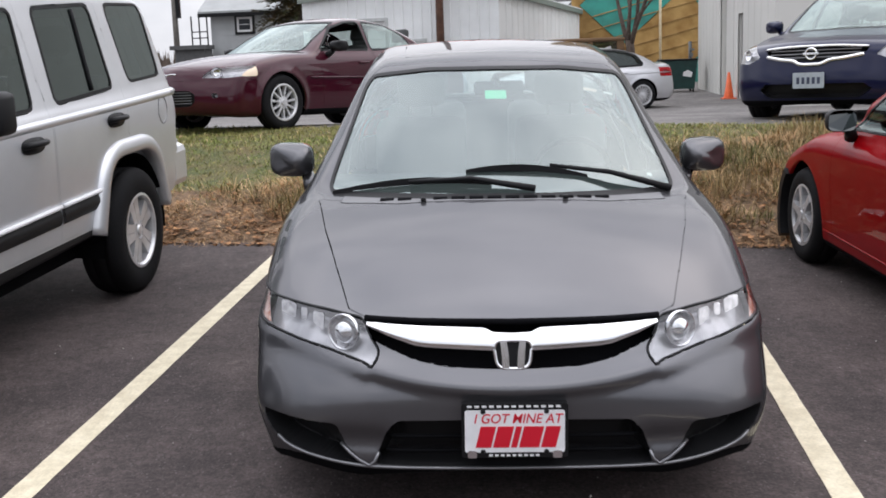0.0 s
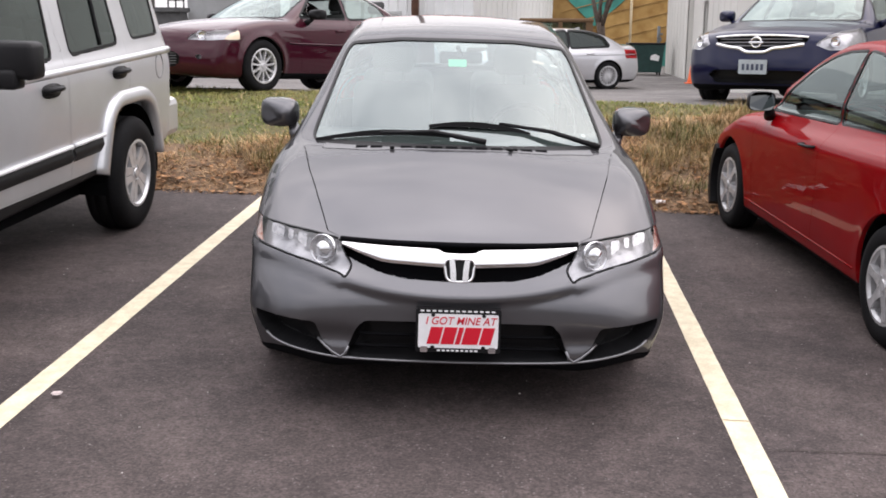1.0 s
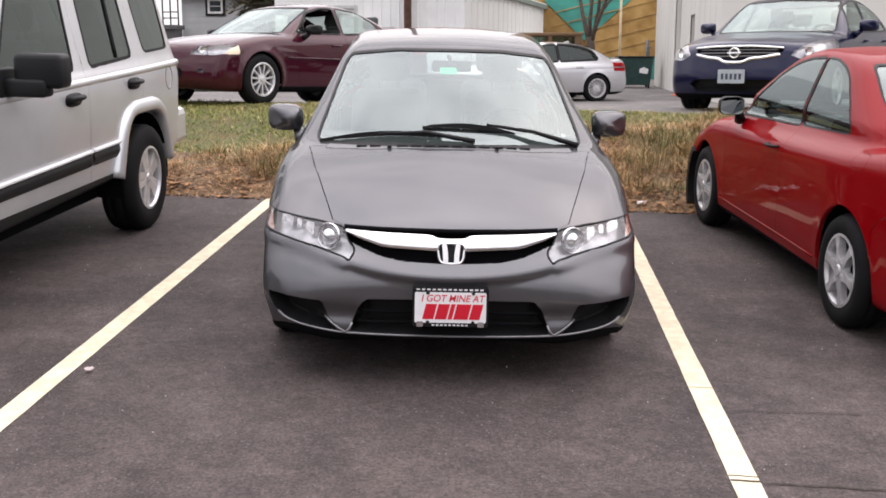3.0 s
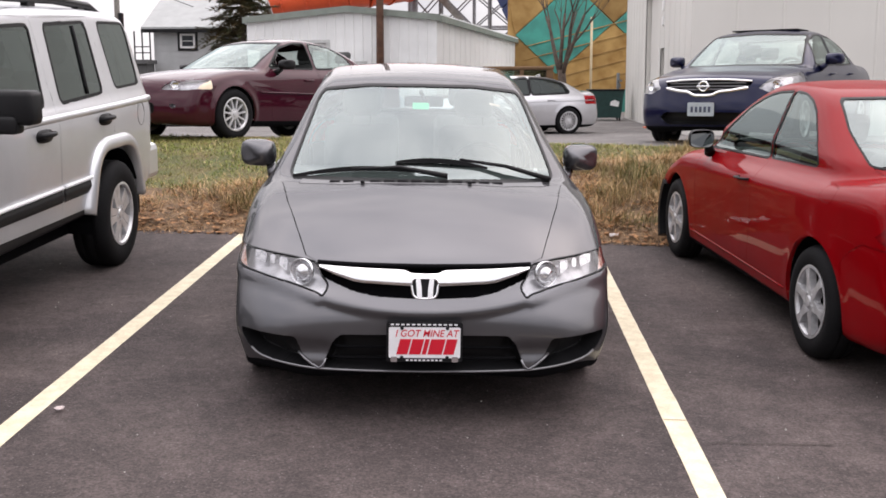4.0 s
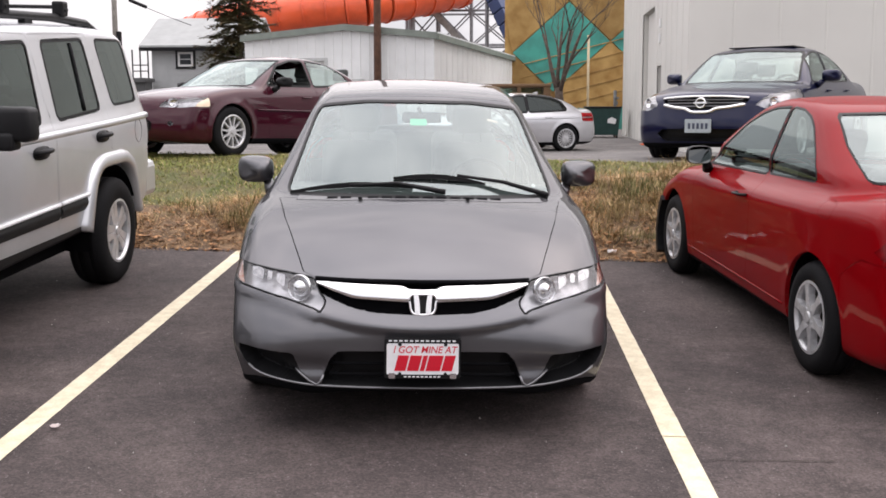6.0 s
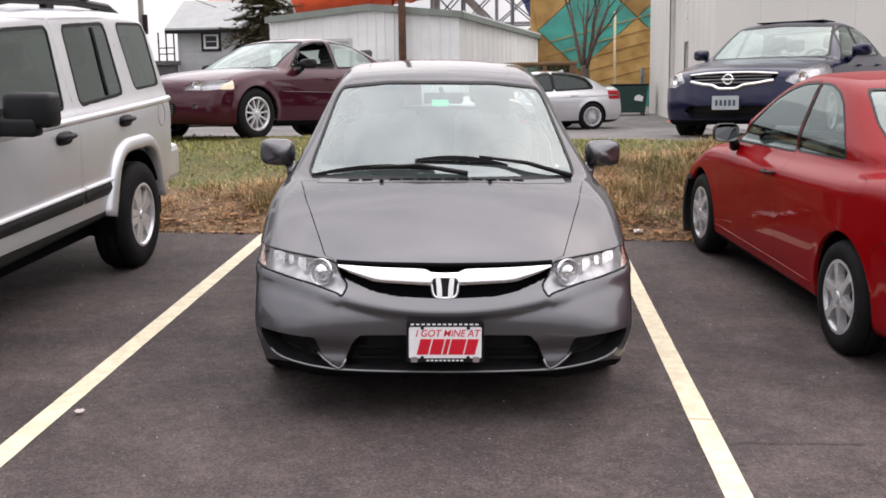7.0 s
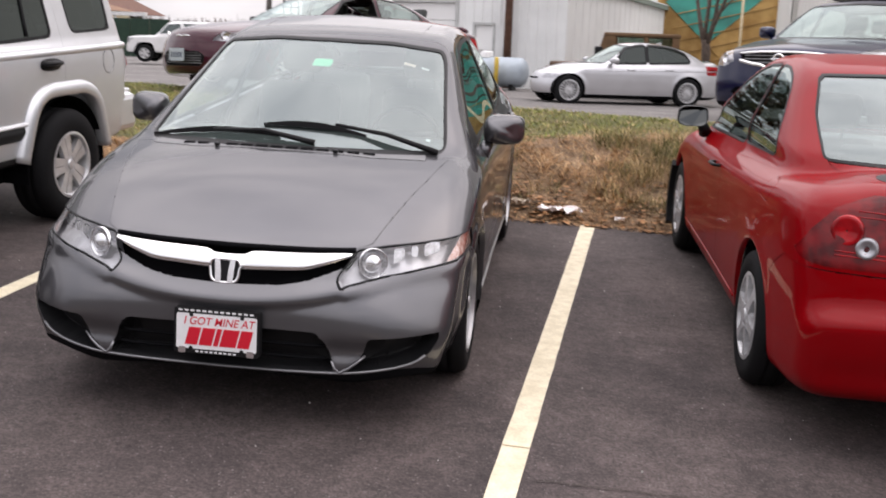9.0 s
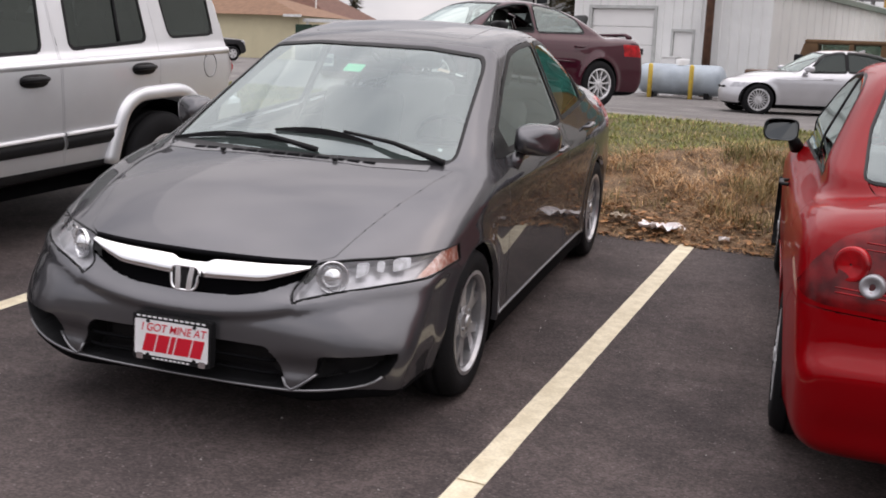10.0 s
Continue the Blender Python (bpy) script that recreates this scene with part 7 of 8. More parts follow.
def gate_post():
    bm = bmesh.new()
    sweep(bm, [(0, 0, 0), (0, 0, 1.75)], 0.06, 10)
    box(bm, -0.05, -0.08, 1.2, 0.10, 0.02, 1.35, 0.01)
    box(bm, -0.03, -0.10, 1.42, 0.14, 0.02, 1.50, 0.01)
    ob = tagged(mesh_object("gate_post", bm, material("grey_steel", (0.16, 0.17, 0.17), rough=0.6, metal=0.4)), "grey steel gate post with latch by the warehouse", "gate post")
    ob.matrix_world = pose(5.30, 36.2, 0.15)


gate_post()

# ---- fun park behind: panelled wall, tube slide, towers ----
TEAL = material("teal_panel", (0.045, 0.29, 0.235), rough=0.55, vary=0.15, scale=1.2, second=(0.04, 0.20, 0.165), by_object=0.12)
GOLD = material("gold_panel", (0.36, 0.225, 0.075), rough=0.6, vary=0.25, scale=1.2, second=(0.26, 0.14, 0.035), by_object=0.2)


def pattern_wall():
    ob = empty("panel_wall", pose(0, 48, 0), "large wall of slanting teal and gold panels", "wall")
    bm = bmesh.new()
    box(bm, 1.4, 0.12, -0.1, 12, 0.3, 13)
    part("backing", bm, GOLD, ob)
    a, b = Vector((2.75, 2.45)), Vector((2.0, -1.9))
    o = Vector((1.75, 3.85))
    for i in range(-3, 5):
        for j in range(-4, 5):
            p = o + a * i + b * j
            q = [p, p + a, p + a + b, p + b]
            c = (q[0] + q[2]) / 2
            if not (0.6 < c.x < 11.5 and 0.0 < c.y < 12):
                continue
            bm = bmesh.new()
            quad = [c + (r - c) * 0.985 for r in q]
            quad = [(max(1.4, r.x), max(-0.1, r.y)) for r in quad]
            prism(bm, quad, 0.02, 0.12)
            bmesh.ops.recalc_face_normals(bm, faces=bm.faces[:])
            part("panel", bm, TEAL if (i + j) % 2 == 0 else GOLD, ob)
    for k in range(5):
        bm = bmesh.new()
        z = 0.8 + k * 0.62
        tube(bm, (2.2, -0.02, z), (9.0, -0.02, z + 1.7), 0.025, sides=6)
        part("batten", bm, GOLD, ob)
    return ob


pattern_wall()


def thin_post():
    bm = bmesh.new()
    sweep(bm, [(0, 0, 0), (0, 0, 4.1)], 0.05, 8)
    ob = tagged(mesh_object("cream_post", bm, material("cream_post", (0.6, 0.5, 0.33), rough=0.7)), "thin cream post before the panelled wall", "post")
    ob.matrix_world = pose(4.75, 41, 0.15)


thin_post()


def slide():
    orange = material("orange_fibreglass", (0.72, 0.10, 0.03), rough=0.35, vary=0.12, scale=1.5, coat=0.3)
    ob = empty("tube_slide", pose(0, 60, -0.45), "large orange fibreglass tube slide with flanged joints", "water slide")
    ctrl = [(-18.9, 3.0, 5.2), (-17.6, 1.0, 5.9), (-15.5, 0.0, 6.55), (-12.5, 0.0, 7.05), (-9.0, 0.2, 7.45), (-6.2, 0.6, 7.75), (-3.4, 3.0, 8.4), (-1.0, 6.0, 9.2)]
    pts = spline(ctrl, 5)
    for k in range(0, len(pts) - 1, 2):
        seg = [Vector(p) for p in pts[k:k + 3]]
        bm = bmesh.new()
        sweep(bm, seg, 1.12, 20, caps=False)
        part("tube_section", bm, orange, ob, "", True)
        bm = bmesh.new()
        d = (seg[-1] - seg[0]).normalized()
        sweep(bm, [seg[0] - d * 0.05, seg[0] + d * 0.05], 1.19, 20)
        part("flange", bm, orange, ob)
    for x, y, z in ((-15.5, 0.0, 5.7), (-9.0, 0.2, 6.6), (-4.0, 2.5, 7.4)):
        bm = bmesh.new()
        tube(bm, (x, y, 0), (x, y, z), 0.16, sides=10)
        part("support_column", bm, STEEL_GREY, ob)


STEEL_GREY = material("galvanised_steel", (0.23, 0.23, 0.24), rough=0.55, metal=0.5, vary=0.15, scale=4)
slide()


def tower():
    ob = empty("slide_tower", pose(0, 66, 0), "grey steel lattice tower with stairs for the slides", "tower")
    xs, zs = (-4.6, -2.6, -0.4, 2.2), (0, 3.0, 5.2, 7.4, 9.6, 12)
    for y in (0, 3.0):
        for x in xs:
            bm = bmesh.new()
            tube(bm, (x, y, 0), (x, y, 12), 0.10, sides=6)
            part("post", bm, STEEL_GREY, ob)
        for z in zs[1:]:
            bm = bmesh.new()
            tube(bm, (xs[0], y, z), (xs[-1], y, z), 0.08, sides=6)
            part("beam", bm, STEEL_GREY, ob)
        for k in range(3):
            for z0, z1 in zip(zs[1:], zs[2:]):
                bm = bmesh.new()
                tube(bm, (xs[k], y, z0), (xs[k + 1], y, z1), 0.05, sides=5)
                part("brace", bm, STEEL_GREY, ob)
                bm = bmesh.new()
                tube(bm, (xs[k], y, z1), (xs[k + 1], y, z0), 0.05, sides=5)
                part("brace", bm, STEEL_GREY, ob)
    bm = bmesh.new()
    prism(bm, [(-5.2, 9.5), (-4.7, 9.5), (-1.0, 5.6), (-1.5, 5.6)], -1.2, -0.2)
    bmesh.ops.recalc_face_normals(bm, faces=bm.faces[:])
    part("stair_flight", bm, material("weathered_boards", (0.30, 0.29, 0.27), rough=0.9, vary=0.2, scale=3), ob)
    bm = bmesh.new()
    box(bm, -4.7, -0.3, 7.3, -2.6, 3.2, 7.5)
    part("deck", bm, material("weathered_boards", (0.3, 0.29, 0.27)), ob)


tower()


def blue_chute():
    bm = bmesh.new()
    blue_m = material("blue_chute", (0.03, 0.05, 0.13), rough=0.5, vary=0.25, scale=1.0)
    for k in range(10):
        t0, t1 = k / 10, (k + 0.94) / 10
        a, b = Vector((-0.4, 0, 11.0)), Vector((2.9, -2.5, 4.0))
        p, q = a.lerp(b, t0), a.lerp(b, t1)
        box(bm, -0.62, -0.4, 0, 0.62, 0.4, (q - p).length, 0.05, m=Matrix.Translation(p) @ (q - p).to_track_quat("Z", "Y").to_matrix().to_4x4())
    ob = tagged(mesh_object("blue_chute", bm, blue_m), "dark blue slanting slide chute behind the shed", "water slide")
    ob.matrix_world = pose(0, 62, 0)
    bm = bmesh.new()
    for x, z in ((0.6, 8.4), (1.9, 5.6)):
        tube(bm, (x, -1.0, 0), (x, -1.0, z), 0.12, sides=8)
    part("chute_leg", bm, STEEL_GREY, ob)


blue_chute()

# ---- trees ----
BARK = material("grey_bark", (0.10, 0.075, 0.06), rough=0.9, vary=0.3, scale=8, bump=0.01, bump_scale=30)


def bare_tree(m, height, seed):
    rng = random.Random(seed)
    trunk, twig = bmesh.new(), bmesh.new()

    def grow(bm, p, d, length, r, level):
        pts, rad = [p], [r]
        for k in range(1, 5):
            d = (d + Vector((rng.uniform(-0.16, 0.16), rng.uniform(-0.16, 0.16), 0.06))).normalized()
            pts.append(pts[-1] + d * length / 4)
            rad.append(r * (1 - 0.13 * k))
        sweep(trunk if level < 2 else twig, pts, rad, 7 if level < 2 else 4)
        if level < 5:
            for _ in range(3 if level < 2 else rng.choice((2, 3, 3))):
                k = rng.choice((2, 3, 4))
                a = rng.uniform(0, math.tau)
                s = rng.uniform(0.35, 0.75)
                nd = (d + Vector((math.cos(a) * s, math.sin(a) * s, rng.uniform(-0.1, 0.3)))).normalized()
                grow(bm, pts[k], nd, length * rng.uniform(0.55, 0.8), rad[k] * 0.62, level + 1)
    ob = empty("bare_tree", m, "leafless deciduous tree with many fine upright branches", "tree")
    sweep(trunk, [(0, 0, -0.1), (0.02, 0, 0.6), (0.0, 0.02, 1.3), (-0.05, 0, 1.9)], [0.24, 0.19, 0.17, 0.16], 12)
    for a, s in ((0.3, 0.35), (2.4, 0.45), (4.2, 0.3), (5.6, 0.55)):
        grow(trunk, Vector((-0.05 + 0.03 * math.cos(a), 0.03 * math.sin(a), 1.5 + 0.3 * (a % 1))), Vector((math.cos(a) * s, math.sin(a) * s, 1)).normalized(), height * 0.36, 0.10, 1)
    part("trunk", trunk, BARK, ob, "", True)
    part("crown", twig, BARK, ob)
    return ob


bare_tree(pose(3.35, 38.0, 0.15), 7.0, 4)


def conifer(m, height, radius, seed, mat, bare=0.1):
    rng = np.random.default_rng(seed)
    ob = empty("conifer", m, "dark shaggy evergreen conifer", "tree")
    bm = bmesh.new()
    tube(bm, (0, 0, 0), (0, 0, height), 0.16, 0.02, 8)
    part("trunk", bm, BARK, ob)
    vs, fs = [], []
    z = height * bare
    while z < height * 0.98:
        rr = radius * (1 - z / height) ** 0.8 + 0.12
        for _ in range(7):
            a = rng.uniform(0, math.tau)
            L = rr * rng.uniform(0.65, 1.15)
            droop = rng.uniform(0.0, 0.55)
            for s in np.linspace(0.15, 1, max(4, int(L * 7))):
                cx, cy, cz = math.cos(a) * L * s, math.sin(a) * L * s, z - droop * L * s * s + 0.15 * L * s
                for _ in range(15):
                    l, w = rng.uniform(0.16, 0.36), rng.uniform(0.03, 0.06)
                    b = a + rng.uniform(-1.1, 1.1)
                    e = rng.uniform(-0.5, 0.4)
                    k = len(vs)
                    dx, dy, dz = math.cos(b) * l, math.sin(b) * l, e * l
                    vs += [(cx - math.sin(b) * w, cy + math.cos(b) * w, cz), (cx + math.sin(b) * w, cy - math.cos(b) * w, cz), (cx + dx, cy + dy, cz + dz)]
                    fs.append((k, k + 1, k + 2))
        z += 0.16
    me = bpy.data.meshes.new("needles")
    me.from_pydata(vs, [], fs)
    me.materials.append(mat)
    nd = new("needles", me)
    nd.parent = ob
    return ob


NEEDLE = material("conifer_needles", (0.070, 0.085, 0.036), rough=0.8, second=(0.15, 0.095, 0.045), scale=1.5, by_island=0.5)
conifer(pose(-10.85, 45, 0.1), 10.5, 2.7, 5, NEEDLE, 0.22)
conifer(pose(-47.6, 92, 0), 6.4, 1.9, 6, NEEDLE)


# ---- grey house, wires, cream hall and far woods ----
def grey_house():
    ob = empty("grey_house", pose(-16.55, 50, 0.2), "grey boarded house with a pale roof and small white window", "house")
    wall = material("grey_boards", (0.42, 0.43, 0.43), rough=0.8, vary=0.08, scale=1.5)
    for k in range(14):
        z0 = 0.0 + k * 0.30
        bm = bmesh.new()
        box(bm, 0.0, -0.02 - 0.006 * (k % 2), z0 - 0.2 * (k == 0), 4.9, 0.08, z0 + 0.295)
        part("board", bm, wall, ob)
    bm = bmesh.new()
    box(bm, 0, 0.1, -0.2, 4.9, 6, 4.2)
    part("wall", bm, wall, ob)
    bm = bmesh.new()
    prism(bm, [(-0.45, 4.05), (3.0, 5.65), (3.0, 5.80), (-0.45, 4.20)], -0.5, 5.3, "yz")
    prism(bm, [(6.4, 4.05), (6.4, 4.20), (3.0, 5.80), (3.0, 5.65)], -0.5, 5.3, "yz")
    bmesh.ops.recalc_face_normals(bm, faces=bm.faces[:])
    part("roof", bm, material("pale_roof", (0.36, 0.37, 0.365), rough=0.7, vary=0.08, scale=2), ob)
    bm = bmesh.new()
    box(bm, -0.5, -0.50, 3.92, 5.3, -0.42, 4.10)
    part("fascia", bm, BLACK, ob, "dark fascia board")
    bm = bmesh.new()
    for x0, x1, z0, z1 in ((1.36, 1.46, 3.15, 4.0 - 0.12), (2.04, 2.14, 3.15, 3.88), (1.46, 2.04, 3.78, 3.88), (1.46, 2.04, 3.15, 3.25)):
        box(bm, x0, -0.10, z0, x1, -0.03, z1)
    box(bm, 1.36, -0.10, 3.50, 2.14, -0.05, 3.53)
    fr = part("window", bm, material("white_trim", (0.75, 0.75, 0.74), rough=0.5), ob, "white window frame")
    bm = bmesh.new()
    box(bm, 1.46, -0.06, 3.25, 2.04, -0.04, 3.78)
    part("pane", bm, material("dark_pane", (0.03, 0.035, 0.04), rough=0.1), fr)
    bm = bmesh.new()
    for x0, x1, z0, z1 in ((1.24, 1.36, 3.03, 4.00), (2.14, 2.26, 3.03, 4.00), (1.36, 2.14, 3.88, 4.00), (1.36, 2.14, 3.03, 3.15)):
        box(bm, x0, -0.09, z0, x1, -0.03, z1)
    part("window_casing", bm, BLACK, ob, "dark window casing")
    bm = bmesh.new()
    for x in (-0.95, -0.55, -0.15):
        box(bm, x, -0.3, -0.2, x + 0.06, -0.24, 4.0)
    for z in (2.9, 3.2):
        box(bm, -0.95, -0.3, z, -0.1, -0.25, z + 0.05)
    part("porch_posts", bm, BLACK, ob, "dark porch posts and rails")
    bm = bmesh.new()
    box(bm, -1.4, -1.6, -0.2, 0.1, -0.4, 2.35)
    box(bm, -1.6, -1.8, 2.35, 0.2, -0.3, 2.55)
    part("lean_to", bm, material("dark_shed", (0.10, 0.10, 0.10), rough=0.8), ob, "dark lean-to with a grey roof")


grey_house()


def line_pole():
    ob = empty("line_pole", pose(-18.75, 51, 0), "grey wooden line pole with a dark box and wires", "pole")
    bm = bmesh.new()
    sweep(bm, [(0, 0, 0), (0.05, 0, 9.5)], [0.16, 0.12], 10)
    part("shaft", bm, material("grey_pole_wood", (0.20, 0.185, 0.165), rough=0.85, vary=0.2, scale=5), ob)
    bm = bmesh.new()
    box(bm, 0.12, -0.15, 4.2, 0.32, 0.15, 5.2, 0.03)
    part("pole_box", bm, BLACK, ob)
    for k, (a, b, sag) in enumerate((((0, 0, 7.2), (7.0, 2.0, 4.6), 0.25), ((0, 0, 8.0), (-26, 6, 8.4), 0.6), ((0, 0, 7.6), (-26, 6, 7.9), 0.6))):
        bm = bmesh.new()
        a, b = Vector(a), Vector(b)
        sweep(bm, [a.lerp(b, t) - Vector((0, 0, sag * 4 * t * (1 - t))) for t in np.linspace(0, 1, 14)], 0.018, 5)
        part("wire", bm, BLACK, ob)
    bm = bmesh.new()
    tube(bm, (0.75, 0.2, 6.82), (1.6, 0.45, 6.45), 0.09, sides=8)
    part("wire_splice", bm, BLACK, ob, "black wire splice case")


line_pole()


def cream_hall():
    ob = empty("cream_hall", pose(-35.2, 60, 0, 0, 0, 0), "cream low hall with a big brown hipped roof", "house")
    cream = material("cream_wall", (0.62, 0.56, 0.38), rough=0.8, vary=0.06, scale=0.8)
    brown = material("brown_shingles", (0.135, 0.065, 0.045), rough=0.85, vary=0.2, scale=3, fine=0.2, bump_scale=20)
    bm = bmesh.new()
    box(bm, -16, 0, -0.3, 0.2, 7, 3.05)
    part("wall", bm, cream, ob)
    bm = bmesh.new()
    v = [bm.verts.new(p) for p in ((-16.6, -0.6, 3.0), (0.9, -0.6, 3.0), (0.6, 7.6, 3.0), (-16.6, 7.6, 3.0), (-12, 3.5, 4.7), (-5.2, 3.5, 4.7))]
    for q in ((0, 1, 5, 4), (1, 2, 5), (2, 3, 4, 5), (3, 0, 4), (3, 2, 1, 0)):
        bm.faces.new([v[i] for i in q])
    part("roof", bm, material("tan_shingles", (0.22, 0.125, 0.075), rough=0.85, vary=0.15, scale=3), ob)
    bm = bmesh.new()
    v = [bm.verts.new(p) for p in ((-26, 6, 3.0), (-1.4, 7.4, 3.0), (-2.7, 19, 3.0), (-26, 19, 3.0), (-20, 12.3, 6.75), (-8.6, 12.3, 6.75))]
    for q in ((0, 1, 5, 4), (1, 2, 5), (2, 3, 4, 5), (3, 0, 4), (3, 2, 1, 0)):
        bm.faces.new([v[i] for i in q])
    part("rear_roof", bm, brown, ob, "large brown hipped roof")
    bm = bmesh.new()
    box(bm, 0.6, -0.2, 2.62, 5.0, 0.1, 2.85)
    for x in (0.8, 2.8, 4.8):
        box(bm, x, -0.1, -0.3, x + 0.14, 0.04, 2.62)
    part("carport_beam", bm, material("white_trim", (0.75, 0.75, 0.74)), ob, "white carport beam on posts")
    bm = bmesh.new()
    box(bm, -0.6, -0.75, 2.92, 0.75, -0.62, 3.08)
    part("gutter", bm, material("white_trim", (0.75, 0.75, 0.74)), ob)
    bm = bmesh.new()
    tube(bm, (-3.1, 8.0, 3.2), (-3.1, 8.0, 4.95), 0.06, sides=6)
    part("vent_pipe", bm, material("white_trim", (0.75, 0.75, 0.74)), ob)
    fence = empty("fence", pose(-34.9, 59.2, 0), "dark green screened fence beside the hall", "fence")
    for k in range(5):
        bm = bmesh.new()
        box(bm, 0.1 + k * 1.3, 0, -0.3, 1.35 + k * 1.3, 0.06, 2.45)
        part("fence_panel", bm, material("green_screen", (0.02, 0.045, 0.03), rough=0.9, vary=0.15, scale=3), fence)


cream_hall()


def woods():
    rng = np.random.default_rng(77)
    vs, fs = [], []
    for k in range(11000):
        # the second belt is added unseen behind the camera, to darken the low sky
        behind = k >= 5200
        x, y = (rng.uniform(-90, 90), rng.uniform(-62, -48)) if behind else (rng.uniform(-150, 40), rng.uniform(150, 190))
        h = (4.3 + 1.5 * noise.noise((x * 0.05, 0, 3)) + 1.2 * noise.noise((x * 0.21, 1, 3))) * rng.uniform(0.5, 1.15) * (2.0 if behind else 1.0)
        w = rng.uniform(0.15, 0.8)
        k = len(vs)
        vs += [(x - w, y, -1), (x + w, y, -1), (x + rng.uniform(-0.6, 0.6), y, max(0.5, h))]
        fs.append((k, k + 1, k + 2))
    me = bpy.data.meshes.new("woods")
    me.from_pydata(vs, [], fs)
    me.materials.append(material("far_twigs", (0.16, 0.115, 0.09), rough=0.95, second=(0.09, 0.075, 0.06), scale=0.05, by_island=0.35))
    tagged(new("far_woods", me), "distant brown leafless woods, with unseen woods added behind the camera", "woods", kind="stuff")


woods()


# ---- small and far vehicles ----
def brown_jeep():
    ob = empty("soft_top_jeep", pose(2.15, 24.6, 0.27, 0, 0, 180), "small brown off-roader with a tan canvas top", "car")
    tan = material("tan_canvas", (0.16, 0.095, 0.05), rough=0.9, vary=0.2, scale=4)
    paintb = paint("brown_paint", (0.10, 0.055, 0.03), metal=0.0)
    bm = bmesh.new()
    box(bm, 0.0, -0.75, 0.45, 2.05, 0.75, 1.05, 0.06)
    box(bm, 2.0, -0.62, 0.45, 3.30, 0.62, 0.93, 0.06)
    box(bm, 2.25, -0.75, 0.50, 3.40, 0.75, 0.80, 0.06)
    part("body", bm, paintb, ob)
    # canvas roof on four corner pillars with clear side windows
    bm = bmesh.new()
    box(bm, 0.05, -0.74, 1.58, 1.95, 0.74, 1.68, 0.04)
    part("canvas_roof", bm, tan, ob, "tan canvas roof")
    for y in (-0.72, 0.66):
        for x0, x1 in ((0.05, 0.25), (0.82, 0.95), (1.62, 1.95)):
            bm = bmesh.new()
            prism(bm, [(x0, 1.05), (x1 + (0.16 if x0 > 1.5 else 0), 1.05), (x1, 1.60), (x0 + 0.03, 1.60)], y, y + 0.06)
            bmesh.ops.recalc_face_normals(bm, faces=bm.faces[:])
            part("canvas_pillar", bm, tan, ob)
        bm = bmesh.new()
        prism(bm, [(0.25, 1.05), (1.62, 1.05), (1.62, 1.6), (0.25, 1.6)], y + 0.02, y + 0.03)
        bmesh.ops.recalc_face_normals(bm, faces=bm.faces[:])
        part("side_window", bm, GLASS, ob).visible_shadow = False
        bm = bmesh.new()
        box(bm, 1.95, y * 1.28 - 0.02, 1.08, 2.15, y * 1.28 + 0.06, 1.32, 0.03)
        part("mirror", bm, BLACK, ob)
    for x in (0.6, 2.8):
        for s in (1, -1):
            bm = bmesh.new()
            lathe(bm, [(0.0, 0.10), (0.22, 0.10), (0.36, 0.08), (0.37, 0.0), (0.37, -0.1), (0.2, -0.12)], 28, "y", (x, s * 0.68, 0.37))
            part("wheel", bm, RUBBER, ob, "", True)


brown_jeep()


def small_car(name, label, m, colour, shape, scale=1.0):
    s = dict(shape)
    s["around"], s["along"], s["cap"] = 72, 64, 16
    w1 = side_region([(1.60, 1.245), (1.90, 1.645), (2.47, 1.69), (2.51, 1.255)], 0.4)
    w2 = side_region([(2.67, 1.26), (2.63, 1.69), (3.33, 1.69), (3.43, 1.265)], 0.4)
    w3 = side_region([(3.62, 1.27), (3.50, 1.69), (4.08, 1.69), (4.26, 1.275)], 0.4)
    ws = poly_region([(-0.3, 1.20), (0.74, 1.20), (0.68, 1.66), (-0.3, 1.69)], "uz", 1.0, 2.1)
    lamp = poly_region([(0.50, 0.82), (0.85, 0.82), (0.85, 1.02), (0.50, 1.02)], "uz", -1, 0.4)
    spec = [("window", w1, TINTED, "glass_pair", ""), ("window", w2, TINTED, "glass_pair", ""), ("window", w3, TINTED, "glass_pair", ""), ("windscreen", ws, TINTED, "glass", ""), ("headlight", lamp, LAMP_BACK, "flush_pair", "")]
    return build_simple(name, label, m, s, colour, spec)


small_car("white_suv", "white sport utility vehicle parked far across the yard", pose(-21.6, 41.0, 0.30, 0, 0, -78), paint("white_paint", (0.72, 0.72, 0.72), metal=0.0), JEEP)
small_car("black_suv", "black sport utility vehicle far behind the silver one", pose(-29.6, 45, 0.25, 0, 0, 150), paint("black_paint", (0.012, 0.012, 0.014), metal=0.0), JEEP)


# ---- litter on the bank's foot ----
def litter(x, y, size, seed, label, mat, height=0.05):
    rng = random.Random(seed)
    bm = bmesh.new()
    n = 9
    grid = [[bm.verts.new((x + size * (i / n - 0.5) + rng.uniform(-0.012, 0.012), y + size * 0.6 * (j / n - 0.5) + rng.uniform(-0.012, 0.012), ground_z(x, y) + 0.02 + rng.uniform(0, height))) for i in range(n + 1)] for j in range(n + 1)]
    for j in range(n):
        for i in range(n):
            if math.hypot(i - 4, j - 4) < 4.6 + rng.uniform(-1.0, 0.8):
                bm.faces.new((grid[j][i], grid[j][i + 1], grid[j + 1][i + 1], grid[j + 1][i]))
    bmesh.ops.delete(bm, geom=[v for v in bm.verts if not v.link_faces], context="VERTS")
    return tagged(mesh_object("crumpled_paper", bm, mat), label, "litter", group="litter on the bank")


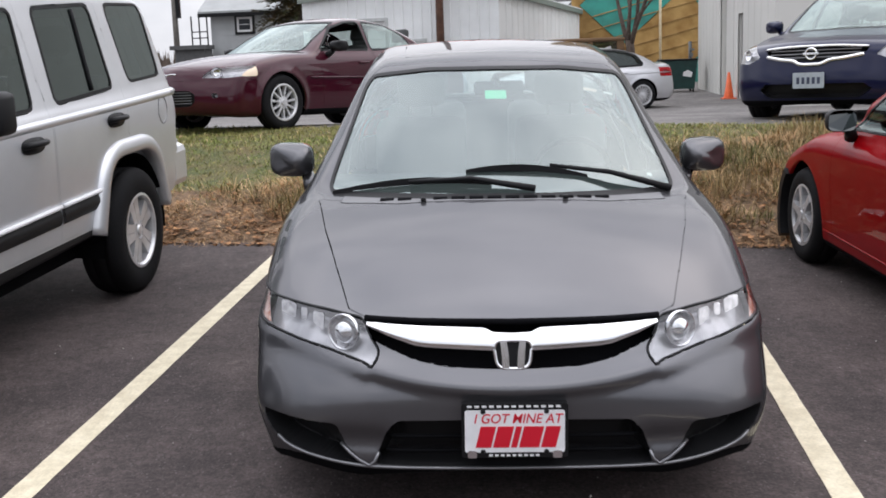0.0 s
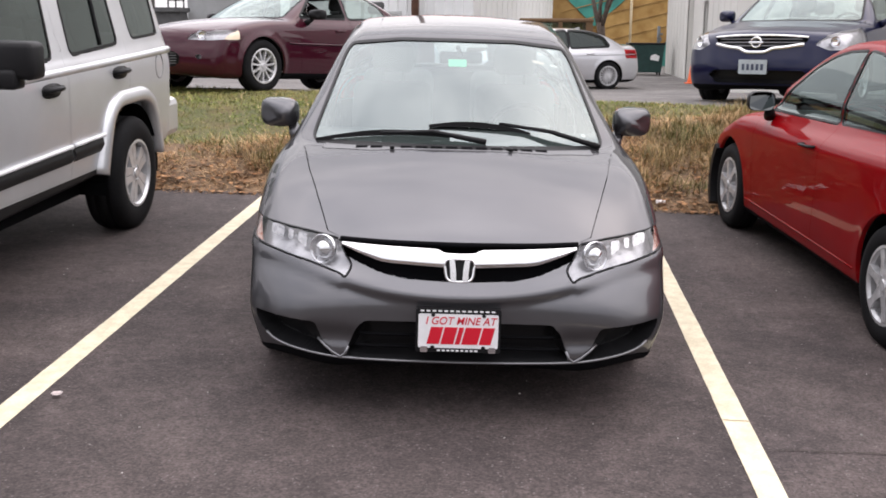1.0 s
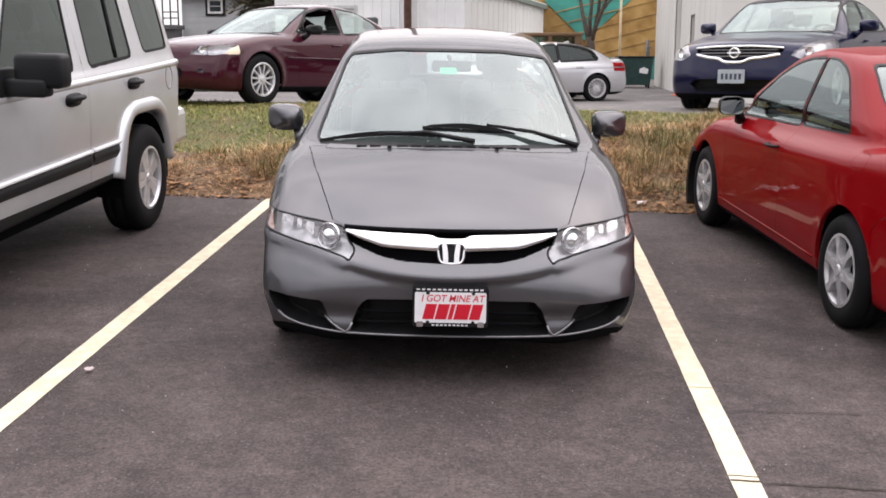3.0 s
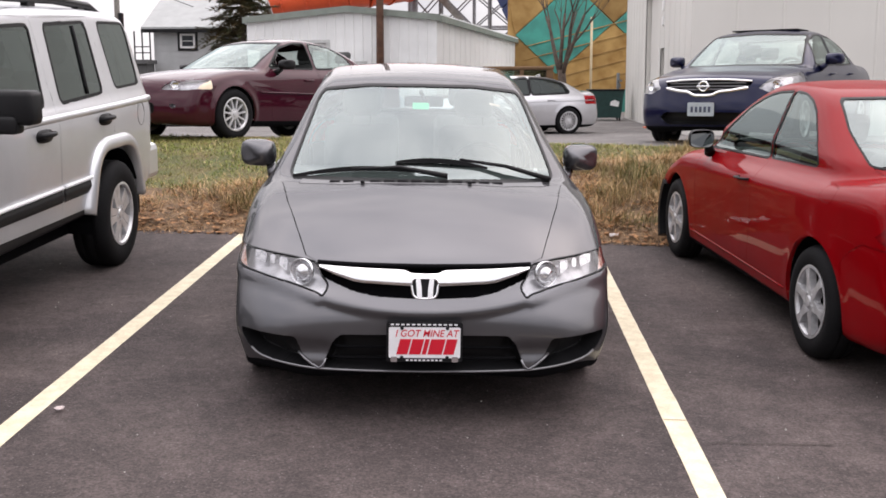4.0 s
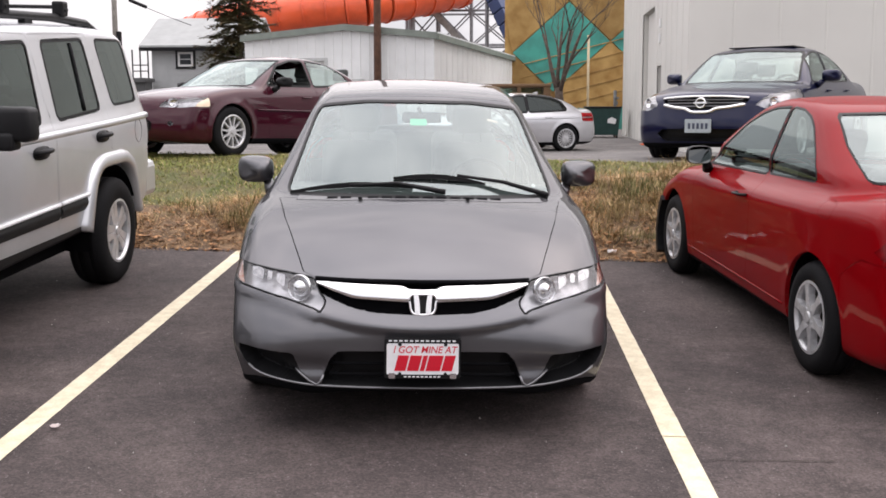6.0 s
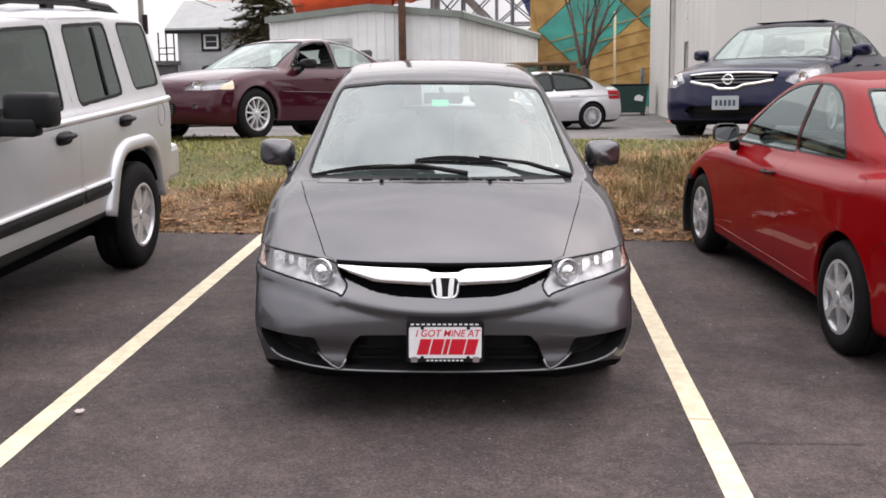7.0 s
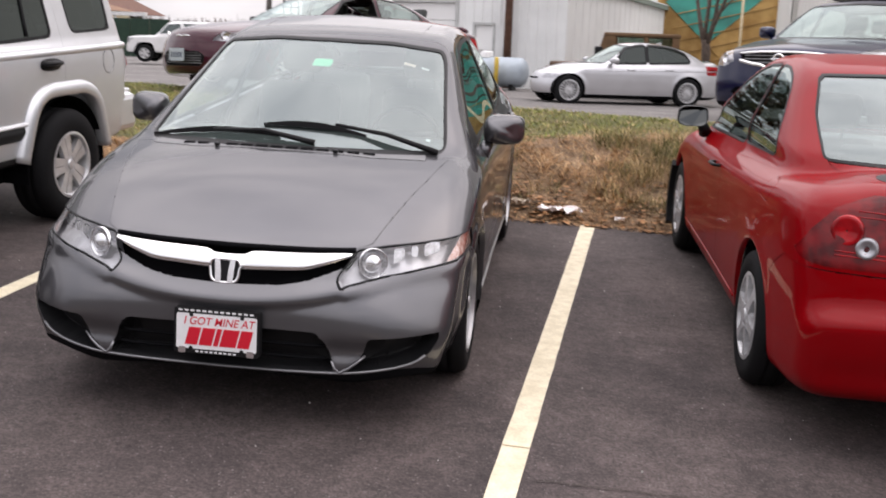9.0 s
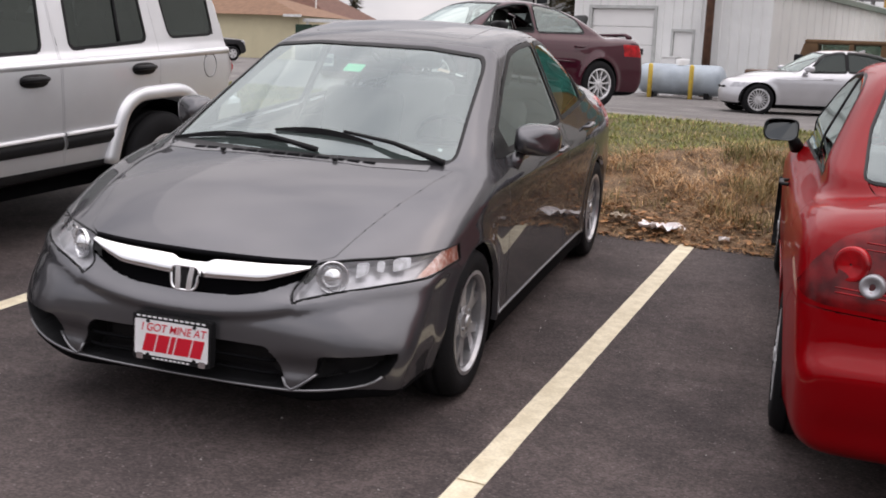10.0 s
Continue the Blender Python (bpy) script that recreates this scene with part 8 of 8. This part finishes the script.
PAPER = material("white_paper", (0.86, 0.85, 0.85), rough=0.7, vary=0.15, scale=14, second=(0.76, 0.66, 0.64))
BUFF = material("buff_wrapper", (0.50, 0.42, 0.33), rough=0.8, vary=0.2, scale=10)
litter(0.90, 4.42, 0.32, 1, "crumpled white paper wrapper in dry grass", PAPER)
litter(0.58, 4.50, 0.16, 2, "buff paper scrap in dry grass", BUFF)
litter(1.35, 4.36, 0.08, 3, "small white paper scrap in dry grass", PAPER, 0.03)
chip = litter(-1.62, 0.02, 0.030, 4, "tiny white scrap lying on the asphalt", PAPER, 0.012)


def flat_on_lot(ob, x, y):
    ob.matrix_world = Matrix.Translation((0, 0, lot_z(x, y) + 0.004 - ground_z(x, y) - 0.012))


flat_on_lot(chip, -1.62, 0.02)


# ---- details of the sedans on the yard ----
def us_plate(car, m, bars=5):
    bm = bmesh.new()
    prism(bm, fillet([(-0.152, -0.076), (0.152, -0.076), (0.152, 0.076), (-0.152, 0.076)], 0.012, 3), -0.004, 0.004)
    bmesh.ops.recalc_face_normals(bm, faces=bm.faces[:])
    pl = part("number_plate", bm, material("plate_pale_blue", (0.40, 0.45, 0.48), rough=0.4, vary=0.12, scale=25), car, "pale number plate with dark bars")
    pl.matrix_basis = m
    for k in range(bars):
        x = -0.10 + k * 0.20 / (bars - 1)
        bm = bmesh.new()
        prism(bm, [(x - 0.014, -0.034), (x + 0.014, -0.034), (x + 0.014, 0.030), (x - 0.014, 0.030)], -0.0065, -0.004)
        bmesh.ops.recalc_face_normals(bm, faces=bm.faces[:])
        part("bar", bm, material("plate_ink", (0.05, 0.06, 0.10), rough=0.5), pl)


def front_line(car, name, s, pts, r, mat, off=0.0, label=""):
    """A bar along the nose through (u, z) points, mirrored."""
    p = spline(pts, 6)
    u = np.concatenate((-p[::-1, 0], p[1:, 0])) if p[0, 0] == 0 else p[:, 0]
    z = np.concatenate((p[::-1, 1], p[1:, 1])) if p[0, 0] == 0 else p[:, 1]
    v = front_v(s, u, z)
    bm = bmesh.new()
    sweep(bm, [(a, b - off, c) for a, b, c in zip(u, v, z)], r, 8)
    return part(name, bm, mat, car, label, True)


def lamp_fill(car, s, u, z, r, turn, amber=None):
    for side in (1, -1):
        v = float(front_v(s, u, z)[0]) + 0.045
        bm = bmesh.new()
        lathe(bm, [(r, -0.030), (r * 0.85, -0.010), (r * 0.5, 0.008), (0.004, 0.014)], 20, "y", m=pose(side * u, v, z, 0, 0, side * turn))
        part("reflector", bm, STEEL_TRIM, car, "", True)
        if amber:
            v = float(front_v(s, amber[0], amber[1])[0]) + 0.03
            bm = bmesh.new()
            box(bm, -0.035, -0.01, -0.035, 0.035, 0.01, 0.035, 0.01, m=pose(side * amber[0], v, amber[1], 0, 0, side * 55))
            part("amber_lamp", bm, AMBER, car)


def handles(car, s, spots, mat):
    for side in (1, -1):
        for v, z in spots:
            u = float(side_u(s, v, z)[0])
            bm = bmesh.new()
            sweep(bm, [(side * (u - 0.004), v - 0.09, z), (side * (u + 0.028), v - 0.07, z), (side * (u + 0.030), v + 0.07, z + 0.006), (side * (u - 0.004), v + 0.09, z + 0.006)], 0.013, 8, 0.7)
            part("door_handle", bm, mat, car, "", True)


# navy car: bright grille bars, plain round badge, plate and tilted sunroof
front_line(BLUE_CAR, "grille_bar", BLUE_SHAPE, [(0, 0.765), (0.25, 0.762), (0.50, 0.745)], 0.012, BRIGHT, 0.004, "bright upper grille bar")
front_line(BLUE_CAR, "grille_bar", BLUE_SHAPE, [(0, 0.585), (0.10, 0.590), (0.18, 0.625), (0.30, 0.640), (0.47, 0.672)], 0.020, BRIGHT, 0.004, "bright lower grille bar")
for zz in (0.655, 0.690, 0.725):
    front_line(BLUE_CAR, "grille_slat", BLUE_SHAPE, [(0, zz), (0.25, zz), (0.44, zz)], 0.006, STEEL_GREY, -0.02)
bm = bmesh.new()
bv = float(front_v(BLUE_SHAPE, 0, 0.69)[0]) - 0.012
lathe(bm, [(0.052 + 0.010 * math.cos(a), 0.010 * math.sin(a)) for a in np.linspace(0, math.tau, 8, endpoint=False)], 28, "y", (0, bv, 0.69), close=True)
box(bm, -0.078, bv - 0.012, 0.678, 0.078, bv + 0.004, 0.702, 0.004)
part("badge", bm, BRIGHT, BLUE_CAR, "plain round chrome badge")
us_plate(BLUE_CAR, pose(0, -0.022, 0.435))
bm = bmesh.new()
zr = float(top_z(BLUE_SHAPE, 0, 2.5)[0])
box(bm, -0.42, 2.20, 0, 0.42, 2.70, 0.014, 0.004, m=pose(0, 0, zr - 0.014, 0.6, 0, 0) @ Matrix.Translation((0, 0, -2.25 * math.sin(radians(0.6)))))
part("sunroof", bm, BLACK, BLUE_CAR, "tilted dark sunroof")
lamp_fill(BLUE_CAR, BLUE_SHAPE, 0.72, 0.70, 0.055, 40)
handles(BLUE_CAR, BLUE_SHAPE, ((2.2, 0.86), (3.15, 0.88)), BLUE_PAINT)

# maroon car: plate, moulding, handles and a low rear spoiler
us_plate(MAROON_CAR, pose(0, -0.022, 0.43))
lamp_fill(MAROON_CAR, MAROON_SHAPE, 0.60, 0.665, 0.062, 35)
handles(MAROON_CAR, MAROON_SHAPE, ((2.42, 0.78), (3.35, 0.80)), MAROON_PAINT)
for side in (1, -1):
    bm = bmesh.new()
    sweep(bm, [(side * (float(side_u(MAROON_SHAPE, v, 0.60)[0]) + 0.004), v, 0.60) for v in np.linspace(1.45, 3.25, 16)], 0.018, 8, 0.6)
    part("side_moulding", bm, MAROON_PAINT, MAROON_CAR, "", True)
bm = bmesh.new()
sweep(bm, [(u, 4.50 - 0.10 * u * u, 1.030 - 0.045 * (abs(u) > 0.62)) for u in np.linspace(-0.68, 0.68, 17)], 0.045, 8, 0.6)
part("spoiler", bm, MAROON_PAINT, MAROON_CAR, "low rear spoiler", True)
bm = bmesh.new()
box(bm, -0.20, 4.53, 1.012, 0.20, 4.56, 1.040, 0.008)
part("brake_lamp", bm, RED_LENS, MAROON_CAR)
for zz in (0.335, 0.365, 0.395, 0.425, 0.455):
    front_line(MAROON_CAR, "grille_bar", MAROON_SHAPE, [(0, zz), (0.2, zz), (0.37, zz)], 0.004, STEEL_GREY, -0.016)
front_line(MAROON_CAR, "badge", MAROON_SHAPE, [(0, 0.655), (0.06, 0.665), (0.14, 0.660)], 0.008, STEEL_TRIM, 0.002, "plain winged chrome badge")

# silver car: sill strip, handles, fin, kidney openings
handles(SILVER_CAR, SILVER_SHAPE, ((2.02, 0.80), (2.92, 0.82)), SILVER_PAINT)
for side in (1, -1):
    bm = bmesh.new()
    sweep(bm, [(side * (float(side_u(SILVER_SHAPE, v, 0.75)[0]) + 0.001), v, 0.755 + 0.02 * (v - 1)) for v in np.linspace(0.95, 4.05, 24)], 0.008, 6)
    part("crease_line", bm, SILVER_PAINT, SILVER_CAR, "", True)
bm = bmesh.new()
prism(bm, [(2.87, 1.385), (3.04, 1.36), (3.02, 1.43)], -0.02, 0.02, "yz")
part("roof_fin", bm, SILVER_PAINT, SILVER_CAR)
for side in (1, -1):
    bm = bmesh.new()
    u = np.array([0.06, 0.16, 0.24]) * side
    z = np.array([0.555, 0.565, 0.56])
    sweep(bm, [(a, b - 0.002, c) for a, b, c in zip(u, front_v(SILVER_SHAPE, u, z), z)], 0.035, 8, 0.6)
    part("grille", bm, BLACK, SILVER_CAR)

# red coupe: reversing lights, handle, flap, spoiler shade, plate recess
for side in (1, -1):
    bm = bmesh.new()
    v = float(front_v(COUPE, 0.593, 0.820, 4.9, -1.0)[0])
    lathe(bm, [(0.010, -0.002), (0.020, 0.004), (0.026, 0.010), (0.034, 0.012), (0.040, 0.006), (0.042, -0.02)], 24, "y", m=pose(side * 0.593, v + 0.004, 0.820, 6, 0, -side * 20))
    part("reversing_light", bm, LAMP_BACK, COUPE_CAR, "round clear reversing light", True)
    # round red brake lamp beside it and fine ribs across the lens
    bm = bmesh.new()
    v = float(front_v(COUPE, 0.660, 0.875, 4.9, -1.0)[0])
    lathe(bm, [(0.004, 0.006), (0.040, 0.008), (0.052, 0.012), (0.058, 0.006), (0.060, -0.02)], 28, "y", m=pose(side * 0.660, v + 0.002, 0.875, 8, 0, -side * 26))
    part("brake_lamp", bm, RED_LENS, COUPE_CAR, "round bright red brake lamp", True)
    for z in (0.785, 0.80, 0.925, 0.945):
        us = np.linspace(0.45, 0.62 if z > 0.9 else 0.70, 10)
        bm = bmesh.new()
        sweep(bm, [(side * u, float(front_v(COUPE, u, z, 4.9, -1.0)[0]) + 0.001, z) for u in us], 0.003, 6)
        part("lens_rib", bm, RED_LENS, COUPE_CAR, "", True)
    # thin moulding along the sill
    for z0, z1 in ((0.285, 0.285),):
        bm = bmesh.new()
        sweep(bm, [(side * (float(side_u(COUPE, v, z)[0]) + 0.001), v, z) for v, z in zip(np.linspace(1.25, 3.10, 16), np.linspace(z0, z1, 16))], 0.006, 6)
        part("sill_moulding", bm, MATS["red_paint"], COUPE_CAR, "", True)
handles(COUPE_CAR, COUPE, ((2.36, 0.815),), BLACK)
# black splash guard ahead of each front wheel
for side in (1, -1):
    bm = bmesh.new()
    arc = np.linspace(radians(140), radians(212), 12)
    rim_out = [(0.88 + 0.400 * math.cos(a), 0.305 + 0.400 * math.sin(a)) for a in arc]
    rim_in = [(0.88 + 0.350 * math.cos(a), 0.305 + 0.350 * math.sin(a)) for a in arc[::-1]]
    prism(bm, rim_out + rim_in, min(side * 0.62, side * 0.862), max(side * 0.62, side * 0.862), "yz")
    bmesh.ops.recalc_face_normals(bm, faces=bm.faces[:])
    part("splash_guard", bm, BLACK, COUPE_CAR, "black plastic splash guard")
